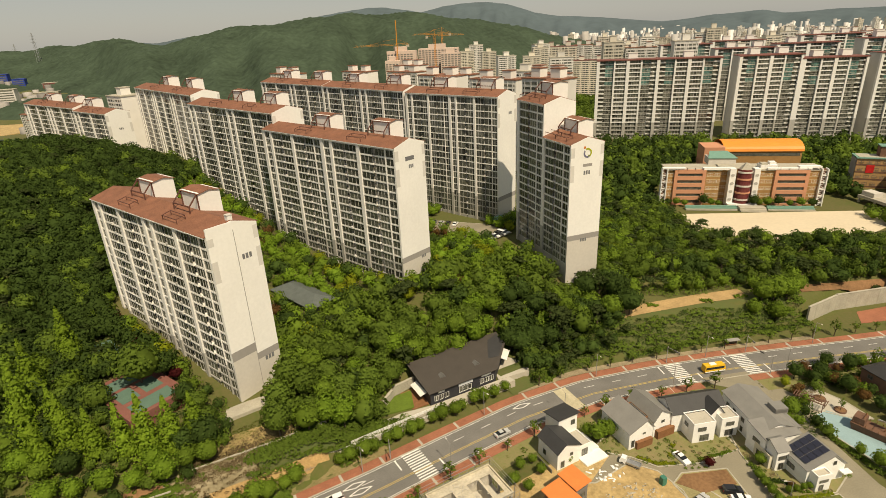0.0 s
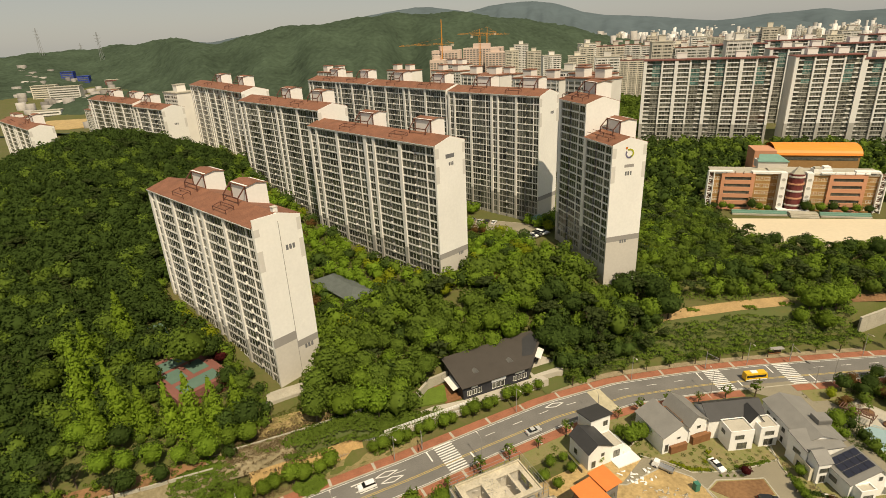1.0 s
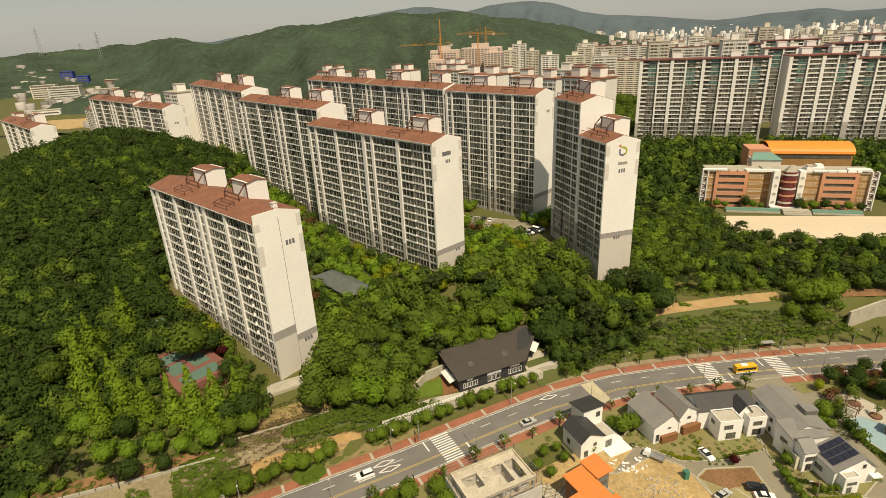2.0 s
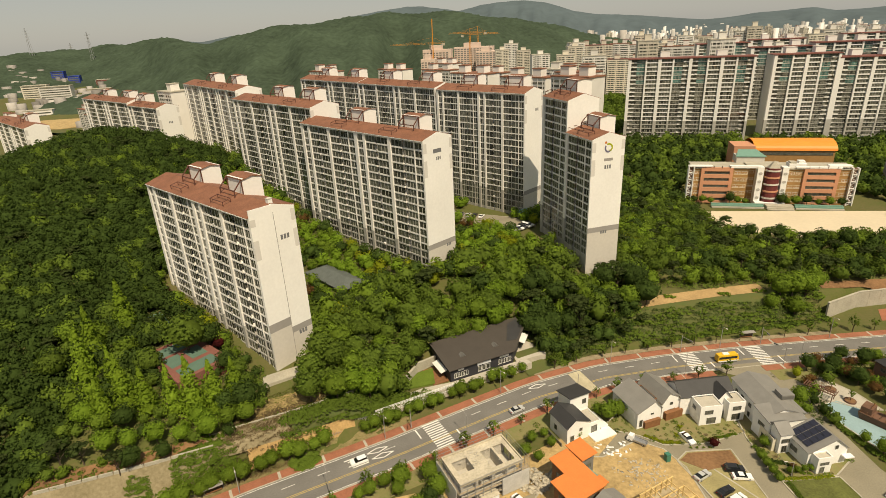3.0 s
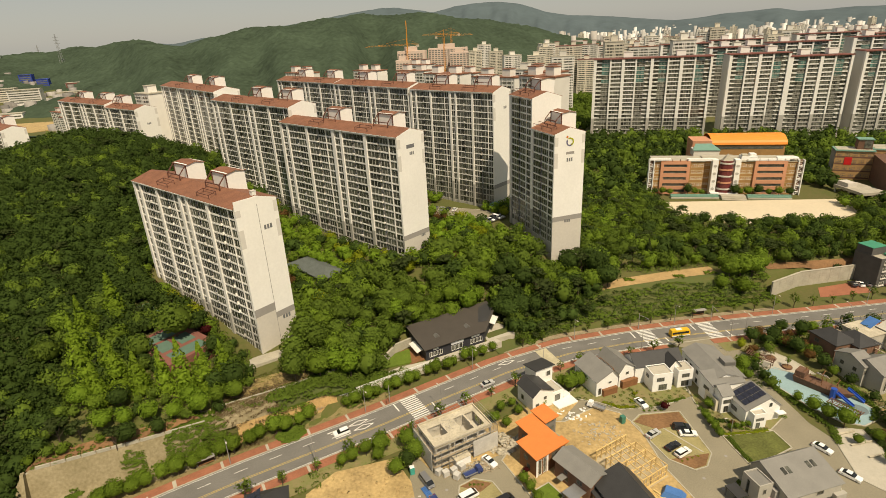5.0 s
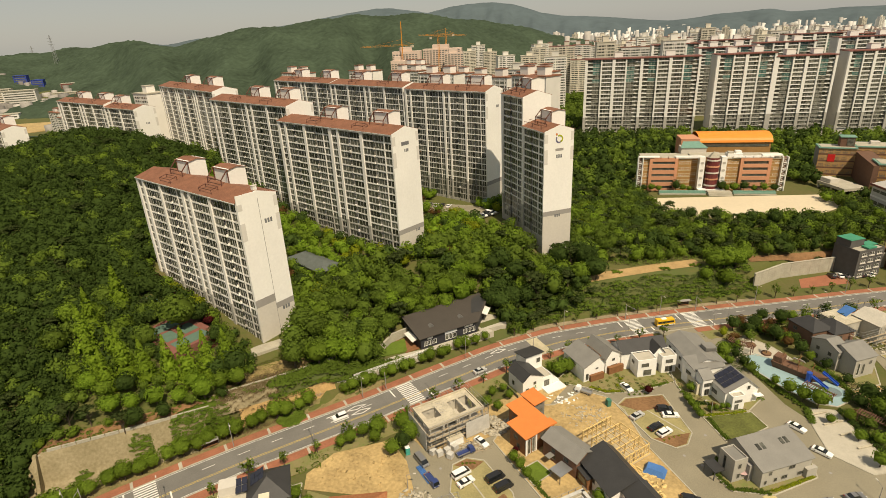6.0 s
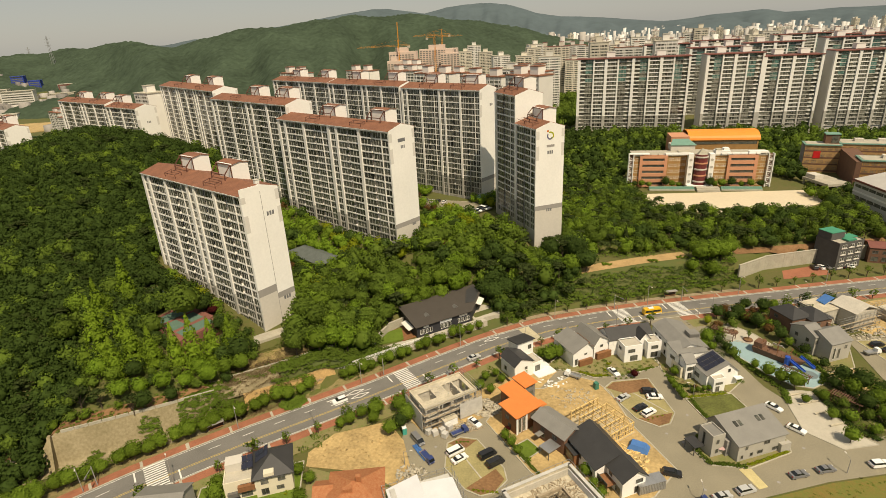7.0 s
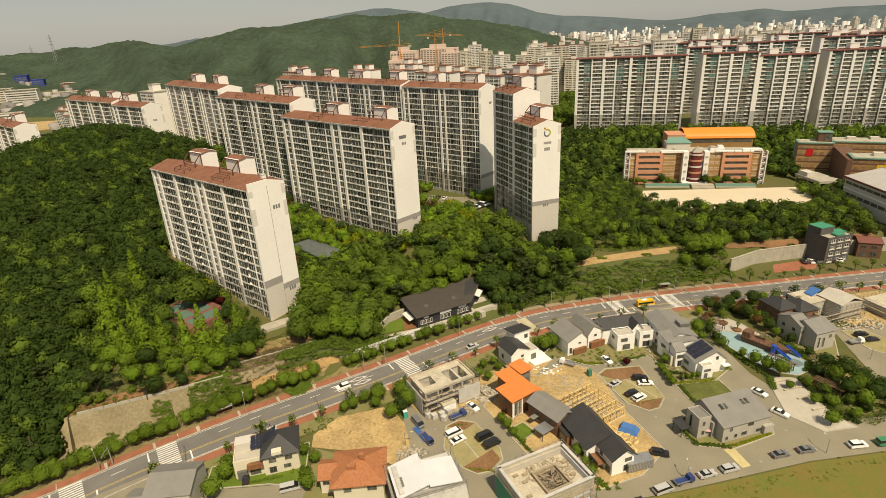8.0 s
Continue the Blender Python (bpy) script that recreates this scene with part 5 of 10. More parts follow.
h.vol(-3.6, 9, 6, 15, 6.6, M["white"], "shed", 0.9, M["roof_grey"]).win("l", 2, 3.6, 2.4, 1.3).win("f", 0.3, 3.5, 1.0, 1.6)
h.panel(9.0, -1.4, 2.4, 11.4, 0.0, 2.7, M["white"], "balcony", "white balcony slab")

h = House(75.9, 66.6, 15.4, "grey rendered house with a large grey metal roof")
h.vol(0, 0, 14.4, 11, 5.0, M["grey_wall"], "gx", 2.7, M["roof_grey"], off=0.78, over=0.45)
for u, z, w in ((2.0, 3.2, 0.8), (7.6, 3.4, 1.8), (10.6, 0.7, 2.0), (3.8, 0.8, 0.8), (1.0, 0.7, 0.7), (6.0, 0.9, 1.6)):
    h.win("f", u, z, w, 1.1)
for x in (2.8, 9.6):
    for k in (0, 1.3):
        part("roof_window", Shape().slab([(x + k, 4.4, 6.70), (x + k + 0.9, 4.4, 6.70), (x + k + 0.9, 6.0, 7.20), (x + k, 6.0, 7.20)], 0.1, M["glass"]), h.last)
h.win("l", 2, 1.5, 1.4, 2.0).win("l", 5, 1.5, 1.4, 2.0)
h.vol(-4.9, 3.4, -1.2, 8.2, 6.1, M["grey_wall"], "flat", rm=M["roof_grey"]).win("f", 1.2, 3.9, 0.8, 1.3).win("f", 1.2, 1.0, 0.8, 1.3).win("l", 1.5, 2, 0.8, 3.8)
h.panel(-1.2, 2.5, 0, 0, 9, 4.7, M["band"], "link", "dark recessed link")
h.panel(-8.6, 5, 2.5, -5.6, 9, 2.7, M["roof_dark"], "carport_roof", "dark carport roof").panel(-8.4, 5.2, -0.2, -8.2, 5.4, 2.5, M["frame"], "post").panel(-8.4, 8.6, -0.2, -8.2, 8.8, 2.5, M["frame"], "post")
h.panel(12.4, -1.0, 0, 15.4, 0, 2.6, M["grey_wall"], "porch", "grey porch")

h = House(22.9, 79.9, 35, "house with bright orange roofs and timber clad walls")
h.vol(0, 0, 8.8, 6.0, 6.0, M["wood"], "shed", 0.6, M["orange_tile"], over=0.7).win("f", 0.6, 0.3, 1.1, 4.6, "frame_w").win("f", 2.1, 0.3, 1.1, 4.6, "frame_w").win("f", 5, 3.4, 2.0, 1.4).win("l", 1.5, 3.2, 1.6, 1.4).win("l", 2.6, 0.4, 1.2, 2.0)
h.panel(-0.1, -0.1, 0, 0.5, 0.0, 5.9, M["white"], "corner_pier", "white pier").panel(3.4, -0.12, 0, 3.9, 0.0, 5.9, M["white"], "corner_pier", "white pier")
h.vol(4.2, 6.0, 8.8, 11.2, 6.6, M["wood"], "shed", 0.5, M["orange_tile"], over=0.65).win("l", 1.5, 3.4, 1.6, 1.4).win("l", 1.4, 0.4, 1.6, 2.0)
h.vol(10.2, 7.4, 14.0, 12.0, 7.0, M["recess"], "shed", 0.4, M["orange_tile"], over=0.6).win("f", 0.6, 5.8, 2.4, 1.2).win("f", 0.6, 3.2, 2.4, 1.4)
h.panel(8.9, 6.2, -0.3, 10.15, 11.0, 5.6, M["wood"], "link", "timber clad link").panel(9.0, 2.4, 0, 12.6, 7.2, 3.0, M["wood"], "side_wing", "timber side wing").panel(9.3, 4.4, 3.0, 12.5, 7.1, 3.2, M["green_roof"], "terrace", "green terrace floor").panel(8.9, 1.4, 3.1, 12.9, 4.2, 3.35, M["orange_tile"], "porch_roof", "orange porch roof")

h = House(33.9, 71.6, 36, "house with a plain grey metal roof and brick walls")
h.vol(0, 0, 6.4, 11.0, 5.2, M["brick_house"], "gy", 1.5, M["roof_grey"], over=0.5).win("f", 1.2, 3.0, 1.6, 1.3).win("l", 2, 1, 2.4, 1.6).win("l", 7, 3.0, 1.6, 1.3).win("l", 3, 3.2, 1.2, 1.1)
h.panel(-4.4, 1.0, 2.4, -0.05, 4.6, 2.55, M["steel"], "side_canopy", "corrugated canopy")
for y in (1.2, 4.3):
    h.panel(-4.3, y, -0.2, -4.15, y + 0.15, 2.4, M["frame"], "post")
h.panel(-2.2, 6.8, 2.6, -0.05, 8.4, 2.75, M["roof_grey"], "porch_roof", "small grey canopy")

h = House(43.9, 56.9, 19, "long white house with a dark metal gabled roof")
h.vol(-2.8, 6.2, 6.8, 18.8, 4.6, M["white"], "gy", 2.5, M["roof_dark"], over=0.55, off=0.73).win("l", 9.2, 0.4, 2.4, 2.2).win("l", 4.6, 2.4, 2.2, 1.5).win("l", 1.2, 0.4, 2.0, 2.2).win("f", 0.6, 0.4, 1.6, 2.2)
h.vol(0.4, 0, 6.8, 6.2, 5.0, M["white"], "gy", 2.1, M["roof_dark"], over=0.55, off=0.6).win("f", 3.6, 3.2, 2.0, 1.2).win("f", 3.4, 0.4, 2.2, 2.0).win("l", 1.2, 3.0, 1.2, 1.6).win("l", 3.8, 0.4, 1.8, 2.0)
h.panel(-4.2, 13.0, -0.2, -2.85, 17.6, 3.4, M["wood"], "side_bay", "dark timber bay").panel(-4.5, 12.8, 3.4, -2.8, 17.8, 3.6, M["roof_dark"], "bay_roof", "dark bay roof")
h.panel(-4.28, 13.6, 0.8, -4.2, 17.0, 2.6, M["glass"], "bay_window", "wide dark bay window").panel(-2.2, 2.2, 2.3, 0.35, 6.1, 2.45, M["wood"], "balcony", "timber balcony").panel(-2.2, 2.2, 2.45, -2.1, 6.1, 3.3, M["frame"], "balcony_rail", "dark balcony rail")

h = House(25.6, 104.4, 27, "white house with black gabled roofs and white terraces")
h.vol(0, 0, 7.0, 7.6, 5.2, M["white"], "gy", 2.0, M["roof_dark"], off=0.35).win("f", 3.8, 3.0, 1.0, 1.0).win("f", 1.0, 0.4, 1.2, 2.0).win("l", 2, 1.4, 1.2, 1.6)
h.vol(6.4, 7.6, 12.6, 13, 7.4, M["white"], "shed", -1.0, M["roof_dark"], over=0.5).win("f", 4.0, 4.2, 1.4, 1.6).win("r", 1.4, 4.2, 1.6, 1.4)
h.vol(7.0, 0.6, 11.4, 6.5, 3.1, M["white"], "flat", rm=M["paving"]).win("f", 1.2, 0.3, 2.0, 2.2).win("r", 2, 0.4, 1.4, 2.0)
h.panel(7.2, -2.8, -0.1, 14.2, 0.5, 0.35, M["white"], "terrace", "white terrace").panel(11.5, 0.5, -0.1, 14, 6.8, 0.9, M["white"], "terrace", "white terrace").panel(-1.8, 0, 0, -1.6, 6, 1.1, M["frame"], "fence", "dark fence")

h = House(-23.0, 52.3, 4, "cream house with a mottled terracotta hip roof")
h.vol(0, 0, 11.8, 11.0, 5.4, M["cream"], "hip", 2.6, M["terracotta"], over=0.8).win("l", 2, 3.2, 1.6, 1.3).win("l", 6, 0.4, 2.0, 2.2).win("f", 2.4, 3.2, 1.8, 1.3).win("f", 8, 3.2, 2.2, 1.3)
h.vol(-3.6, 3.6, 0, 9.6, 4.6, M["cream"], "gx", 1.6, M["terracotta"], over=0.6).win("l", 1, 1.0, 1.6, 1.6).win("f", 0.6, 2.6, 1.6, 1.1)
h.panel(6.2, 5, 8.0, 7.4, 6.0, 9.4, M["terracotta"], "chimney", "tiled chimney").panel(3.2, 3.0, 6.9, 5.4, 4.4, 8.0, M["terracotta"], "dormer", "small tiled dormer")

h = House(-49.6, 60.4, 15, "cream house with dark hip roof, solar panels and roof terrace")
h.vol(7.2, 0, 16, 9.5, 5.8, M["cream"], "hip", 3.2, M["roof_dark"], over=0.6)
for u, z in ((1.2, 0.5), (4.8, 1.2), (1.4, 3.7), (5.4, 3.7)):
    h.win("f", u, z, 1.8, 1.2 if z > 0.6 else 1.9)
h.win("r", 2, 3.6, 1.6, 1.2)
h.vol(0, 1.0, 7.2, 8.6, 5.0, M["cream"], "flat", rm=M["paving"]).win("f", 3.6, 0.4, 2.6, 2.0).win("f", 3.8, 3.2, 2.4, 1.2)
h.panel(0.6, 0.2, -0.2, 3.0, 1.0, 2.6, M["frame"], "garage", "dark open garage").panel(3.2, 0.0, 2.7, 7.2, 1.0, 4.2, M["wood"], "balcony", "timber balcony").panel(0.4, 5.0, 5.1, 4.4, 8.2, 7.4, M["wall_low"], "roof_room", "pale roof room")
solar_panels(h, (7.4, 4.6, 6.6), (3.4, 0, 1.9), (0, 3.6, 0.3), 3, 2)
solar_panels(h, (4.2, 3.6, 6.3), (2.8, 0, 0.2), (0, 3.6, 1.2), 2, 2)
h.panel(9.6, -0.5, 6.1, 12.0, 1.6, 7.0, M["cream"], "dormer", "arched cream dormer")

h = House(-67, 50.5, 4, "house with a plain grey metal roof")
h.vol(0, 0, 10.5, 10.5, 6.0, M["grey_wall"], "gx", 2.0, M["roof_grey"], off=0.55).win("f", 1.5, 3.5, 1.6, 1.2).win("f", 6, 3.5, 1.6, 1.2)
h.vol(-4.5, -3, 0, 5, 4.2, M["grey_wall"], "gx", 1.4, M["roof_grey"])
h.vol(4, -5, 10, 0, 4.5, M["white"], "flat", rm=M["paving"])

h = House(123.4, 124, 14, "brown brick house with dark hip roofs")
h.vol(0, 0, 8.0, 9.5, 5.6, M["brick_house"], "hip", 2.6, M["roof_dark"]).win("l", 2, 3.2, 1.6, 1.3).win("f", 1.2, 3.2, 1.6, 1.3).win("f", 4, 0.6, 2, 1.8)
h.vol(6.0, -2.6, 14, 6.5, 5.2, M["brick_house"], "hip", 2.6, M["roof_dark"]).win("f", 1.4, 3.0, 1.8, 1.3).win("f", 4.6, 0.6, 2.2, 1.8).win("r", 3, 3, 1.6, 1.2)
h = House(125.0, 106.4, 16, "grey rendered house with grey metal roofs and tall windows")
h.vol(0, 0, 8.0, 9.0, 6.4, M["grey_wall"], "gx", 2.2, M["roof_grey"], off=0.6).win("f", 1.0, 0.8, 1.0, 4.2, "frame_w").win("f", 5.4, 4.0, 1.0, 1.2).win("f", 3.0, 1.0, 0.8, 3.4).win("r", 3, 3.6, 1.6, 1.2)
h.vol(-1.4, 4.6, 3.0, 13.8, 6.8, M["grey_wall"], "gx", 2.0, M["roof_grey"], off=0.5).win("l", 2, 4.0, 1.2, 1.3).win("l", 6, 4.0, 1.2, 1.3).win("l", 2, 1.0, 1.2, 1.6).win("f", 0.2, 4.2, 0.9, 1.4)
for x in (0.2, 1.6):
    part("roof_window", Shape().slab([(x, 7.0, 8.05), (x + 0.9, 7.0, 8.05), (x + 0.9, 8.3, 8.55), (x, 8.3, 8.55)], 0.1, M["glass"]), h.last)


# ---- the dark cafe by the road ----
M["black_clad"] = mat("charcoal_cladding", (0.035, 0.035, 0.042), 0.6, vary=0.25, scale=0.6)
M["roof_brown"] = mat("dark_brown_shingle_roof", (0.066, 0.056, 0.047), 0.8, vary=0.15, scale=0.3)
M["awning"] = mat("pale_awning", (0.75, 0.72, 0.66), 0.7, vary=0.08)
h = House(-5.6, 128.2, 28, "charcoal clad single-storey cafe with a dark shingle roof", "cafe", 4.1)
plan = [(0, 0), (22.0, 0), (31.4, 9.4), (31.4, 13.8), (0, 13.2)]
h.v = part("wall", Shape().solid([(u, v, -1.5) for u, v in plan] + [(u, v, 4.3 + 0.13 * v) for u, v in plan], [(4, 3, 2, 1, 0), (5, 6, 7, 8, 9)] + [(k, (k + 1) % 5, 5 + (k + 1) % 5, 5 + k) for k in range(5)], M["black_clad"]), h.t, "charcoal clad wall")
h.last = part("roof", Shape().slab([(u, v, 4.62 + 0.13 * v) for u, v in ((-0.7, -0.8), (22.4, -0.8), (32.2, 9.0), (32.2, 14.6), (-0.7, 14.0))], 0.24, M["roof_brown"]), h.t, "dark shingle roof")
h.b = (0, 0, 22.6, 13.4)
for u in (1.2, 2.9, 4.6, 16.6, 18.3, 20.0):
    h.win("f", u, 0.9, 1.4, 1.8, "frame_w")
for u in (9.4, 10.9, 12.4):
    h.win("f", u, 0.7, 1.3, 1.9, "frame_w")
h.panel(9.2, -0.28, 3.0, 14.0, -0.12, 4.2, M["membrane"], "fascia_sign", "pale blue-white fascia board").panel(2.6, -0.1, 3.2, 4.6, -0.02, 3.8, M["frame_w"], "sign_bar", "white letters as a bar").panel(17.2, -0.1, 3.2, 20.6, -0.02, 3.8, M["frame_w"], "sign_bar", "white letters as a bar")
for x in (5.2, 17.0):
    part("roof_vent", Shape().solid([(x, 3.6, 4.95), (x + 2.2, 3.6, 4.95), (x + 1.1, 3.6, 5.9), (x, 5.4, 5.1), (x + 2.2, 5.4, 5.1), (x + 1.1, 5.4, 5.95)], [(0, 1, 2), (5, 4, 3), (0, 2, 5, 3), (2, 1, 4, 5), (0, 3, 4, 1)], M["frame"]), h.last, "small dark triangular roof vent")
part("roof_panel", Shape().slab([(u, v, 4.68 + 0.13 * v) for u, v in ((22.6, 4.6), (26.2, 4.0), (31.6, 9.4), (31.6, 13.6), (27.4, 12.2))], 0.05, M["roof_dark"]), h.last, "dark blue-grey roof panel")
part("awning", Shape().slab([(27.0, 4.8, 3.9), (31.0, 8.8, 3.9), (32.6, 7.2, 3.3), (28.6, 3.2, 3.3)], 0.2, M["awning"]), h.t, "pale awning")
part("awning", Shape().slab([(-2.2, 2.2, 2.6), (-0.1, 2.2, 3.2), (-0.1, 8.8, 3.2), (-2.2, 8.8, 2.6)], 0.2, M["awning"]), h.t, "pale awning")
part("deck", Shape().box(-5.2, 1, -0.3, -0.1, 10, 0.15, M["wood"]), h.t, "timber deck")
sheet("cafe_terrace", [(-28.5, 116.5), (-14, 125.5), (-5, 128.5), (18, 140.6), (20, 138.5), (-3, 127), (-13.5, 121), (-26.5, 113.6)], M["paving"], 4.05, "pale paved walk before the cafe", "walk", z0=0.5)
sheet("cafe_lawn", [(-20.6, 124), (-10.4, 127.4), (-11.6, 135.3), (-16.2, 132.8)], M["lawn"], 4.5, "bright green cafe lawn", "lawn", z0=2)
sheet("cafe_yard", [(15, 139), (25, 143), (25, 147), (18, 152), (13, 150)], M["paving"], 4.15, "pale paved yard", "yard", z0=2)
fence = thing("picket_fence", "white picket fence above the roadside hedge", "fence", frame_at(-31.5, 110.2, 4.05, 27))
for k in range(58):
    part("picket", Shape().box(k * 0.5, 0, 0, k * 0.5 + 0.12, 0.06, 0.9, M["white"]), fence)
part("rail", Shape().box(0, 0.06, 0.62, 29, 0.1, 0.72, M["white"]), fence)
part("plinth", Shape().box(0, -0.1, -1.2, 29, 0.16, 0.0, M["concrete"]), fence, "concrete plinth wall")

# ---- grey building under netting, by the road ----
h = House(170.5, 171.5, 16, "dark grey four-storey building with green netted roof", "building", 1.0, "netted_building")
M["dark_grey_brick"] = mat("dark_grey_brick", (0.10, 0.095, 0.09), 0.8, vary=0.2, scale=0.5)
h.vol(0, 0, 13.4, 11, 12.2, M["dark_grey_brick"], "flat", rm=M["concrete"])
for i in range(4):
    for k in range(3):
        h.win("f", 1.6 + k * 4.0, 1.2 + i * 3.0, 2.4, 1.4, "frame_w")
        h.panel(1.3 + k * 4.0, -0.35, 0.8 + i * 3.0, 4.3 + k * 4.0, -0.02, 1.1 + i * 3.0, M["wall_low"], "window_ledge", "pale ledge")
h.vol(0.3, 4.5, 7.5, 10.8, 15.0, M["dark_grey_brick"], "flat", z0=12.2, rm=M["tarp_green"])
h.panel(0.2, 4.4, 15.45, 7.6, 10.9, 15.65, M["tarp_green"], "roof_net", "green net over roof works").panel(7.6, 3, 12.7, 13.2, 6.8, 13.0, M["tarp_green"], "roof_net", "green net over roof works").panel(5.0, 0.4, 12.65, 9.5, 3.6, 13.2, M["tarp_green"], "roof_net", "green net over roof works")
h = House(189.5, 178.5, -22, "brown building with red flat roof", "building", 1.0, "roadside_building")
h.vol(0, 0, 9, 9, 7, M["brick_dk"], "gx", 1.2, rm=M["fascia_red"])
for k in range(2):
    h.win("f", 1 + k * 3.8, 1.0, 2.6, 2.0).win("f", 1 + k * 3.8, 4.4, 2.2, 1.4)


# ---- distant town and mountains ----
M["far_white"] = mat("far_white_paint", (0.70, 0.67, 0.62), 0.85, vary=0.08, scale=0.02, fine=0.2, obj=0.15)
M["far_beige"] = mat("far_beige_paint", (0.64, 0.585, 0.49), 0.85, vary=0.1, scale=0.02, fine=0.2, obj=0.15)
# blue-green base colour carries the air haze over the mountains
M["mount"] = mat("far_mountain_haze_tint", (0.085, 0.115, 0.125), 0.95, vary=0.18, scale=0.004, fine=0.02)
M["pinkish"] = mat("raw_pink_concrete", (0.64, 0.50, 0.42), 0.9, vary=0.1, scale=0.05)
M["crane"] = mat("orange_crane_steel", (0.55, 0.22, 0.03), 0.6, vary=0.1)


def far_tower_meshes(w, d, h, wall, roof, seed):
    body = Shape().box(-w / 2, -d / 2, -30, w / 2, d / 2, h, wall)
    win = Shape()
    nf, nb = int(h / 2.8), max(2, int(w / 9))
    for i in range(nf):
        for k in range(nb):
            a = -w / 2 + (k + 0.07) * w / nb
            win.box(a, -d / 2 - 0.1, i * 2.8 + 0.9, a + w / nb * 0.86, -d / 2 + 0.05, i * 2.8 + 2.3, M["glass_far"])
    for k in range(nb * 3):
        x = -w / 2 + (k + 0.5) * w / (nb * 3)
        win.box(x - 0.25, -d / 2 - 0.25, 0, x + 0.25, -d / 2 - 0.02, h, wall)
    top = Shape().box(-w / 2 - 0.4, -d / 2 - 0.4, h, w / 2 + 0.4, d / 2 + 0.4, h + 0.7, roof)
    for x in ((-w / 4, w / 4) if w > 20 else (0,)):
        top.box(x - 3, -3, h + 0.7, x + 3, 3, h + 5.5, wall).box(x - 3.3, -3.3, h + 5.5, x + 3.3, 3.3, h + 6.0, roof)
    return body.mesh("wall"), win.mesh("windows"), top.mesh("roof")


FAR_KINDS = []
for k, (w, d, h, wall, roof) in enumerate(((34, 12, 58, "far_white", "rooftile"), (20, 14, 66, "far_white", "concrete"), (44, 12, 52, "far_beige", "fascia_red"), (18, 16, 72, "far_beige", "concrete"), (60, 12, 50, "far_white", "fascia_red"), (26, 13, 60, "far_white", "rooftile"))):
    FAR_KINDS.append(far_tower_meshes(w, d, h, M[wall], M[roof], k))
FAR_LABEL = ("distant white apartment tower with brown roof", "distant slim white apartment tower", "distant beige apartment block with red roof edge", "distant slim beige apartment tower", "distant long white apartment block", "distant white apartment tower with lift houses")


def far_tower(k, x, y, base, ang, tall=1.0):
    t = thing("far_apartment_tower", FAR_LABEL[k], "apartment building", frame_at(x, y, base, ang) @ Matrix.Diagonal((1, 1, tall, 1)), "distant apartment towers")
    for nm, me in zip(("wall", "windows", "roof"), FAR_KINDS[k]):
        part(nm, me, t, kind="stuff" if nm == "windows" else "")
    return t


r = np.random.default_rng(11)
# block of towers behind the central ones
for k, x, y, top, ang in ((5, 60, 300, 82, -50), (0, 38, 345, 79, -42), (0, 5, 380, 80, -42), (5, 70, 352, 80, -45), (1, 61, 384, 80, -30), (1, 111, 504, 81, -8), (3, 101, 597, 78, -6), (1, 62, 852, 84, 0), (3, 71, 751, 78, 0), (1, 81, 650, 77, 5), (3, 128, 700, 82, 0), (1, 140, 760, 84, 8), (3, 46, 800, 78, 0), (2, 165, 760, 80, -6), (0, -23, 473, 77, -42), (0, 17, 434, 76, -42), (0, -66, 505, 77, -42), (5, -20, 540, 78, -40), (0, -120, 470, 80, -42)):
    h0 = (58, 66, 52, 72, 50, 60)[k]
    far_tower(k, x, y, 22, ang, (top - 22 - 5) / h0)
for i in range(46):
    x, y = 150 + r.uniform(0, 640), r.uniform(480, 900)
    far_tower(int(r.integers(0, 6)), x, y, 12, -12 + r.uniform(-6, 6), r.uniform(0.85, 1.1))
for i in range(90):
    y = r.uniform(900, 2300)
    x = r.uniform(0.2, 0.95) * y
    far_tower(int(r.integers(0, 6)), x, y, 4, r.uniform(-25, 15), r.uniform(0.6, 1.0))
far_tower(1, -200, 366, 15, -38, 58 / 66)
for x, y in ((-330, 470), (-372, 520), (-420, 480), (-300, 560)):
    far_tower(5, x, y, 10, -38, 0.62)
# unfinished blocks with tower cranes
for x, y, w, top in ((-48, 880, 44, 75), (8, 900, 62, 76), (-60, 852, 22, 63), (26, 872, 30, 70)):
    t = thing("unfinished_block", "raw pinkish concrete apartment block under construction", "construction site", frame_at(x, y, 8, -8), "unfinished blocks")
    part("wall", Shape().box(-w / 2, -8, -10, w / 2, 8, top - 8, M["pinkish"]).box(-w / 4, -6, top - 8, w / 6, 6, top - 2, M["pinkish"]), t)
    # openings are dark plates on the wall, the inner shade as colour
    s = Shape()
    for i in range(int((top - 10) / 3)):
        for k in range(int(w / 5)):
            s.box(-w / 2 + 1 + k * 5, -8.15, 1 + i * 3, -w / 2 + 4.4 + k * 5, -7.95, 2.7 + i * 3, M["recess"])
    part("openings", s, t, "window openings with their shade in the colour", kind="stuff")


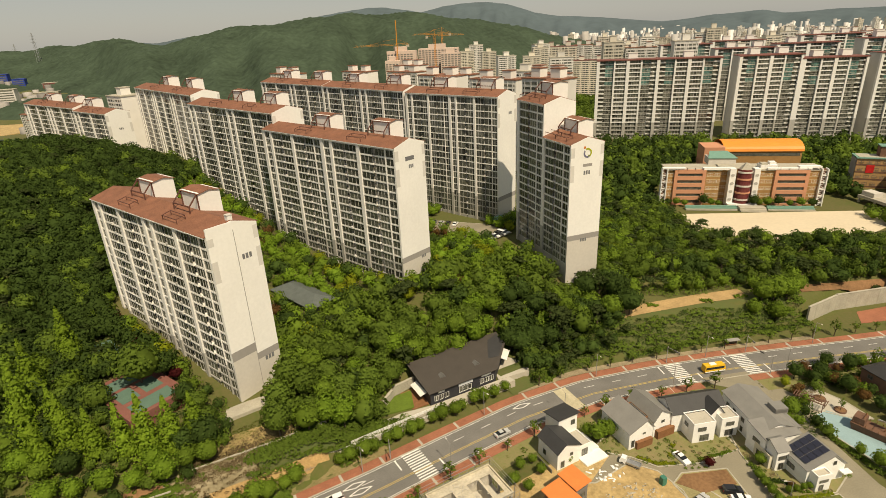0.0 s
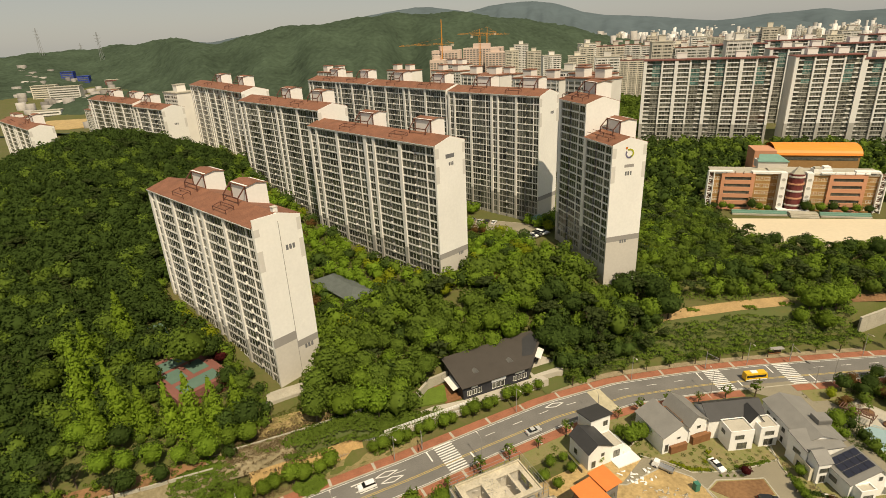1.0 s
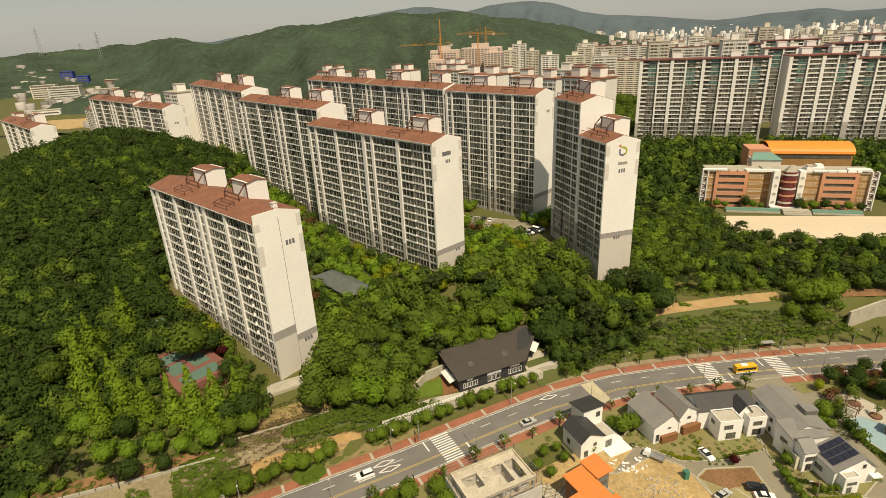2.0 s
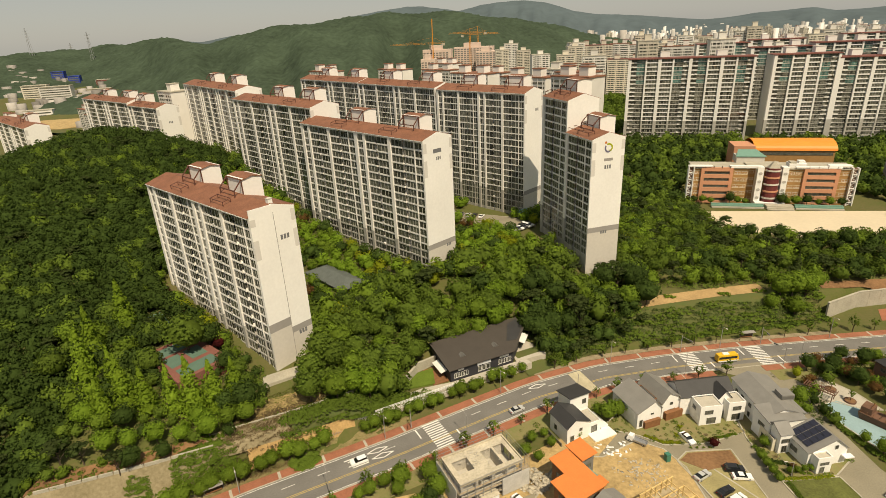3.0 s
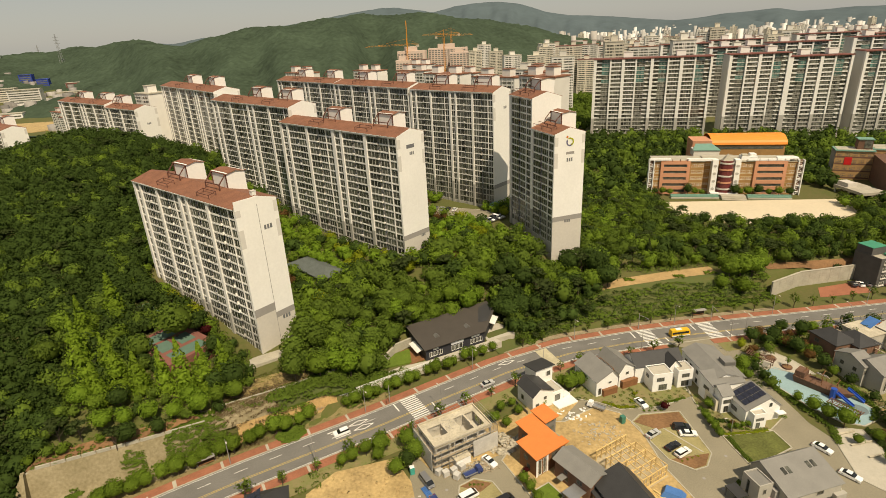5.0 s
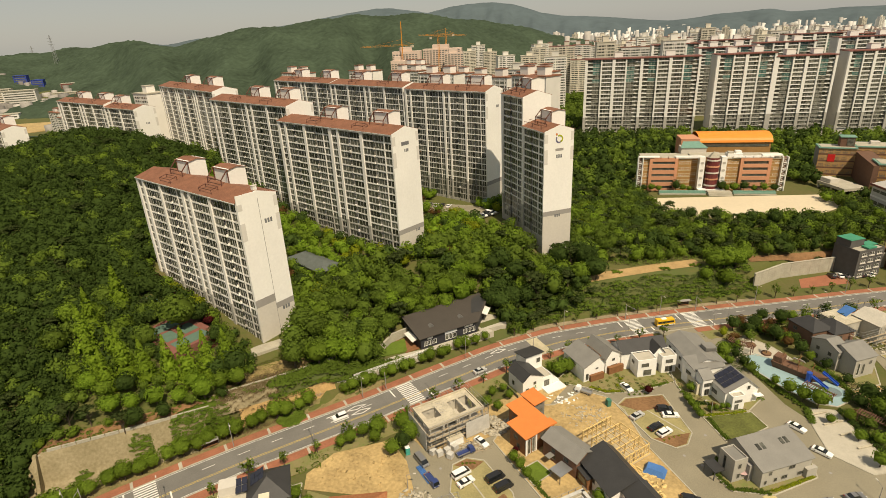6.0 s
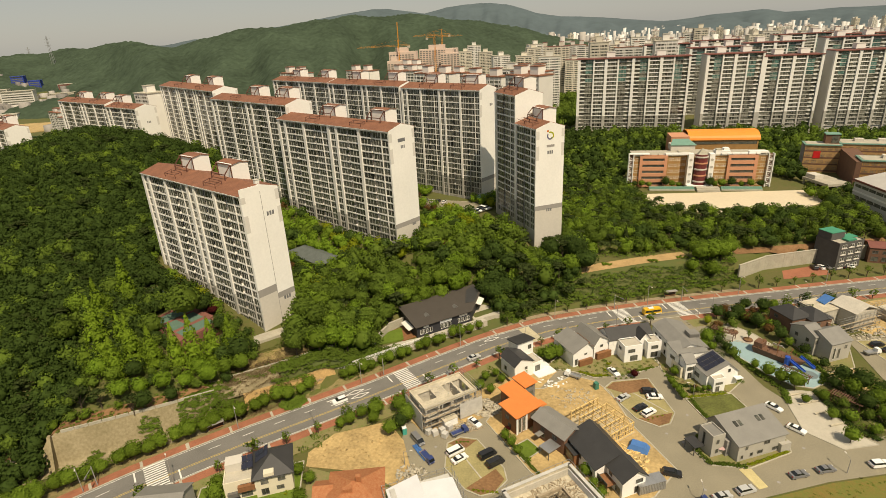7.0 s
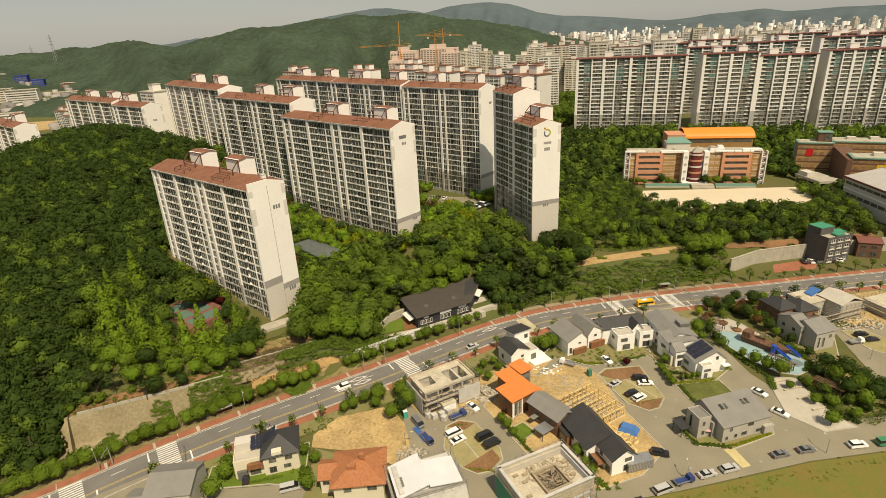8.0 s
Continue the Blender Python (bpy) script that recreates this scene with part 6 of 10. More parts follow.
def crane(x, y, base, h, jib, ang):
    t = thing("tower_crane", "orange lattice tower crane over the building site", "crane", frame_at(x, y, base, ang), "tower cranes")
    s = Shape()
    for a, b in ((-1, -1), (1, -1), (1, 1), (-1, 1)):
        s.bar((a, b, 0), (a, b, h), 0.32, M["crane"])
    for k in range(int(h / 4)):
        s.bar((-1, -1, 4 * k), (1, -1, 4 * k + 4), 0.18, M["crane"]).bar((-1, 1, 4 * k + 4), (1, 1, 4 * k), 0.18, M["crane"])
    part("mast", s, t)
    s = Shape()
    s.bar((-jib * 0.3, 0, h), (jib, 0, h), 0.5, M["crane"], 0.3).bar((-jib * 0.3, 0, h + 2), (jib * 0.95, 0, h + 1.2), 0.26, M["crane"])
    for k in range(int(jib / 5)):
        s.bar((k * 5, 0, h), (k * 5 + 2.5, 0, h + 1.8), 0.18, M["crane"])
    s.bar((0, 0, h), (0, 0, h + 9), 0.5, M["crane"]).bar((0, 0, h + 9), (jib * 0.7, 0, h + 1), 0.15, M["crane"]).bar((0, 0, h + 9), (-jib * 0.28, 0, h + 1), 0.15, M["crane"])
    part("jib", s, t)
    part("counterweight", Shape().box(-jib * 0.3, -1.4, h - 3, -jib * 0.22, 1.4, h, M["concrete"]), t)


crane(-54, 852, 8, 76, 62, 184)
crane(2, 856, 8, 86, 44, 8)
crane(14, 904, 8, 88, 46, 176)
t = thing("crane_mast", "orange lattice crane mast raised above the site", "crane", frame_at(-54, 866, 8, 0), "tower cranes")
part("mast", Shape().bar((0, 0, 0), (0, 0, 110), 1.2, M["crane"]), t)
# low town, too small to count
vs, fs = [], []
cube = np.array([(x, y, z) for z in (0, 1) for x, y in ((-0.5, -0.5), (0.5, -0.5), (0.5, 0.5), (-0.5, 0.5))])
cf = np.array([(4, 5, 6, 7), (0, 1, 5, 4), (1, 2, 6, 5), (2, 3, 7, 6), (3, 0, 4, 7)])


def low_town(name, n, place, m, hs, label):
    k = np.arange(n)
    xy = place(n)
    dim = np.stack([r.uniform(6, 15, n), r.uniform(7, 13, n), hs(n)], 1)
    v = cube[None] * dim[:, None] + np.concatenate([xy, land(xy[:, 0], xy[:, 1])[:, None] - 1], 1)[:, None]
    f = cf[None] + (k * 8)[:, None, None]
    tagged(part(name, big_mesh(name, v.reshape(-1, 3), f.reshape(-1, 4), m)), label, "town", kind="stuff")


def fan(y0, y1, a0, a1):
    def f(n):
        y = y0 + (y1 - y0) * r.uniform(0, 1, n) ** 0.8
        return np.stack([y * r.uniform(a0, a1, n), y], 1)
    return f


M["town"] = mat("hazy_town_walls", (0.56, 0.54, 0.51), 0.9, vary=0.2, scale=0.01, fine=0.1, island=0.45)
low_town("low_town", 1500, fan(1500, 3600, 0.19, 0.95), M["town"], lambda n: r.choice([10, 16, 38, 50], n, p=[0.35, 0.3, 0.2, 0.15]) * r.uniform(0.7, 1.2, n), "distant white town on the plain")
M["town_b"] = mat("hazy_town_roofs", (0.34, 0.315, 0.29), 0.9, vary=0.2, scale=0.01, fine=0.1, island=0.45)
low_town("low_town", 900, fan(1100, 3400, 0.2, 0.95), M["town_b"], lambda n: r.uniform(8, 34, n), "distant beige town on the plain")
low_town("low_town", 60, fan(640, 1350, -0.86, -0.66), M["town_b"], lambda n: r.uniform(6, 14, n), "low sheds beyond the hill")
sheet("soil_field", [(-600, 660), (-500, 640), (-470, 700), (-520, 740), (-590, 730)], M["soil"], max(z_at(-600, 660), z_at(-500, 640), z_at(-470, 700), z_at(-520, 740), z_at(-590, 730)) + 0.3, "distant bare tan field", "field", z0=-6)
blue = mat("blue_shed_roof", (0.03, 0.06, 0.30), 0.6)
for k, (x, y, w, d, h, m) in enumerate(((-988, 1294, 26, 22, 20, blue), (-955, 1302, 24, 20, 18, blue), (-796, 998, 52, 22, 28, M["far_white"]), (-880, 1060, 44, 22, 24, M["far_beige"]), (-790, 1120, 44, 20, 14, M["concrete"]), (-700, 930, 60, 18, 8, M["far_beige"]), (-860, 1260, 40, 20, 14, M["fascia_red"]), (-640, 760, 36, 14, 10, M["far_white"]))):
    t = thing("industrial_shed", "distant low industrial building with flat roof", "shed", frame_at(x, y, z_at(x, y), 20), "industrial sheds")
    part("wall", Shape().box(0, 0, -6, w, d, h, m), t)
    part("roof", Shape().box(-0.5, -0.5, h, w + 0.5, d + 0.5, h + 0.8, M["concrete"] if m is not blue else blue), t)
    s = Shape()
    for i in range(int(h / 4)):
        s.box(2, -0.15, 1.5 + i * 4, w - 2, 0.05, 3.2 + i * 4, M["glass_far"])
    part("strip_windows", s, t, kind="stuff")
# mountain ridges closing the view
# crest of the far mountains and of a nearer low hill, by bearing
FAR_AZ = (-62, -45, -37, -31, -26.8, -25.2, -22.5, -21, -16.9, -14.3, -9.4, -6.1, -4.3, -2.4, -1.2, 0.9, 3, 5.2, 6.8, 7.8, 9.9, 12, 14, 18, 19.5, 21.3, 22.7, 25.3, 29.4, 31, 34.9, 45, 62)
FAR_TOP = (60, 72, 78, 95, 112, 99, 130, 114, 170, 186, 234, 261, 256, 235, 216, 245, 262, 262, 249, 230, 180, 152, 144, 115, 100, 90, 92, 113, 128, 105, 114, 110, 90)
m_az, m_r = np.meshgrid(np.linspace(-62, 62, 300), np.linspace(2700, 4700, 60))
mx, my = m_r * np.sin(np.radians(m_az)), m_r * np.cos(np.radians(m_az))
spur = 1 + 0.10 * np.sin(m_az * 1.9 + m_r * 0.004) + 0.07 * np.sin(m_az * 4.3 - m_r * 0.007)
mz = np.interp(m_az, FAR_AZ, FAR_TOP) * np.exp(-0.5 * ((m_r - 4100) / 420 / np.where(m_r < 4100, spur, 1)) ** 2)
mid = np.interp(m_az, (19, 21.4, 22.8, 24.5, 26.2, 27.9, 29.6, 31, 33), (30, 58, 72, 87, 90, 76, 52, 36, 20)) * np.exp(-0.5 * ((m_r - 3050) / 150) ** 2)
mz = np.maximum(mz, mid) - 6
mz += np.clip(mz / 80, 0, 1) * (1.5 * np.sin(mx * 0.027 + 2) * np.cos(my * 0.013) + 1.0 * np.sin(mx * 0.06 + my * 0.03))
idx = np.arange(mx.size).reshape(mx.shape)
quads = np.stack([idx[:-1, :-1], idx[:-1, 1:], idx[1:, 1:], idx[1:, :-1]], -1).reshape(-1, 4)
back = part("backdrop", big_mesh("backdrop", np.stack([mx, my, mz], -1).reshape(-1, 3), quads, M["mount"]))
tagged(back, "far mountain ridges with blue-green haze in their colour", "mountains", kind="structure")
for p in back.data.polygons:
    p.use_smooth = True
# lattice masts on the western hills
for x, y, h in ((-1180, 1500, 75), (-1000, 1480, 75), (-1350, 1900, 75)):
    t = thing("lattice_mast", "distant grey steel lattice power mast", "mast", frame_at(x, y, z_at(x, y), 0), "power masts")
    s = Shape()
    for a, b in ((-1, -1), (1, -1), (1, 1), (-1, 1)):
        s.bar((a * 4, b * 4, 0), (a * 0.6, b * 0.6, h), 0.6, M["steel"])
    for z in (0.7, 0.8, 0.9):
        s.bar((-8, 0, h * z), (8, 0, h * z), 0.6, M["steel"])
    part("lattice", s, t)


# ---- trees ----
LEAF = {
    "oak": leaf_mat("oak_leaves", (0.064, 0.104, 0.023)),
    "deep": leaf_mat("deep_green_leaves", (0.128, 0.190, 0.030)),
    "fresh": leaf_mat("fresh_green_leaves", (0.160, 0.240, 0.030)),
    "spring": leaf_mat("spring_green_leaves", (0.175, 0.275, 0.030)),
    "conifer": leaf_mat("bright_conifer_needles", (0.205, 0.305, 0.032)),
    "lime": leaf_mat("yellow_green_leaves", (0.260, 0.300, 0.024)),
    "pine": leaf_mat("pine_needles", (0.062, 0.086, 0.026)),
    "maple": leaf_mat("dark_red_leaves", (0.090, 0.016, 0.016)),
    "rust": leaf_mat("russet_leaves", (0.155, 0.085, 0.030)),
    # greyer and bluer than the near leaves: distance haze mixed into the colour
    "far": mat("hazed_distant_leaves", (0.054, 0.078, 0.050), 0.9, vary=0.42, scale=0.012, fine=0.11, spec=0.05),
    "twig": leaf_mat("dry_creeper_twigs", (0.20, 0.145, 0.08)),
    "weed": leaf_mat("tall_weeds", (0.125, 0.14, 0.03)),
}
rng = np.random.default_rng(5)


def ball_points(n, r):
    p = r.normal(size=(n, 3))
    return p / np.linalg.norm(p, axis=1)[:, None]


def cards(points, normals, size, r):
    """Small bent leaf clumps: two triangles each, turned roughly outwards."""
    n = len(points)
    nrm = normals + r.normal(size=(n, 3)) * 0.55
    nrm /= np.linalg.norm(nrm, axis=1)[:, None]
    a = np.cross(nrm, r.normal(size=(n, 3)))
    a /= np.linalg.norm(a, axis=1)[:, None]
    b = np.cross(nrm, a)
    s = size * r.uniform(0.65, 1.3, (n, 1))
    k = r.uniform(0.6, 1.0, (n, 1))
    soft = normals / np.linalg.norm(normals, axis=1)[:, None] * 0.7 + nrm * 0.5
    soft = np.repeat(soft / np.linalg.norm(soft, axis=1)[:, None], 4, axis=0)
    v = np.stack([points - a * s, points - b * s * k + nrm * s * 0.25, points + a * s, points + b * s * k - nrm * s * 0.2], 1).reshape(-1, 3)
    i = np.arange(n)[:, None] * 4
    f = np.concatenate([i + [0, 1, 2], i + [0, 2, 3]])
    return v, f, soft


ICO = {}


def core(center, radii, r, jag=0.18, detail=1):
    """A low, uneven inner mass that keeps the crown from being see-through."""
    if detail not in ICO:
        bm = bmesh.new()
        bmesh.ops.create_icosphere(bm, subdivisions=max(detail, 1), radius=1.0)
        bm.verts.ensure_lookup_table()
        ICO[detail] = (np.array([v.co[:] for v in bm.verts]), np.array([[v.index for v in f.verts] for f in bm.faces]))
        bm.free()
    v = ICO[detail][0] * (1 + r.uniform(-jag, jag, (len(ICO[detail][0]), 1)))
    return v * radii + center, ICO[detail][1].copy(), ICO[detail][0].copy()


def joined(pieces):
    v, f, n, k = [], [], [], 0
    for a, b, c in pieces:
        v.append(a)
        f.append(b + k)
        n.append(c)
        k += len(a)
    return np.concatenate(v), np.concatenate(f), np.concatenate(n)


def leafy(name, v, f, n, m):
    """A mesh of leaves whose shading follows the form of the crown."""
    me = big_mesh(name, v, f, m)
    me.polygons.foreach_set("use_smooth", [True] * len(me.polygons))
    me.normals_split_custom_set_from_vertices(n.tolist())
    return me


def crown(kind, seed, n=150):
    """A crown about 1 unit wide at the radius, standing from z = 0; shapes: round, cone, pine, low."""
    r = np.random.default_rng(seed)
    pieces = []
    if kind == "cone":
        h = 4.5
        z = h * (1 - r.uniform(0.0, 1, n) ** 0.6)
        rad = 1.15 * (1 - z / h) ** 0.95 * r.uniform(0.78, 1.08, n) * (0.90 + 0.10 * np.sin(z * 11 + 2.0 * np.sin(3 * z)))
        a = r.uniform(0, 6.283, n)
        p = np.stack([rad * np.cos(a), rad * np.sin(a), z], 1)
        nr = np.stack([np.cos(a), np.sin(a), np.full(n, 0.5)], 1)
        pieces.append(cards(p, nr, 0.085, r))
        for k in range(4):
            q = k / 4
            pieces.append(core((0, 0, h * q + 0.35), (0.72 * (1 - q), 0.72 * (1 - q), 0.62 - 0.25 * q), r))
        return joined(pieces)
    if kind.startswith("round"):
        # clumps of leaves at the ends of the limbs, round a dim inner mass; the hollows between them stay open
        k = {"round": 26, "round_lo": 20, "round_far": 13}[kind]
        u = ball_points(k * 6, r)
        u[:, 2] = np.abs(u[:, 2]) * 1.1 - 0.22
        u /= np.linalg.norm(u, axis=1)[:, None]
        ends = [u[0]]
        for q in u[1:]:
            if len(ends) < k and min(np.linalg.norm(q - e) for e in ends) > 1.75 / math.sqrt(k):
                ends.append(q)
        ends = np.array(ends)
        k = len(ends)
        squash = np.array([r.uniform(0.85, 1.15), r.uniform(0.85, 1.15), r.uniform(0.78, 1.12)])
        mid = ends * r.uniform(0.56, 0.80, (k, 1))
        rad = r.uniform(0.26, 0.40, k) * (1.0 if kind == "round" else 1.1)
        which = r.integers(0, k, n)
        w = ball_points(n, r) + ends[which] * 0.8 + np.array([0, 0, 0.25])
        w /= np.linalg.norm(w, axis=1)[:, None]
        p = mid[which] + w * (rad[which] * r.uniform(0.78, 1.12, n))[:, None]
        out = p / np.linalg.norm(p, axis=1)[:, None]
        pieces.append(cards(p * squash + np.array([0, 0, 0.62]), w * 0.8 + out * 0.45, {"round": 0.078, "round_lo": 0.115, "round_far": 0.18}[kind], r))
        v, f, nr = core((0, 0, 0), (0.74, 0.74, 0.74), r, 0.13, 2 if kind == "round" else 1)
        pieces.append((v * squash + np.array([0, 0, 0.60]), f, nr))
        return joined(pieces)
    if kind == "airy":
        # a thin young crown: separate sprays of leaves on a few twigs
        k = 11
        ends = ball_points(k, r) * np.array([0.75, 0.75, 0.7]) * r.uniform(0.5, 1.0, (k, 1))
        which = r.integers(0, k, n)
        p = ends[which] + r.normal(size=(n, 3)) * 0.17
        return joined([cards(p + np.array([0, 0, 0.75]), p + np.array([0, 0, 0.4]), 0.13, r)])
    if kind in ("tuft", "mat"):
        # low ground cover: a loose heap of leaf clumps with nothing inside
        a, d = r.uniform(0, 6.283, n), np.sqrt(r.uniform(0, 1, n))
        top = 0.62 if kind == "tuft" else 0.16
        z = top * np.sqrt(np.maximum(0.0, 1 - d * d)) * r.uniform(0.5, 1.1, n)
        p = np.stack([d * np.cos(a), d * np.sin(a), z], 1)
        return joined([cards(p, np.stack([d * np.cos(a) * 0.7, d * np.sin(a) * 0.7, np.full(n, 0.9)], 1), 0.17 if kind == "tuft" else 0.19, r)])
    lobes = {"pine": 11, "low": 6}[kind]
    flat = {"pine": 0.36, "low": 0.6}[kind]
    top = {"pine": 1.5, "low": 0.45}[kind]
    for k in range(lobes):
        a = 2.399 * k + r.uniform(-0.3, 0.3)
        d = 0.72 * math.sqrt((k + 0.2) / lobes) * r.uniform(0.85, 1.1)
        c = np.array([d * math.cos(a), d * math.sin(a), top * (0.30 + 0.62 * math.sqrt(max(0.05, 1 - (d / 0.85) ** 2)) * r.uniform(0.75, 1.05))])
        rad = r.uniform(0.27, 0.42)
        m = n // lobes
        u = ball_points(m, r)
        u[:, 2] = np.abs(u[:, 2]) * np.where(r.uniform(size=m) < 0.8, 1, -1)
        p = c + u * rad * np.array([1, 1, flat]) * r.uniform(0.8, 1.2, (m, 1))
        pieces.append(cards(p, u, {"low": 0.12, "pine": 0.085}[kind], r))
        pieces.append(core(c, (rad * 0.7, rad * 0.7, rad * 0.7 * flat), r, 0.18, 0 if kind == "low" else 1))
    return joined(pieces)


CROWNS = {k: [crown(k, 20 + i, n) for i in range(m)] for k, m, n in (("round", 8, 430), ("round_lo", 10, 190), ("round_far", 8, 70), ("cone", 4, 950), ("pine", 5, 230), ("low", 4, 110), ("tuft", 5, 44), ("mat", 5, 60), ("airy", 5, 150))}


def wood_mesh(h, r, limbs=4, seed=0):
    g = np.random.default_rng(seed)
    s = Shape()
    s.tube((0, 0, -0.6), (0.1, 0, h * 0.6), r, r * 0.7, M["trunk"], 7).tube((0.1, 0, h * 0.6), (0, 0.1, h * 1.15), r * 0.7, r * 0.3, M["trunk"], 6)
    for k in range(limbs):
        a = 6.283 * k / limbs + g.uniform(0, 1)
        s.tube((0.08, 0, h * g.uniform(0.5, 0.8)), (math.cos(a) * h * 0.4, math.sin(a) * h * 0.4, h * g.uniform(1.0, 1.3)), r * 0.45, r * 0.12, M["trunk"], 5)
    return s.mesh("trunk")


TREE_KINDS = {
    # crown shape, leaves, crown radius, trunk height, share of crown height, label
    "oak": ("round", "oak", 3.3, 3.2, "broad dark green deciduous tree"),
    "deep": ("round", "deep", 3.2, 3.0, "broad leafy green deciduous tree"),
    "spring": ("round", "spring", 2.9, 2.6, "bright spring green leafy tree"),
    "fresh": ("round", "fresh", 2.9, 2.6, "fresh bright green leafy tree"),
    "lime": ("round", "lime", 2.8, 2.0, "bright yellow-green leafy garden tree"),
    "pine": ("pine", "pine", 3.1, 4.0, "dark green spreading pine"),
    "metasequoia": ("cone", "conifer", 2.1, 0.6, "bright green conical conifer"),
    "dark_cone": ("cone", "pine", 1.9, 0.8, "dark green conical conifer"),
    "street": ("round", "fresh", 1.7, 1.5, "small round street tree"),
    "sapling": ("airy", "deep", 1.55, 2.4, "thin young street tree in leaf"),
    "maple": ("round", "maple", 1.9, 1.4, "small dark red leaved maple tree"),
    "rust": ("round", "rust", 2.4, 1.8, "small tree with russet brown leaves"),
    "shrub": ("low", "fresh", 1.1, 0.0, "low rounded green garden shrub"),
    "dark_shrub": ("low", "oak", 1.2, 0.0, "low dark green spreading shrub"),
    "undergrowth": ("tuft", "deep", 1.3, 0.0, "dense green undergrowth"),
    "dark_tuft": ("tuft", "oak", 1.2, 0.0, "dark green scrub"),
    "weed_tuft": ("mat", "weed", 0.9, 0.0, "low tuft of weeds"),
    "dry_shrub": ("tuft", "twig", 1.1, 0.0, "dry brown creeper twigs"),
    "ivy": ("mat", "deep", 1.3, 0.0, "flat dark green creeper patch"),
    "lime_shrub": ("low", "lime", 1.0, 0.0, "low yellow-green garden shrub"),
}
TREE_MESH = {}


def tree_meshes(kind, i):
    key = (kind, i)
    if key not in TREE_MESH:
        shape, leaf, rad, trunk, _ = TREE_KINDS[kind]
        v, f, nr = CROWNS[shape][i % len(CROWNS[shape])]
        TREE_MESH[key] = (leafy("crown", v * rad + np.array([0, 0, trunk * 0.8]), f, nr, LEAF[leaf]), wood_mesh(max(trunk, 0.6), 0.06 * rad + 0.05, 4, i) if trunk else None)
    return TREE_MESH[key]


tree_count = 0
TREE_NAME = {"metasequoia": "conifer", "dark_cone": "conifer", "pine": "pine_tree", "street": "hedge_tree", "sapling": "street_tree", "maple": "maple_tree"}


def tree(kind, x, y, scale=1.0, z=None, group=""):
    global tree_count
    i = tree_count % 4
    tree_count += 1
    crown_me, trunk_me = tree_meshes(kind, i)
    is_shrub = "shrub" in kind
    t = thing("shrub" if is_shrub else TREE_NAME.get(kind, "tree"), TREE_KINDS[kind][4], "shrub" if is_shrub else "tree", group=group)
    t.matrix_basis = frame_at(x, y, z_at(x, y) if z is None else z, (tree_count * 137) % 360) @ Matrix.Diagonal((scale, scale, scale * (0.9 + 0.2 * ((tree_count * 7) % 10) / 10), 1))
    part("crown", crown_me, t)
    if trunk_me:
        part("trunk", trunk_me, t, "rough brown trunk")
    return t


def wood(name, kind, pts, scales, label, extra_z=0.0, coarse=False):
    """Many trees of one kind that nobody would count, as one mesh."""
    shape, leaf, rad, trunk, _ = TREE_KINDS[kind]
    shape = ("round_far" if coarse else "round_lo") if shape == "round" else shape
    vs, fs, ns, n = [], [], [], 0
    zs = land(pts[:, 0], pts[:, 1])
    for k, ((x, y), s, z) in enumerate(zip(pts, scales, zs)):
        v, f, nr = CROWNS[shape][k % len(CROWNS[shape])]
        a = k * 2.399
        c, q = math.cos(a), math.sin(a)
        v = v * rad * s * np.array([1, 1, 0.9 + 0.25 * ((k * 0.618) % 1)])
        vs.append(np.stack([v[:, 0] * c - v[:, 1] * q + x, v[:, 0] * q + v[:, 1] * c + y, v[:, 2] + z + trunk * s * 0.35 + extra_z], 1))
        ns.append(np.stack([nr[:, 0] * c - nr[:, 1] * q, nr[:, 0] * q + nr[:, 1] * c, nr[:, 2]], 1))
        fs.append(f + n)
        n += len(v)
    ob = part(name, leafy(name, np.concatenate(vs), np.concatenate(fs), np.concatenate(ns), LEAF[leaf]))
    return tagged(ob, label, "woodland", kind="stuff")


# places where no tree stands: oriented boxes (x, y, angle, length, left, right)
KEEP = []


def keep_clear(x, y, ang, x0, x1, y0, y1):
    KEEP.append((x, y, math.cos(radians(ang)), math.sin(radians(ang)), x0, x1, y0, y1))


def clear_of(pts):
    ok = np.ones(len(pts), bool)
    for x, y, c, s, x0, x1, y0, y1 in KEEP:
        u = (pts[:, 0] - x) * c + (pts[:, 1] - y) * s
        v = -(pts[:, 0] - x) * s + (pts[:, 1] - y) * c
        ok &= ~((u > x0) & (u < x1) & (v > y0) & (v < y1))
    return ok


for ob in [o for o in scene.objects if o.parent is None and o.name.split(".")[0] in ("apartment_block", "slab_apartment_block", "school_building", "gymnasium", "school_annex", "sports_hall", "house")]:
    gap = 0.5 if ob.name.startswith("house") else 3
    lo, hi = np.full(3, 1e9), np.full(3, -1e9)
    for c in ob.children:
        pts = np.array([c.matrix_basis @ Vector(p) for p in c.bound_box])
        lo, hi = np.minimum(lo, pts.min(0)), np.maximum(hi, pts.max(0))
    m = ob.matrix_basis
    keep_clear(m.translation.x, m.translation.y, math.degrees(m.to_euler().z), lo[0] - gap, hi[0] + gap, lo[1] - gap, hi[1] + gap)
keep_clear(-5.6, 128.2, 28, -3, 34, -8, 15)
keep_clear(-15.3, 129.8, 32, -6.5, 7, -6.5, 5.5)
keep_clear(126, 93, 20, -6, 6, -8, 9)
keep_clear(121, 269, -10.6, -2, 72, -36, 0)
keep_clear(113, 235, 0, 3, 84, -24, 22)
keep_clear(24, 216, 43, -8, 9, -14, 30)
keep_clear(5, 238, 43, -10, 10, -14, 14)
keep_clear(-82.5, 121.5, -37, -12.5, 10, -6.5, 8.5)
keep_clear(-100.5, 139.5, -37, -5, 5, -4, 4)
keep_clear(-60, 175, -43, -1, 23, -4, 9)
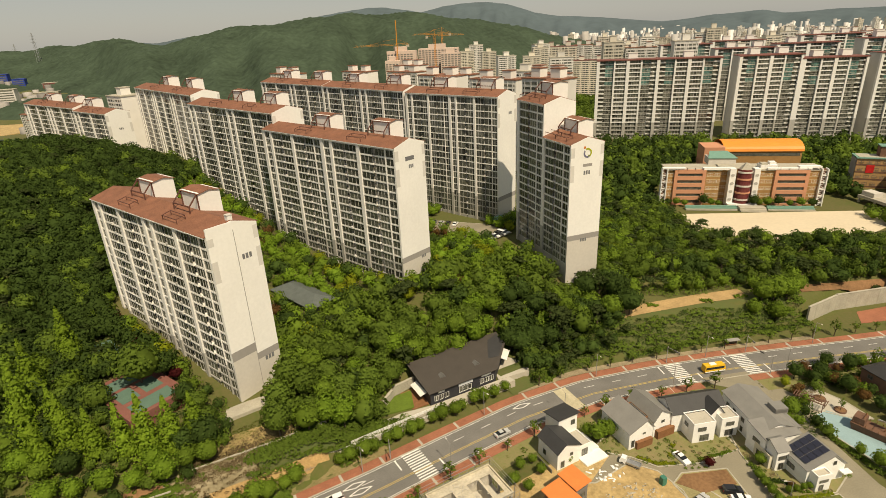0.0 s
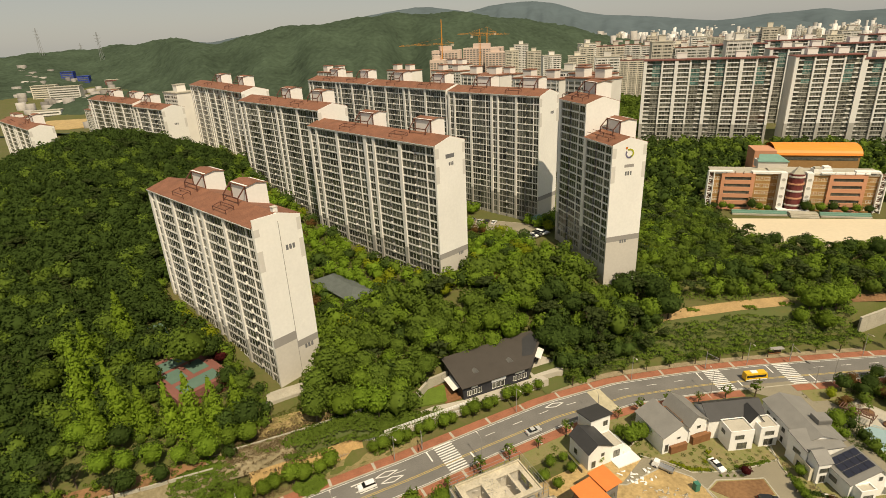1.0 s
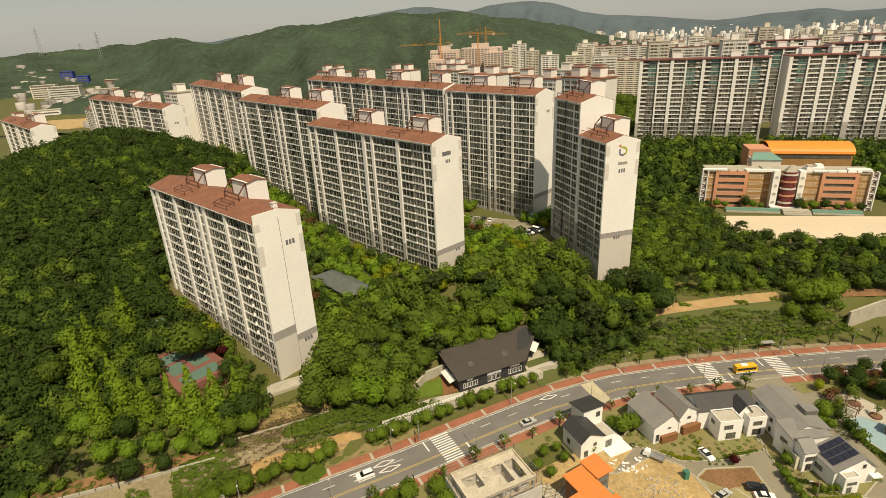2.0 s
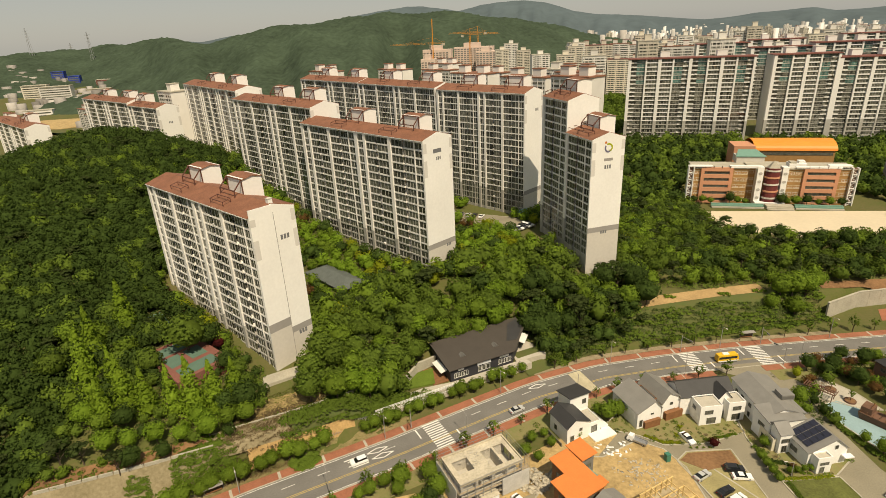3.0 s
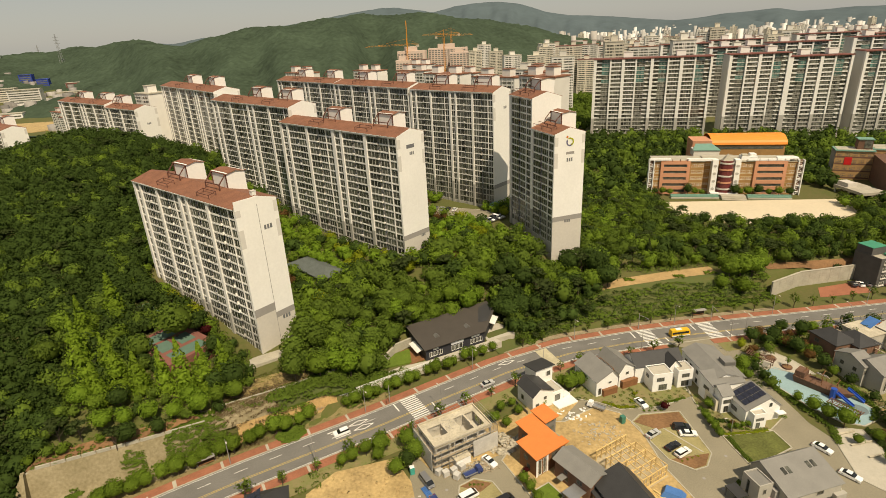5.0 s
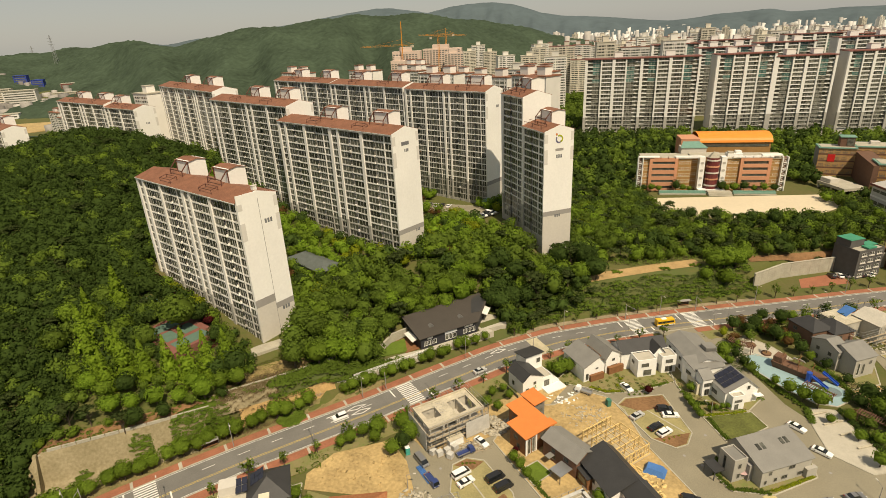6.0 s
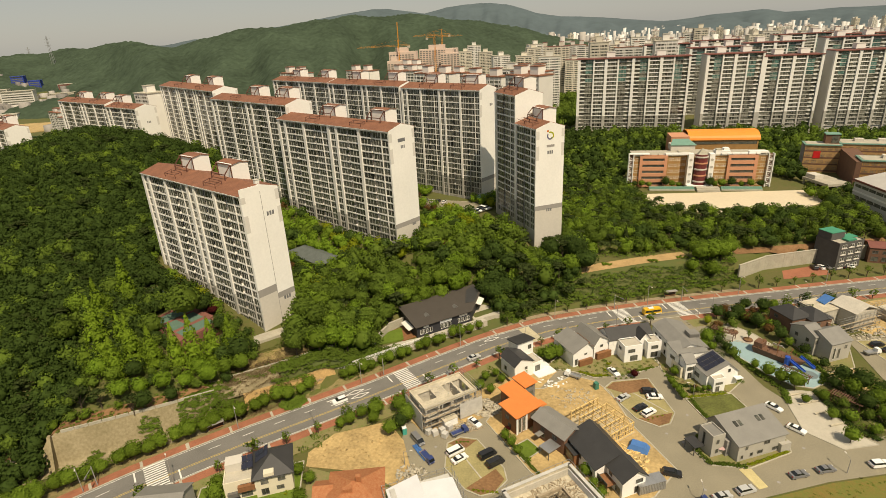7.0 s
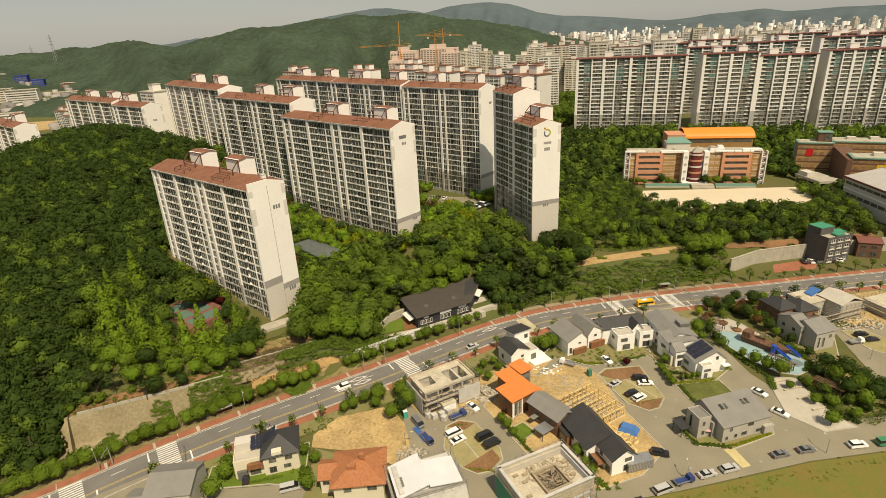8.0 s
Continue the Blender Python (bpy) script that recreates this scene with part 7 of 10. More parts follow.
keep_clear(-12, 168, 13, -1, 13, -6, 2)
keep_clear(70, 171, 3, -3, 42, -4, 5)
keep_clear(-52, 118.8, 38, -8, 8, -4, 3)
keep_clear(168, 176, -3, -6, 36, -14, 10)
keep_clear(213.5, 227, -92, -2, 48, -6, 36)
keep_clear(205, 240, 6, -2, 20, -4, 22)
keep_clear(198, 248, -45, -4, 26, -6, 6)
keep_clear(-8, 162, 50, -7, 7, -2.5, 2.5)


def scatter(n, x0, x1, y0, y1, gap, test):
    """Places at least gap apart that pass the test."""
    cand = np.stack([rng.uniform(x0, x1, n), rng.uniform(y0, y1, n)], 1)
    cand = cand[test(cand[:, 0], cand[:, 1])]
    cand = cand[clear_of(cand)]
    out, cells = [], {}
    for p in cand:
        c = (int(p[0] // gap), int(p[1] // gap))
        if any((q[0] - p[0]) ** 2 + (q[1] - p[1]) ** 2 < gap * gap for i in (-1, 0, 1) for j in (-1, 0, 1) for q in cells.get((c[0] + i, c[1] + j), ())):
            continue
        cells.setdefault(c, []).append(p)
        out.append(p)
    return np.array(out)


# wooded hill west of the towers
def hill_zone(x, y):
    s = road_side(x, y)
    edge = np.where(y < 163, -65 - (y - 121) * 1.24, -112 - (y - 163) * 0.12)
    lower = np.where(x > -103, np.where(x > -88, 62, 44), 11)
    return (x < edge) & (s > lower) & (y > 50)


P = scatter(70000, -330, -62, 50, 300, 2.9, lambda x, y: hill_zone(x, y) & (y < 275 + 0.2 * (x + 190)) & (x > -0.95 * (y + 48) - 12))
kind = rng.uniform(size=len(P))
for kd, a, b, lab, up in (("oak", 0, 0.80, "dense dark green oak wood on the hill", 0), ("deep", 0.80, 0.92, "green broadleaved trees in the hill wood", 0.3), ("fresh", 0.92, 0.93, "fresh green trees among the hill wood", 0.4), ("pine", 0.93, 1.01, "dark pines among the hill wood", 0)):
    sel = (kind >= a) & (kind < b)
    wood("hill_wood", kd, P[sel], rng.uniform(0.72, 1.15, sel.sum()), lab, up)
# below the first tower: tall bright conifers and mixed trees above the retaining wall
for x, y, s in ((-103.9, 110, 2.1), (-107, 119, 2.0), (-99.5, 104.5, 1.7), (-92.8, 98.5, 1.5), (-90.6, 104.3, 1.75), (-84.1, 103.1, 1.6), (-77.3, 103.6, 1.5), (-71.7, 103.6, 1.9), (-66.6, 105.2, 1.8), (-61.8, 107.5, 1.8), (-105.1, 132, 1.9), (-96.5, 110, 1.5)):
    tree("metasequoia", x, y, s, group="tall bright conifers")
SLOPE_A = (
    ("spring", -88.7, 91.2, 1.3), ("spring", -83.5, 92.5, 1.1), ("spring", -77.8, 94.5, 1.3), ("spring", -72, 95.5, 1.15), ("spring", -65.5, 97, 1.45), ("spring", -69.5, 100.5, 1.2), ("fresh", -62, 101, 1.3), ("fresh", -58, 103, 1.1),
    ("pine", -97, 86, 1.35), ("pine", -92.5, 87.5, 1.1), ("oak", -80.5, 87.5, 1.15), ("pine", -83, 86, 1.1), ("oak", -87.5, 98, 1.2), ("oak", -74, 90.5, 0.9), ("oak", -103, 90, 1.2), ("spring", -98, 98, 1.35), ("fresh", -93, 96.5, 1.3),
)
SLOPE_B = (
    ("oak", -59.5, 106.5, 1.35), ("oak", -63.5, 104.5, 1.0), ("oak", -108, 95, 1.3), ("oak", -113, 101, 1.3), ("oak", -106, 86, 1.1), ("fresh", -105, 104, 1.4), ("deep", -83, 125, 2.0), ("oak", -78.5, 128.5, 1.1), ("deep", -90, 116, 1.2),
    ("fresh", -99, 121, 1.3), ("fresh", -110, 126, 1.4), ("deep", -115, 112, 1.4), ("fresh", -104, 131, 1.2), ("deep", -112, 135, 1.3), ("oak", -69.5, 119.5, 0.9), ("deep", -65.3, 116.9, 1.0), ("deep", -61.5, 112.5, 0.9), ("fresh", -118, 124, 1.3),
)
for kd, x, y, s in SLOPE_A + SLOPE_B:
    tree(kd, x, y, s * (0.78 if y < 102 else 1.0), group="trees above the retaining wall")
P = scatter(9000, -116, -56, 76, 160, 3.0, lambda x, y: (road_side(x, y) > 22.2) & (road_side(x, y) < 66) & ~hill_zone(x, y) & (x < -62 - (y - 121) * 1.24))
P = P[np.array([min(math.hypot(x - o.matrix_basis.translation.x, y - o.matrix_basis.translation.y) for o in scene.objects if o.parent is None and o.get("category") == "tree") > 2.7 for x, y in P])]
kind = rng.uniform(size=len(P))
for kd, a, b, lab in (("deep", 0, 0.45, "green trees filling the slope below the tower"), ("fresh", 0.45, 0.75, "fresh green trees below the tower"), ("oak", 0.75, 1.01, "dark green trees below the tower")):
    sel = (kind >= a) & (kind < b)
    wood("slope_wood", kd, P[sel], rng.uniform(0.45, 0.7, sel.sum()), lab)
tree("maple", -90, 139.5, 1.25)
tree("maple", -75.5, 128.6, 1.15)
# bank between the road and the towers
P = scatter(14000, -58, 64, 108, 200, 3.7, lambda x, y: (road_side(x, y) > np.where(x < -27, 23.5, np.where(x < 26, 25, 23))) & (road_side(x, y) < 62) & (y < 188) & ~((x < -46) & (y < 122)))
near = road_side(P[:, 0], P[:, 1]) < 44
for k, (x, y) in enumerate(P[near][:70]):
    kd = ("deep", "fresh", "deep", "fresh", "deep", "spring", "fresh", "deep")[k % 8] if x < 20 else ("pine", "oak", "pine", "oak", "fresh")[k % 5]
    tree(kd, x, y, 1.0 + 0.55 * ((k * 0.618) % 1), group="trees on the bank")
rest = np.concatenate([P[near][70:], P[~near]])
kind = rng.uniform(size=len(rest))
for kd, a, b, lab in (("oak", 0, 0.12, "dark green trees on the bank"), ("deep", 0.12, 0.62, "leafy green trees on the bank"), ("fresh", 0.62, 0.9, "fresh green trees on the bank"), ("pine", 0.9, 1.01, "dark pines on the bank")):
    sel = (kind >= a) & (kind < b)
    wood("bank_wood", kd, rest[sel], rng.uniform(0.95, 1.5, sel.sum()), lab)
# close behind the cafe
c, q = math.cos(radians(28)), math.sin(radians(28))
for kd, u, v, sc in (("deep", 3, 17.5, 0.8), ("fresh", 7.5, 18.8, 0.85), ("deep", 12, 20.2, 0.8), ("deep", -3.5, 15, 0.8), ("oak", 16.5, 21.6, 0.8), ("deep", -5, 19.5, 0.9), ("fresh", 20.5, 23.2, 0.8), ("deep", 0, 21.5, 0.9), ("oak", -7.5, 14, 0.7)):
    tree(kd, -5.6 + u * c - v * q, 128.2 + u * q + v * c, sc, group="trees behind the cafe")
U = np.array([(u + 0.5 * math.sin(v * 7), v + 0.5 * math.cos(u * 5)) for u in np.arange(-7, 26, 1.5) for v in np.arange(14.5, 24, 1.5) if v > 15 + 0.27 * max(u, 0)])
wood("undergrowth", "undergrowth", np.stack([-5.6 + U[:, 0] * c - U[:, 1] * q, 128.2 + U[:, 0] * q + U[:, 1] * c], 1), rng.uniform(0.8, 1.4, len(U)), "dense green undergrowth behind the cafe", 0.3)
# gardens between the towers
P = scatter(18000, -124, 78, 128, 330, 3.9, lambda x, y: (road_side(x, y) > 56) & ~hill_zone(x, y) & ~((x > 36) & (y > 270)))
near = (P[:, 1] < 205) & (P[:, 0] < 40)
for k, (x, y) in enumerate(P[near][:24]):
    kd = ("fresh", "lime", "fresh", "oak", "rust", "fresh", "lime", "oak", "maple", "lime")[k % 10]
    tree(kd, x, y, 0.72 + 0.35 * ((k * 0.618) % 1), group="garden trees between the towers")
rest = np.concatenate([P[near][24:], P[~near]])
kind = rng.uniform(size=len(rest))
for kd, a, b, lab in (("spring", 0, 0.36, "bright green garden trees"), ("fresh", 0.36, 0.62, "fresh green garden trees"), ("lime", 0.62, 0.78, "yellow-green garden trees"), ("oak", 0.78, 0.95, "dark green garden trees"), ("rust", 0.95, 1.01, "russet garden trees")):
    sel = (kind >= a) & (kind < b)
    wood("garden_wood", kd, rest[sel], rng.uniform(0.75, 1.1, sel.sum()), lab)
# east bank, below the school
P = scatter(22000, 52, 330, 155, 262, 3.6, lambda x, y: (road_side(x, y) > np.where(x < 112, 31, np.where(x > 160, 24, 27))) & (y < np.where(x < 112, 262, np.where(x < 195, 227, 250))) & ((x > 60) | (y > 186)))
front = road_side(P[:, 0], P[:, 1]) < 44
for k, (x, y) in enumerate(P[front][:36]):
    tree(("pine", "pine", "oak", "dark_cone", "fresh", "pine")[k % 6], x, y, 0.75 + 0.4 * ((k * 0.618) % 1), group="pines along the path")
rest = np.concatenate([P[front][36:], P[~front]])
kind = rng.uniform(size=len(rest))
for kd, a, b, lab in (("oak", 0, 0.15, "dark green trees below the school"), ("deep", 0.15, 0.55, "leafy green trees below the school"), ("pine", 0.55, 0.78, "pines below the school"), ("fresh", 0.78, 1.01, "fresh green trees below the school")):
    sel = (kind >= a) & (kind < b)
    wood("bank_wood", kd, rest[sel], rng.uniform(0.75, 1.15, sel.sum()), lab)
P = scatter(12000, 60, 420, 262, 372, 4.6, lambda x, y: (y > 262) & (((x > 60) & (x < 112)) | (y > 292) | (x > 205)))
wood("school_wood", "oak", P[::2], rng.uniform(0.95, 1.4, len(P[::2])), "dark green trees round the school", coarse=True)
wood("school_wood", "deep", P[1::2], rng.uniform(0.85, 1.3, len(P[1::2])), "lighter green trees round the school", coarse=True)
P = scatter(9000, 95, 235, 400, 720, 6.5, lambda x, y: np.abs(x - 121 - (y - 468) * 0.26) < 34)
wood("far_park_wood", "deep", P, rng.uniform(1.1, 1.7, len(P)), "green trees between the far towers", coarse=True)
# tall trees between the slope and the field, and planting before the school
for k in range(19):
    x = 116 + 4.9 * k
    y = np.interp(x, (116, 143, 180, 206), (216, 207.5, 206, 217)) + 1.5 * math.sin(k * 2.1)
    tree(("deep", "oak", "deep", "oak", "fresh")[k % 5], x, y, 0.8 + 0.3 * ((k * 0.618) % 1), group="trees along the field")
c, q = math.cos(radians(-10.6)), math.sin(radians(-10.6))
for k, u in enumerate((3, 7, 11, 20, 23.5, 27, 43.5, 46, 50, 55, 60, 65, 70)):
    tree("fresh" if k % 3 else "oak", 113.8 + u * c + 3.6 * q, 270.3 + u * q - 3.6 * c, 0.55 + 0.35 * ((k * 0.618) % 1), 14.2, "trees before the school")
# willow-like clump and shrubs on the vine bank
for x, y, s in ((112, 171, 1.5), (117, 172, 1.6), (122, 173, 1.4), (127, 176, 1.2), (116, 167, 1.2), (108, 168, 1.0)):
    tree("fresh", x, y, s, group="trees by the path")
P = scatter(34000, 16, 128, 140, 182, 0.95, lambda x, y: (road_side(x, y) > np.where(x < 30, 16.2, np.where(x < 60, 14.8, 11.8))) & (road_side(x, y) < np.where(x < 60, 24, np.where(x < 110, 20.5, 24))))
wood("bank_cover", "ivy", P[::2], rng.uniform(0.7, 1.5, len(P[::2])), "dark creepers and weeds on the bank", 0.45)
P2 = scatter(9000, -62, -46, 85, 125, 0.75, lambda x, y: (road_side(x, y) > 15.6) & (road_side(x, y) < 26.5))
wood("reeds", "dry_shrub", P2, rng.uniform(0.5, 0.9, len(P2)), "dry tan reeds on the slope", 0.1)
P2 = scatter(5000, 22, 66, 130, 190, 3.0, lambda x, y: (road_side(x, y) > np.where(x < 32, 19, 15)) & (road_side(x, y) < 32) & (x < 60))
wood("bank_scrub", "pine", P2[::2], rng.uniform(0.6, 0.95, len(P2[::2])), "dark pines and scrub on the bank")
wood("bank_scrub", "oak", P2[1::2], rng.uniform(0.55, 0.9, len(P2[1::2])), "dark leafy scrub on the bank")
wood("bank_cover", "dark_tuft", P[1::2], rng.uniform(0.5, 1.1, len(P[1::2])), "green weeds on the bank", 0.45)
P = scatter(16000, -60, -8, 88, 140, 0.85, lambda x, y: (road_side(x, y) > np.where(x > -28, 16.8, 19.2)) & (x > -48.5 + 1.2 * np.sin(y * 2.1)) & (road_side(x, y) < np.where(x < -36, 24.2, np.where(x < -31, 25.5, 33))) & ~((x > -21) & (y > 122)))
wood("bank_cover", "ivy", P, rng.uniform(0.8, 1.35, len(P)), "dark creepers over the retaining wall", 0.5)
IVY = []
for cx, cy, ax, ay, ang in ((-66, 92.5, 7.5, 2.4, 27), (-84.5, 80.5, 3.6, 1.3, 24), (-79.5, 85.5, 2.6, 1.5, 24), (-92, 79, 1.6, 0.8, 24), (-43, 99, 3.6, 3.2, 28)):
    for k in range(int(ax * ay * 20)):
        q, w = math.sqrt(rng.uniform()), rng.uniform(0, 6.283)
        u, v = ax * q * math.cos(w), ay * q * math.sin(w)
        c, d = math.cos(radians(ang)), math.sin(radians(ang))
        IVY.append((cx + u * c - v * d, cy + u * d + v * c))
wood("creeper", "ivy", np.array(IVY), rng.uniform(0.45, 0.75, len(IVY)), "dark green creepers hanging over the slope", 0.35)
P = scatter(2500, -104, -30, 70, 118, 1.5, lambda x, y: (road_side(x, y) > 20.8) & (road_side(x, y) < 25.5) & (rng.uniform(size=len(x)) < 0.55))
wood("creeper", "ivy", P, rng.uniform(0.4, 0.8, len(P)), "weeds along the top of the slope", 0.3)
for x, y, s in ((-66, 96.5, 1.6), (-63, 98, 1.4)):
    tree("shrub", x, y, s, group="creeper patch on the slope")
for x, y, s in ((72, 170.5, 1.6), (74, 170, 1.3), (92, 172, 1.6), (94, 171.8, 1.4), (105, 174, 1.6), (107.5, 174, 1.3)):
    tree("shrub", x, y, s, group="clipped shrubs on the path")
P = scatter(40000, -62, 330, 84, 262, 2.1, lambda x, y: (road_side(x, y) > np.where(x < 26, 20, np.where(x < 62, 21, 29))) & (road_side(x, y) < 66) & (y < 225) & ~((x < -40) & (road_side(x, y) < 34)) & ~((x < -20) & (road_side(x, y) < 26)))
wood("undergrowth", "undergrowth", P, rng.uniform(0.9, 1.7, len(P)), "dense green undergrowth below the trees", 0.2)
P = scatter(9000, -60, -39, 96, 124, 0.62, lambda x, y: (road_side(x, y) > 24.9) & (road_side(x, y) < 34.2) & (x + 0.3 * (y - 110) < -39))
up = road_side(P[:, 0], P[:, 1]) + 1.5 * np.sin(P[:, 0] * 0.7)
for sel, kd, lab in ((up < 30.2, "dry_shrub", "dry brown grass on the bank"), (up >= 30.2, "weed_tuft", "green grass below the tower")):
    wood("undergrowth", kd, P[sel], rng.uniform(0.25, 0.5, sel.sum()), lab, 0.1)
P = scatter(2500, -61, -46.5, 92, 108, 0.8, lambda x, y: (road_side(x, y) > 19.4) & (road_side(x, y) < 24.2))
wood("creeper", "dry_shrub", P[::2], rng.uniform(0.3, 0.6, len(P[::2])), "dead creeper stems over the slope facing", 0.25)
# hedge trees between the pavement and the bank
s = along(-112)
k = 0
while s < along(24):
    x, y, _ = road_at(s, (10.0 if s < along(-48) else 10.6) + 0.4 * math.sin(k * 1.7))
    if not -36 < x < -31:
        tree("street", x, y, (1.25 if x < -48 else 1.3 if x < -29 else 1.05) + 0.35 * math.sin(k * 2.3) ** 2, None, group="hedge trees along the road")
        if k % 2 == 0 and x < -48:
            x, y, _ = road_at(s + 2, 11.2)
            tree("street", x, y, 1.1 + 0.4 * math.sin(k * 1.3) ** 2, group="hedge trees along the road")
    s += 3.5 + 0.8 * math.sin(k * 3.1)
    k += 1
s = along(31)
while s < along(215):
    x, y, _ = road_at(s, 9.2)
    tree("sapling", x, y, 1.15 + 0.25 * math.sin(k), group="young street trees")
    k += 1
    s += 8.0
s = along(-75)
while s < along(215):
    x, y, _ = road_at(s, -8.9)
    if not (84 < x < 108 or -70 < x < -62):
        tree("sapling", x, y, 1.2 + 0.3 * math.sin(k * 2), group="young street trees")
    k += 1
    s += 9.0
# planting south of the road and in the village
G2 = "village garden trees"
PLANTS_A = (
    ("fresh", -16.5, 90.5, 1.0), ("street", -20.5, 89.6, 1.2), ("street", -23.5, 87.5, 1.2), ("fresh", -9.5, 92.5, 0.95), ("fresh", -7.2, 87.5, 1.05), ("oak", -9.0, 84.5, 0.7),
    ("street", -17, 87.8, 1.1), ("street", -11.8, 82.6, 1.4), ("street", -26, 86, 1.0), ("fresh", 38.5, 113.5, 1.0), ("fresh", 41.5, 115.5, 0.9), ("street", 36, 116, 1.1),
    ("street", 16.5, 105.5, 0.9), ("street", 20, 107.5, 0.8), ("street", 14.5, 101, 1.0), ("street", 17.5, 98.5, 0.9), ("street", 21.5, 103.6, 0.9), ("street", 29, 107, 0.8),
)
PLANTS_B = (
    ("fresh", 92.5, 120, 0.9), ("street", 90, 117, 1.1), ("oak", 104, 136.5, 0.8), ("rust", 107.5, 138.5, 0.9), ("oak", 111, 136, 0.8), ("rust", 113.5, 133, 0.8), ("oak", 108, 133.5, 0.7), ("lime", 99, 133, 0.6),
    ("oak", 114.5, 129, 0.8), ("rust", 116.5, 125, 0.8), ("oak", 117.5, 120, 0.7), ("fresh", 118, 116, 0.6), ("fresh", 104.5, 97, 0.8), ("fresh", 106.5, 93.5, 0.95), ("fresh", 102.5, 100.5, 0.75), ("street", 101, 105, 0.9),
    ("oak", 121.5, 95.5, 0.9), ("oak", 124, 91, 1.0), ("fresh", 120.5, 90, 0.9), ("oak", 126.5, 87, 0.95), ("fresh", 123, 84, 1.0), ("oak", 119.5, 83, 0.8), ("oak", 125, 80, 0.9), ("fresh", 121, 78, 0.8), ("oak", 129, 83, 0.8),
)
PLANTS_C = (
    ("fresh", 107.5, 71.5, 0.75), ("street", 108.8, 80.5, 1.0), ("street", 111, 88, 1.0), ("street", 106, 87.5, 0.8), ("maple", 62.8, 103.5, 0.75),
    ("fresh", -53.5, 55.5, 0.9), ("fresh", -52.2, 61.5, 0.9), ("street", -53.5, 66, 1.1), ("street", -34, 69, 1.0), ("street", -30.5, 66, 1.0), ("fresh", -30.5, 57, 0.8), ("street", -32, 61, 1.0),
    ("oak", 135, 132, 0.8), ("oak", 140, 134, 0.8), ("fresh", 130, 137, 0.8), ("oak", 122, 139, 0.8), ("fresh", 127, 141, 0.7), ("oak", 117, 142, 0.7), ("street", 145, 140, 1.0), ("oak", 149, 143, 0.7),
)
for kd, x, y, sc in PLANTS_A + PLANTS_B + PLANTS_C:
    tree(kd, x, y, sc, 1.05, G2)
G3 = "garden shrubs"
row = [("rust", 78.5, 96, 0.35), ("shrub", 80, 94.5, 0.8), ("shrub", 81.5, 94.2, 0.7), ("lime_shrub", 55, 107.8, 0.9), ("shrub", 56.5, 109, 0.8), ("lime_shrub", 57, 111, 1.0), ("maple", 21.2, 83.5, 0.4), ("maple", 20.6, 81.6, 0.45)]
row += [("shrub", 40 + 2.4 * (k % 3), 53 + 1.5 * (k // 3), 0.7) for k in range(6)] + [("lime_shrub", -36, 63 + k, 0.6) for k in range(4)] + [("lime_shrub", 10 + 1.1 * k, 61.4 - 0.2 * k, 0.6) for k in range(6)] + [("shrub", 6.5 + k, 78.2, 0.45) for k in range(4)]
row += [("shrub", 57 + k * 1.6, 103.2, 0.45) for k in range(4)] + [("lime_shrub", 60 + k * 1.5, 83.6 + 0.5 * k, 0.45) for k in range(4)] + [("street", 72.4 + 0.2 * k, 99 - 2.4 * k, 0.75) for k in range(4)] + [("street", 77 + 1.8 * k, 94.4 + 0.3 * k, 0.55) for k in range(4)] + [("fresh", 75.2, 103.5, 0.55), ("street", 19.6, 78.0, 0.9), ("street", 21.0, 75.6, 0.9), ("street", 22.2, 72.8, 0.8), ("shrub", 24.8, 70.6, 0.9), ("shrub", 19.8, 80.0, 0.9), ("street", 38.6, 60.8, 0.8), ("street", 39.6, 57.6, 0.9), ("shrub", 41.0, 55.6, 1.0), ("fresh", 37.6, 64.2, 0.6)]


def hedge(kind, pts, size, label, step=0.8):
    """A clipped hedge along a line: one bushy mesh."""
    vs, fs, ns, n = [], [], [], 0
    r = np.random.default_rng(int(abs(pts[0][0]) * 10))
    for (xa, ya), (xb, yb) in zip(pts, pts[1:]):
        m = max(1, int(math.hypot(xb - xa, yb - ya) / (step * size)))
        for k in range(m):
            v, f, nr = CROWNS["low"][k % 4]
            q = size * r.uniform(0.8, 1.15)
            vs.append(v * q + np.array([xa + (xb - xa) * k / m + r.uniform(-0.2, 0.2), ya + (yb - ya) * k / m + r.uniform(-0.2, 0.2), 1.1]))
            fs.append(f + n)
            ns.append(nr)
            n += len(v)
    t = thing("hedge", label, "hedge", group="garden hedges")
    part("leaves", leafy("leaves", np.concatenate(vs), np.concatenate(fs), np.concatenate(ns), LEAF[kind]), t)


hedge("deep", [(70.6, 76.4), (67.9, 71.2), (69.6, 66.4), (77.6, 64.9)], 0.95, "dense dark green hedge round the grey house")
hedge("lime", [(78.4, 65.5), (84, 67.2), (90.4, 69.4)], 0.7, "low yellow-green hedge beside the street")
hedge("deep", [(73.2, 103), (73.8, 97), (74.4, 92.6)], 1.1, "tall green hedge beside the street")
hedge("oak", [(74.8, 98), (78, 97.6), (79, 95)], 1.0, "dark garden hedge below the white house")
hedge("lime", [(75, 92.5), (81, 92.9), (87, 93.6)], 0.7, "low yellow-green hedge between the plots")
hedge("deep", [(75.4, 91), (75.8, 86.5), (76.6, 82.6)], 0.8, "rough green hedge along the empty plot")
hedge("fresh", [(62, 106), (66, 107), (71, 108.4)], 0.7, "low green hedge beside the street")
hedge("lime", [(47, 107.6), (50.5, 105.2), (55, 105)], 0.8, "yellow-green planting beside the street")
hedge("fresh", [(-47, 59.9), (-42, 61), (-38, 61.8)], 0.6, "low green hedge round the lawn")
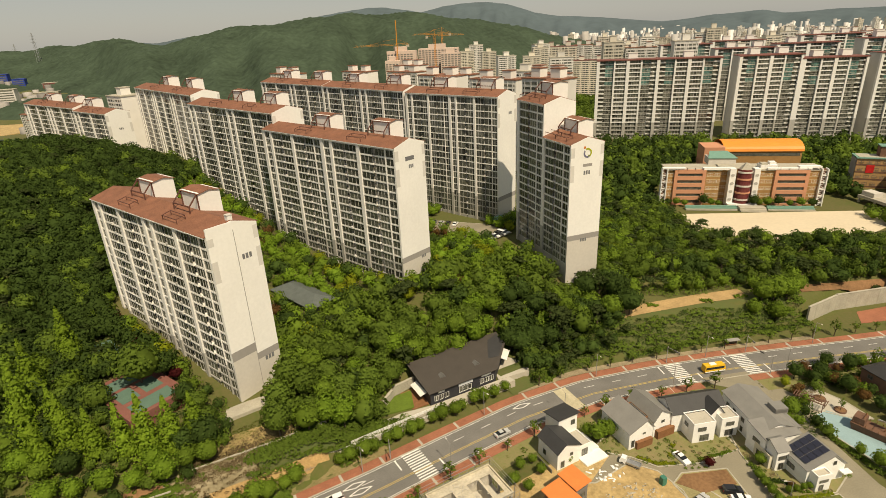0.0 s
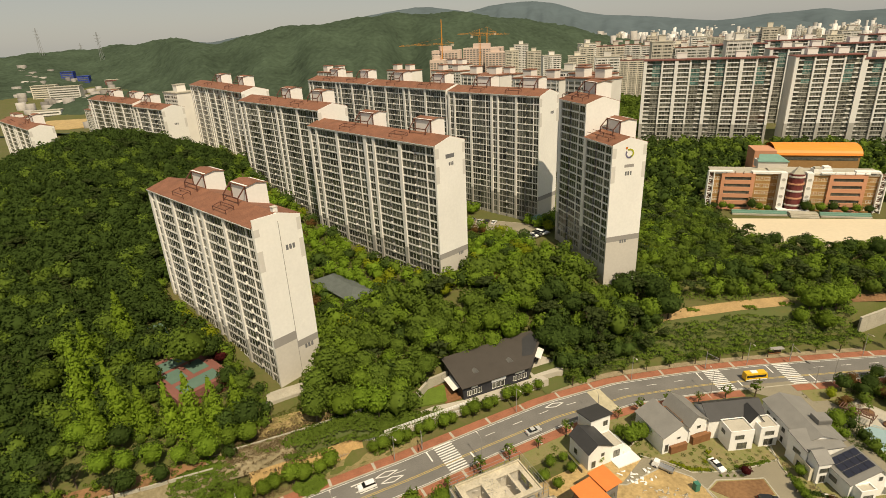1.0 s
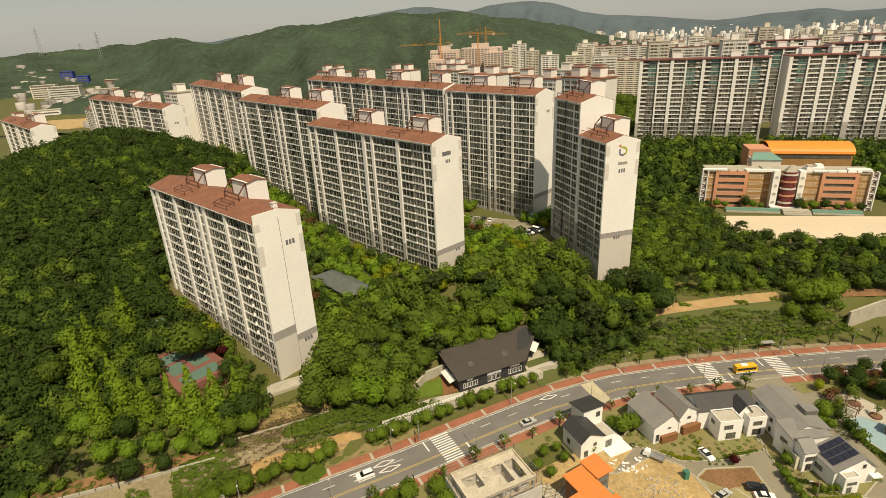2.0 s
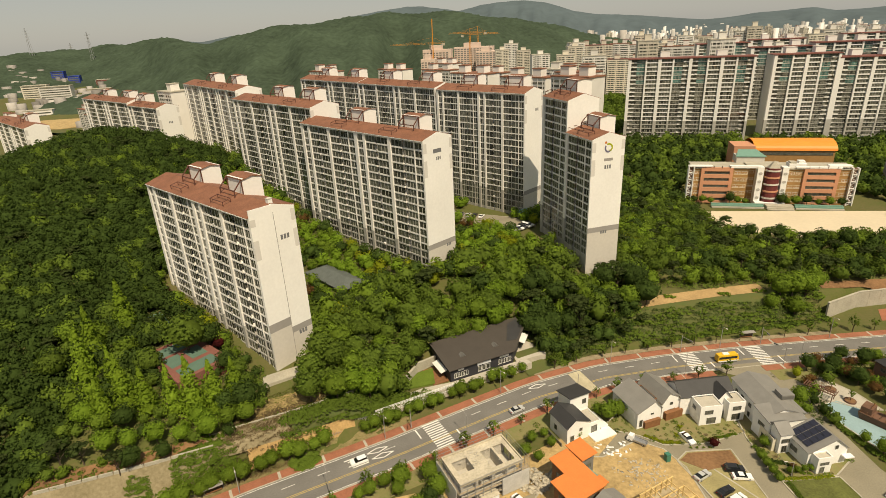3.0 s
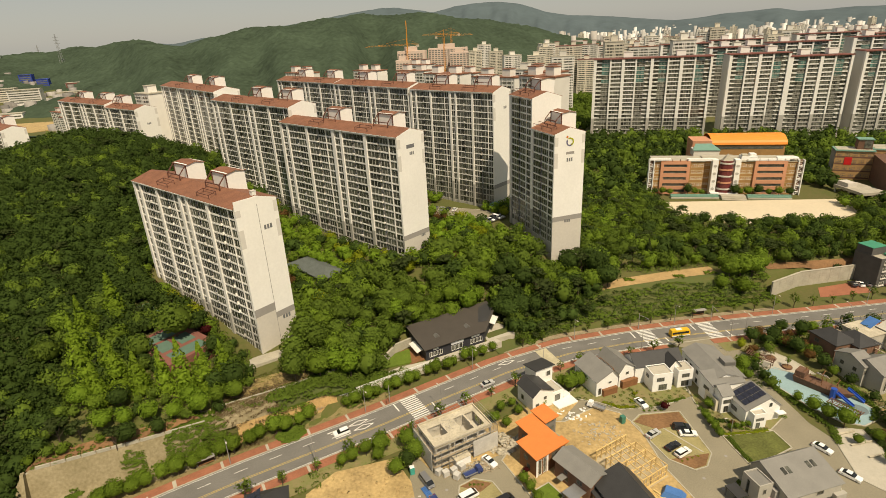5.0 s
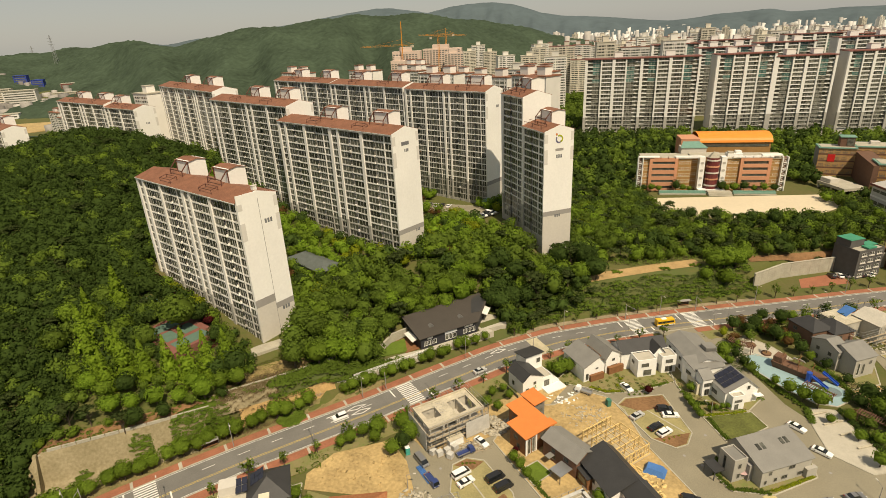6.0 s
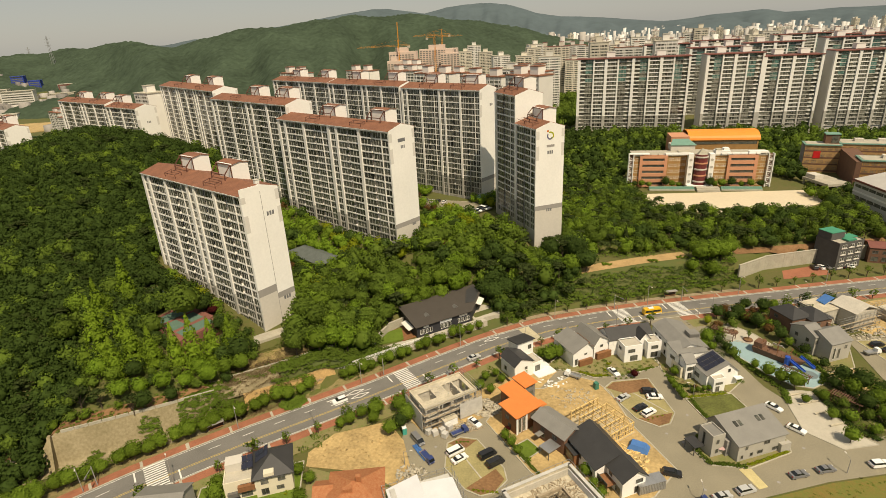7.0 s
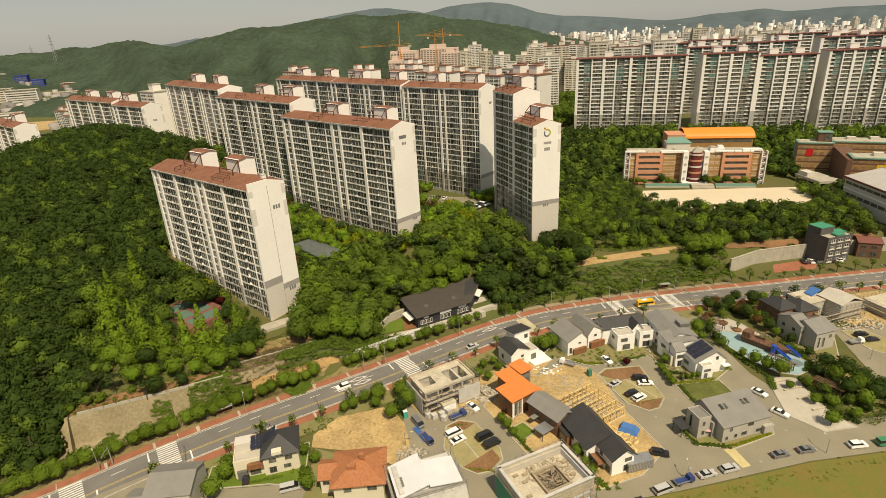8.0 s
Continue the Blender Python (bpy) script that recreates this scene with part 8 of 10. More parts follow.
hedge("deep", [(20.0, 79.6), (22.4, 73.6), (24.4, 69.2), (29.6, 60.6)], 0.7, "low green planting along the kerb")
hedge("deep", [(101.6, 88), (103.4, 93.4), (101.2, 101), (98.6, 110), (97.8, 118)], 1.15, "tall green hedge beside the playground")
hedge("oak", [(112.0, 92), (111.8, 84), (112, 76), (115.4, 71.2)], 1.3, "dark green planting behind the paved park")
hedge("deep", [(116, 96), (120, 100.5), (120.6, 108), (117.6, 114)], 1.1, "green hedge round the playground")
hedge("fresh", [(38.8, 60.6), (40.4, 55.4), (42.4, 53)], 0.9, "garden planting beside the white house")
for kd, x, y, sc in row:
    tree(kd, x, y, sc, 1.1, G3)
def inside(poly):
    """A test for places within a polygon."""
    q = list(zip(poly, poly[1:] + poly[:1]))

    def test(x, y):
        odd = np.zeros(np.shape(x), bool)
        for (ax, ay), (bx, by) in q:
            odd ^= ((ay > y) != (by > y)) & (x < (bx - ax) * (y - ay) / ((by - ay) or 1e-9) + ax)
        return odd
    return test


# planting in the house plots and the green belt
TWIN = [(45.2, 107.8), (50.5, 104.2), (61.5, 104.8), (73, 108.8), (71.5, 118), (68, 128), (48, 123), (36, 111)]
LONG_PLOT = [(72.6, 107), (73.0, 102.5), (74.0, 92.4), (87.6, 93.8), (94, 99), (91, 112), (84, 126), (75, 126)]
BELT = [(112, 136), (118, 130), (121, 110), (120.5, 100), (117, 92), (112.5, 92), (113, 76), (118, 71), (130, 77), (133, 85), (129, 97), (123, 106), (123, 120), (116, 138)]
HILLSIDE = [(92, 122), (98, 127), (106, 136), (118, 140), (150, 146), (150, 138), (118, 126), (112, 134), (100, 126), (98, 112), (94, 112)]
for poly, gap, low, high, n in ((TWIN, 1.5, 0.25, 0.75, 2500), (LONG_PLOT, 1.3, 0.25, 0.8, 2500), (BELT, 1.2, 0.4, 1.1, 5000), (HILLSIDE, 1.3, 0.4, 1.0, 6000)):
    xs, ys = zip(*poly)
    P = scatter(n, min(xs), max(xs), min(ys), max(ys), gap, inside(poly))
    kind = rng.uniform(size=len(P))
    for kd, a, b, lab in (("undergrowth", 0, 0.4, "green garden shrubs and ground cover"), ("weed_tuft", 0.4, 0.62, "yellow-green grass tufts in the plots"), ("dark_tuft", 0.62, 0.9, "dark green garden shrubs"), ("dry_shrub", 0.9, 1.01, "brown dry planting")):
        sel = (kind >= a) & (kind < b)
        wood("garden_planting", kd, P[sel], rng.uniform(low, high, sel.sum()), lab, 0.1)
for poly, gap, n in ((BELT, 4.3, 1500), (HILLSIDE, 3.6, 1500)):
    xs, ys = zip(*poly)
    P = scatter(n, min(xs), max(xs), min(ys), max(ys), gap, inside(poly))
    for k, kd, lab in ((0, "deep", "leafy green trees in the green belt"), (1, "oak", "dark green trees in the green belt"), (2, "fresh", "fresh green trees in the green belt"), (3, "rust", "russet trees in the green belt")):
        wood("belt_wood", kd, P[k::4], rng.uniform(0.45, 0.75, len(P[k::4])), lab)
P = scatter(3000, -66, 74, 60, 140, 2.6, lambda x, y: (road_side(x, y, ROAD_LEGS) < -9.6) & (road_side(x, y, ROAD_LEGS) > -14) & (np.sin(x * 0.35) > -0.2) & ~((x > 22) & (x < 34)))
wood("verge_shrubs", "undergrowth", P, rng.uniform(0.6, 1.3, len(P)), "green shrubs along the roadside verge", 0.1)
# weeds: roadside strips, lots and the meadow's edge
P = np.concatenate([
    scatter(6000, -64, 200, 60, 150, 1.1, lambda x, y: (road_side(x, y, ROAD_LEGS) < -8.6) & (road_side(x, y, ROAD_LEGS) > -14) & ~((x > 75) & (x < 92))),
    scatter(500, -34, -6, 63, 90, 2.6, lambda x, y: (np.hypot(x + 21, y - 77) > 8.5) & (y > 62 - (x + 20) * 0.4)),
    scatter(700, 10, 220, 40, 68, 2.2, lambda x, y: np.abs(y - np.interp(x, (26, 48, 70, 94, 115, 220), (39, 48.5, 52.4, 57.4, 60, 66))) < 1.5)])
wood("weeds", "weed_tuft", P, rng.uniform(0.25, 0.6, len(P)), "tufts of weeds")
P = scatter(24000, 24, 200, 20, 70, 0.6, lambda x, y: (lambda d: (d < -0.3) & (d > -3.2 - 2.0 * np.sin(x * 0.35)))(y - np.interp(x, (26, 48, 70, 94, 115, 220), (39, 48.5, 52.4, 57.4, 60, 66))))
wood("weeds", "undergrowth", P, rng.uniform(0.16, 0.4, len(P)), "rank green weeds along the meadow's edge")
P = scatter(2600, 24, 190, 0, 62, 2.0, lambda x, y: (y < np.interp(x, (26, 48, 70, 94, 115, 220), (39, 48.5, 52.4, 57.4, 60, 66)) - 3) & (np.sin(x * 0.21) * np.sin(y * 0.27 + 1) > -0.1))
wood("weeds", "weed_tuft", P, rng.uniform(0.25, 0.6, len(P)), "tufts of grass on the meadow")
P = scatter(1500, 74, 91, 81, 95, 0.9, lambda x, y: (x > 75.5) & (x < 89) & (y < 92.4) & (y > 84.5 + (x - 84) * 0.3))
wood("weeds", "weed_tuft", P, rng.uniform(0.3, 0.6, len(P)), "tall grass on the empty plot")
# distant woods
fx, fy = np.meshgrid(np.arange(-2150, 430, 6.4), np.arange(570, 2080, 6.4))
fx = fx + rng.uniform(-1.9, 1.9, fx.shape)
fy = fy + rng.uniform(-1.9, 1.9, fy.shape)
base = land(fx, fy)
clump = 1.6 * np.sin(fx * 0.17 + 2.0 * np.sin(fy * 0.06)) * np.sin(fy * 0.15 + 2.0 * np.sin(fx * 0.05))
fz = base - 1.5 + np.clip((base - 13) / 5, 0, 1) * (7.0 + clump + rng.uniform(-2.0, 2.0, fx.shape))
idx = np.arange(fx.size).reshape(fx.shape)
quads = np.stack([idx[:-1, :-1], idx[:-1, 1:], idx[1:, 1:], idx[1:, :-1]], -1).reshape(-1, 4)
deg = np.degrees(np.arctan2(fx, fy)).ravel()[quads[:, 0]]
keep = (base.ravel()[quads].max(1) > 13) & (deg > -46) & (np.hypot(fx, fy).ravel()[quads[:, 0]] < np.interp(deg, (-33, -26, -20), (2080, 1600, 1440)))
used, inv = np.unique(quads[keep], return_inverse=True)
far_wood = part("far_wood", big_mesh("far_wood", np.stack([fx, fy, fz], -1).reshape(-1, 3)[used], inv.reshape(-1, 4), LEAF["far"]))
for p in far_wood.data.polygons:
    p.use_smooth = True
tagged(far_wood, "distant wooded hills", "woodland", kind="stuff")


# ---- building sites ----
def scaffold(parent, x0, y0, x1, y1, h, step=2.0, lift=1.9, name="scaffold", label="grey steel tube scaffold"):
    s = Shape()
    def run(a, b):
        n = max(1, int(round((Vector(b) - Vector(a)).length / step)))
        for i in range(n + 1):
            p = Vector(a).lerp(Vector(b), i / n)
            s.bar((p.x, p.y, -0.4), (p.x, p.y, h), 0.09, M["steel"])
        for k in range(int(h / lift) + 1):
            s.bar((a[0], a[1], k * lift), (b[0], b[1], k * lift), 0.07, M["steel"])
            s.bar((a[0], a[1], k * lift + 1.0), (b[0], b[1], k * lift + 1.0), 0.06, M["steel"])
    for a, b in (((x0, y0), (x1, y0)), ((x1, y0), (x1, y1)), ((x1, y1), (x0, y1)), ((x0, y1), (x0, y0))):
        run((*a, 0), (*b, 0))
    p = part(name, s, parent, label)
    d = Shape()
    for k in range(1, int(h / lift)):
        d.box(x0, y0, k * lift - 0.06, x1, y0 + 0.6, k * lift, M["pine_old"]).box(x0, y0 + 0.7, k * lift - 0.06, x0 + 0.6, y1, k * lift, M["pine_old"])
    part("deck_boards", d, p, "weathered deck boards")


M["pine_old"] = mat("weathered_boards", (0.36, 0.29, 0.20), 0.85, vary=0.3, scale=1.0)
M["raw"] = mat("raw_concrete", (0.50, 0.46, 0.39), 0.9, vary=0.2, scale=0.4, fine=3.0, bump=0.1)
M["deck_pale"] = mat("pale_dusty_deck", (0.52, 0.46, 0.35), 0.9, vary=0.3, scale=0.4, fine=2.0)


def open_roof(t, x0, y0, x1, y1, z, holes, m):
    """A thick deck with square openings and a rim, made of pieces round each opening."""
    xs = sorted({x0, x1, *[h[0] for h in holes], *[h[2] for h in holes]})
    ys = sorted({y0, y1, *[h[1] for h in holes], *[h[3] for h in holes]})
    for a, b in zip(xs, xs[1:]):
        for c, d in zip(ys, ys[1:]):
            if not any(h[0] <= (a + b) / 2 <= h[2] and h[1] <= (c + d) / 2 <= h[3] for h in holes):
                part("deck_slab", Shape().box(a, c, z - 0.25, b, d, z, m), t, "pale dusty concrete deck")


t = thing("concrete_shell", "half-built concrete house with scaffold and dust sheets", "construction site", frame_at(-1.8, 83.2, 1.1, 29))
s = Shape()
for z in (0.1, 3.3):
    s.box(0.3, 0.3, z - 0.25, 16.6, 9.7, z, M["raw"])
part("floor_slab", s, t)
open_roof(t, 0, 0, 17, 10, 7.0, [(1.5, 3.4, 5.6, 7.6), (9.4, 1.6, 12.4, 7.6), (12.9, 1.6, 15.6, 7.6)], M["deck_pale"])
for a in ((0, 0, 17, 0.3), (0, 9.7, 17, 10), (0, 0.3, 0.3, 9.7), (16.7, 0.3, 17, 9.7)):
    part("roof_rim", Shape().box(a[0], a[1], 7.0, a[2], a[3], 7.5, M["deck_pale"]), t)
for x, y in ((0.2, 0.2), (4.2, 0.2), (8.4, 0.2), (12.4, 0.2), (16.3, 0.2), (0.2, 5), (16.3, 5), (0.2, 9.3), (8.4, 9.3), (16.3, 9.3)):
    part("column", Shape().box(x, y, 0, x + 0.5, y + 0.5, 6.8, M["raw"]), t)
for a in ((5.6, 0.4, 0.1, 5.85, 9.6, 6.75), (9.15, 0.4, 0.1, 9.4, 9.6, 6.75), (0.4, 8.0, 0.1, 16.6, 8.25, 6.75), (12.4, 1.6, 3.3, 12.9, 7.6, 6.75), (0.6, 2.0, 3.3, 5.5, 2.25, 6.75)):
    part("inner_wall", Shape().box(*a, M["raw"]), t)
scaffold(t, -0.9, -1.0, 17.9, 10.9, 7.6)
part("dust_sheet", Shape().box(10.4, -1.2, 0.3, 17.9, -1.1, 5.4, M["mesh_grey"]), t, "grey dust sheet on the scaffold")
part("dust_sheet", Shape().box(-1.1, 0, 0.6, -1.0, 10.5, 6.4, M["mesh_grey"]), t, "grey dust sheet on the scaffold")

t = thing("concrete_shell", "half-built house with white parapet forms and inner formwork", "construction site", frame_at(21.4, 42.4, 1.1, 24))
part("outer_wall", Shape().box(0, 0, -0.3, 17, 0.3, 7.4, M["membrane"]).box(0, 11.2, -0.3, 17, 11.5, 7.4, M["raw"]).box(0, 0.3, -0.3, 0.3, 11.2, 7.4, M["raw"]).box(16.7, 0.3, -0.3, 17, 11.2, 7.4, M["membrane"]), t, "white sheeted outer walls")
open_roof(t, 0.3, 0.3, 16.7, 11.2, 5.6, [(7.0, 2.2, 12.6, 8.0)], M["deck_pale"])
for a in ((-0.5, -0.5, 17.5, -0.1), (-0.5, 11.6, 17.5, 12.0), (-0.5, -0.1, -0.1, 11.6), (17.1, -0.1, 17.5, 11.6)):
    part("parapet_form", Shape().box(a[0], a[1], 5.0, a[2], a[3], 8.2, M["deck_pale"]), t, "white formwork panels")
    part("form_cap", Shape().box(a[0] - 0.2, a[1] - 0.2, 8.2, a[2] + 0.2, a[3] + 0.2, 8.32, M["mesh_grey"]), t)
s = Shape()
for k in range(8):
    s.bar((7.0 + k * 0.8, 2.2, 5.3), (7.0 + k * 0.8, 8.0, 5.3), 0.14, M["pine_old"]).bar((7.0, 2.2 + k * 0.8, 5.0), (12.6, 2.2 + k * 0.8, 5.0), 0.14, M["pine_old"])
part("formwork_grid", s, t, "timber formwork grid")
for a in ((6.4, 1.6, 6.9, 8.6), (12.7, 1.6, 13.2, 8.6), (6.9, 1.6, 12.7, 2.1), (6.9, 8.1, 12.7, 8.6)):
    part("formwork", Shape().box(a[0], a[1], 5.6, a[2], a[3], 6.5, M["pine_old"]), t, "timber formwork")
for x, y in ((2, 3), (3.4, 7), (4.6, 9), (14.6, 4), (15.2, 8), (2.4, 9.6)):
    part("board_stack", Shape().box(x, y, 5.6, x + 1.3, y + 0.7, 6.0, M["pine_old"]), t)
part("net", Shape().box(-1.1, -0.6, 0, -1.0, 11.8, 6.0, M["tarp_green"]), t, "green netting")
scaffold(t, -1.0, -1.1, 18.0, 12.6, 8.6)

t = thing("wrapped_house", "house under white roof membrane wrapped in dust sheets", "construction site", frame_at(-6.8, 47.6, 1.1, 17.5))
part("wall", Shape().box(0, 0, -0.3, 14.4, 9.5, 6.2, M["mesh_grey"]), t, "grey sheeted walls")
part("roof", Shape().slab([(-0.6, -0.6, 6.0), (7.0, -0.6, 8.0), (7.0, 10.1, 8.0), (-0.6, 10.1, 6.0)], 0.25, M["membrane"]), t, "white membrane roof")
part("roof", Shape().slab([(7.1, -0.6, 7.2), (15.0, -0.6, 6.2), (15.0, 8.1, 6.2), (7.1, 8.1, 7.2)], 0.25, M["membrane"]), t, "white membrane roof")
part("roof_opening", Shape().slab([(1.2, 2.0, 6.78), (1.7, 2.0, 6.9), (1.7, 5.0, 6.9), (1.2, 5.0, 6.78)], 0.1, M["recess"]), t)
part("gable_fill", Shape().box(0.2, 0.2, 6.2, 6.8, 9.3, 6.5, M["mesh_grey"]), t)
part("dust_sheet", Shape().slab([(-1.6, -2.4, 0.4), (16, -2.4, 0.4), (15.6, -1.0, 5.6), (-1.2, -1.0, 5.6)], 0.08, M["mesh_grey"]), t, "white dust sheet")
scaffold(t, -1.4, -1.2, 15.8, 10.8, 7.0)

t = thing("scaffolded_house", "grey half-built house in scaffold with a blue sheet", "construction site", frame_at(139.6, 122.6, 1.1, 18))
part("wall", Shape().box(6, 0, -0.3, 16, 9, 6.4, M["raw"]), t)
part("wall", Shape().box(-2, 6, -0.3, 8, 14.5, 5.6, M["raw"]), t)
part("roof", Shape().slab([(5.6, -0.4, 6.4), (11, -0.4, 8.4), (11, 9.4, 8.4), (5.6, 9.4, 6.4)], 0.2, M["raw"]).slab([(11, -0.4, 8.4), (16.4, -0.4, 6.4), (16.4, 9.4, 6.4), (11, 9.4, 8.4)], 0.2, M["raw"]), t, "grey unfinished roof")
part("roof", Shape().box(-2.3, 5.7, 5.6, 5.9, 14.8, 5.9, M["deck_pale"]), t, "pale flat deck")
part("sheet", Shape().slab([(3.2, 9.5, 6.2), (7.6, 9.6, 7.9), (8.0, 13.5, 7.6), (3.6, 13.0, 6.1)], 0.3, M["tarp_blue"]), t, "bright blue sheet on the roof")
scaffold(t, -3, -1, 17.2, 15.6, 6.6)
t = thing("scaffolded_house", "low concrete shell in scaffold on a building plot", "construction site", frame_at(163, 124, 1.1, 16))
part("wall", Shape().box(0, 0, -0.3, 14, 10, 3.4, M["raw"]), t)
part("deck", Shape().box(-0.3, -0.3, 3.4, 14.3, 10.3, 3.7, M["deck_pale"]), t)
scaffold(t, -1, -1, 15, 11, 4.4)

# timber frame
M["pine"] = mat("fresh_yellow_pine", (0.70, 0.50, 0.22), 0.7, vary=0.15, scale=1.0)
t = thing("half_built_timber_house", "open pine post-and-beam frame of a new house", "construction site", frame_at(45.3, 73.6, 1.1, 31))
part("slab", Shape().box(-0.4, -0.4, -0.2, 10.9, 13.4, 0.15, mat("sandy_concrete_slab", (0.46, 0.38, 0.25), 0.9, vary=0.2)), t, "sandy concrete slab")
part("sill_beam", Shape().box(-0.1, -0.1, 0.15, 10.6, 0.12, 0.35, M["pine"]), t)
for i in range(7):
    for k in range(5):
        x, y = i * 1.73, k * 3.2
        if i in (0, 6) or k in (0, 4) or (i + k) % 2 == 0:
            part("post", Shape().box(x, y, 0.15, x + 0.2, y + 0.2, 3.1, M["pine"]), t)
for k in range(5):
    part("beam", Shape().box(-0.1, k * 3.2, 3.1, 10.7, k * 3.2 + 0.24, 3.4, M["pine"]), t)
    part("rail", Shape().box(-0.05, k * 3.2 + 0.02, 1.5, 10.6, k * 3.2 + 0.16, 1.66, M["pine"]), t)
for i in range(13):
    part("joist", Shape().box(i * 0.86, -0.1, 3.4, i * 0.86 + 0.16, 13.1 if i % 3 else 9.8, 3.62, M["pine"]), t) if i % 2 == 0 else part("stud", Shape().box(i * 0.86, 0, 0.15, i * 0.86 + 0.14, 0.14, 3.1, M["pine"]), t)
for i in range(4):
    part("brace", Shape().bar((i * 2.6, 0.1, 0.3), (i * 2.6 + 1.8, 0.1, 3.0), 0.14, M["pine"]), t)
    part("board", Shape().box(1.0 + i * 2.2, 3.4 + 2.1 * (i % 3), 0.15, 3.0 + i * 2.2, 3.6 + 2.1 * (i % 3), 0.5, M["pine"]), t)
r = np.random.default_rng(3)
for k in range(9):
    a = r.uniform(0, 40)
    t = thing("timber_stack", "stack of fresh pine boards on the sandy plot", "timber", frame_at(52.4 - k * 0.4 + r.uniform(-2, 2), 64 + k * 1.3, 1.12, 118 + a * 0.3), "timber stacks")
    for q in range(3):
        part("board", Shape().box(-2.4 + 0.1 * q, q * 0.26, 0, 2.4, q * 0.26 + 0.22, 0.14 + 0.12 * (q % 2), M["pine"]), t)
t = thing("blue_tarpaulin", "blue tarpaulin over a pile on the plot", "tarpaulin", frame_at(53.6, 73.0, 1.1, -30))
v = [(x, y, 0.0) for x, y in ((-2.6, -1.8), (2.6, -1.6), (2.8, 1.8), (-2.4, 1.9))] + [(-1.8, -1.0, 1.5), (1.9, -0.9, 1.3), (1.7, 1.1, 1.5), (-1.7, 1.0, 1.7)]
part("sheet", Shape().solid(v, [(0, 1, 5, 4), (1, 2, 6, 5), (2, 3, 7, 6), (3, 0, 4, 7), (4, 5, 6, 7), (3, 2, 1, 0)], M["tarp_blue"]), t)
t = thing("site_container", "grey steel site container on the street", "container", frame_at(48.6, 57.6, 1.05, 14))
part("body", Shape().box(0, 0, 0.1, 7.0, 2.9, 2.6, M["roof_grey"]), t)
s = Shape()
for k in range(16):
    s.box(0.2 + k * 0.42, -0.05, 0.25, 0.4 + k * 0.42, 0.0, 2.45, M["steel"])
part("ribs", s, t, "pressed steel ribs")
part("roof", Shape().box(-0.08, -0.08, 2.6, 7.08, 2.98, 2.72, M["steel"]), t, "pale steel roof")

# rubble heaps and materials
def rubble(name, cx, cy, rx, ry, n, m, label, zmax=0.7, size=(0.2, 0.9), z0=1.15):
    r2 = np.random.default_rng(abs(int(cx * 10 + cy)))
    vs, fs = [], []
    for k in range(n):
        a, d = r2.uniform(0, 6.283), math.sqrt(r2.uniform(0, 1))
        x, y = cx + rx * d * math.cos(a), cy + ry * d * math.sin(a)
        dim = r2.uniform(*size, 3) * (((1.3, 0.6, 0.16) if k % 3 else (0.8, 0.7, 0.4)) if name != "board_litter" else (1.1, 0.16, 0.12))
        q = r2.uniform(0, 6.283)
        v = (cube - (0, 0, 0.3)) * dim + r2.normal(size=(8, 3)) * 0.025
        vs.append(np.stack([v[:, 0] * math.cos(q) - v[:, 1] * math.sin(q) + x, v[:, 0] * math.sin(q) + v[:, 1] * math.cos(q) + y, v[:, 2] + z0 + zmax * (1 - d) * r2.uniform(0.3, 1)], 1))
        fs.append(cf + 8 * k)
    tagged(part(name, big_mesh(name, np.concatenate(vs), np.concatenate(fs), m)), label, "rubble", kind="stuff")


rubble("board_litter", 28.3, 54.0, 6.4, 4.4, 200, M["pine_old"], "boards and props littering the deck", 0.12, (0.12, 1.9), 6.72)
rubble("board_litter", 2.5, 93, 5.5, 3.4, 60, M["raw"], "blocks and sheets on the unfinished deck", 0.1, (0.2, 0.9), 8.15)
rubble("board_litter", 8, 84.4, 7, 2.2, 90, M["pine_old"], "boards and props beside the shell", 0.6, (0.3, 1.8))
rubble("rubble", 15.5, 92, 4.5, 4, 220, M["rubble"], "heap of broken concrete and boards", 1.2, (0.25, 1.3))
rubble("rubble", 8.5, 84.6, 5, 1.6, 90, M["rubble"], "building rubble by the shell", 0.5)
rubble("rubble", 42, 95, 7, 5, 110, M["rubble"], "scattered rubble on the plot", 0.15, (0.15, 0.7))
rubble("rubble", -5.5, 67, 4, 4, 90, M["rubble"], "stacked site waste", 0.6, (0.25, 1.2))
rubble("rubble", 150, 122, 10, 5, 130, M["rubble"], "building materials on the plot", 0.4, (0.3, 1.2))
rubble("rubble", 38, 103, 5, 3, 22, M["white"], "white boards on the plot", 0.1, (0.3, 1.2))
rubble("scrub_earth", -20, 77, 10, 7, 90, M["soil"], "clods on the sandy lot", 0.08, (0.15, 0.7))
rubble("rubble", 51, 68, 4, 7, 70, M["pine"], "pine offcuts on the plot", 0.15, (0.3, 1.4))
rubble("rubble", 126, 97, 5, 4, 40, M["rubble"], "blocks by the grey house", 0.3, (0.3, 0.9))
for k, (x, y) in enumerate(((0.6, 81.6), (2.6, 82.4), (4.6, 83.6), (-1.2, 82.2), (3.4, 80.6))):
    t = thing("wrapped_pallet", "white wrapped pallet of building blocks", "pallet", frame_at(x, y, 1.05, 30 + 7 * k), "wrapped pallets")
    part("load", Shape().box(-0.8, -0.7, 0.15, 0.8, 0.7, 1.6, M["mesh_grey"]), t)
    part("pallet", Shape().box(-0.85, -0.75, 0, 0.85, 0.75, 0.15, M["pine_old"]), t)
t = thing("site_hut", "white site hut with flat roof by the shell", "hut", frame_at(3.4, 83.6, 1.05, 30))
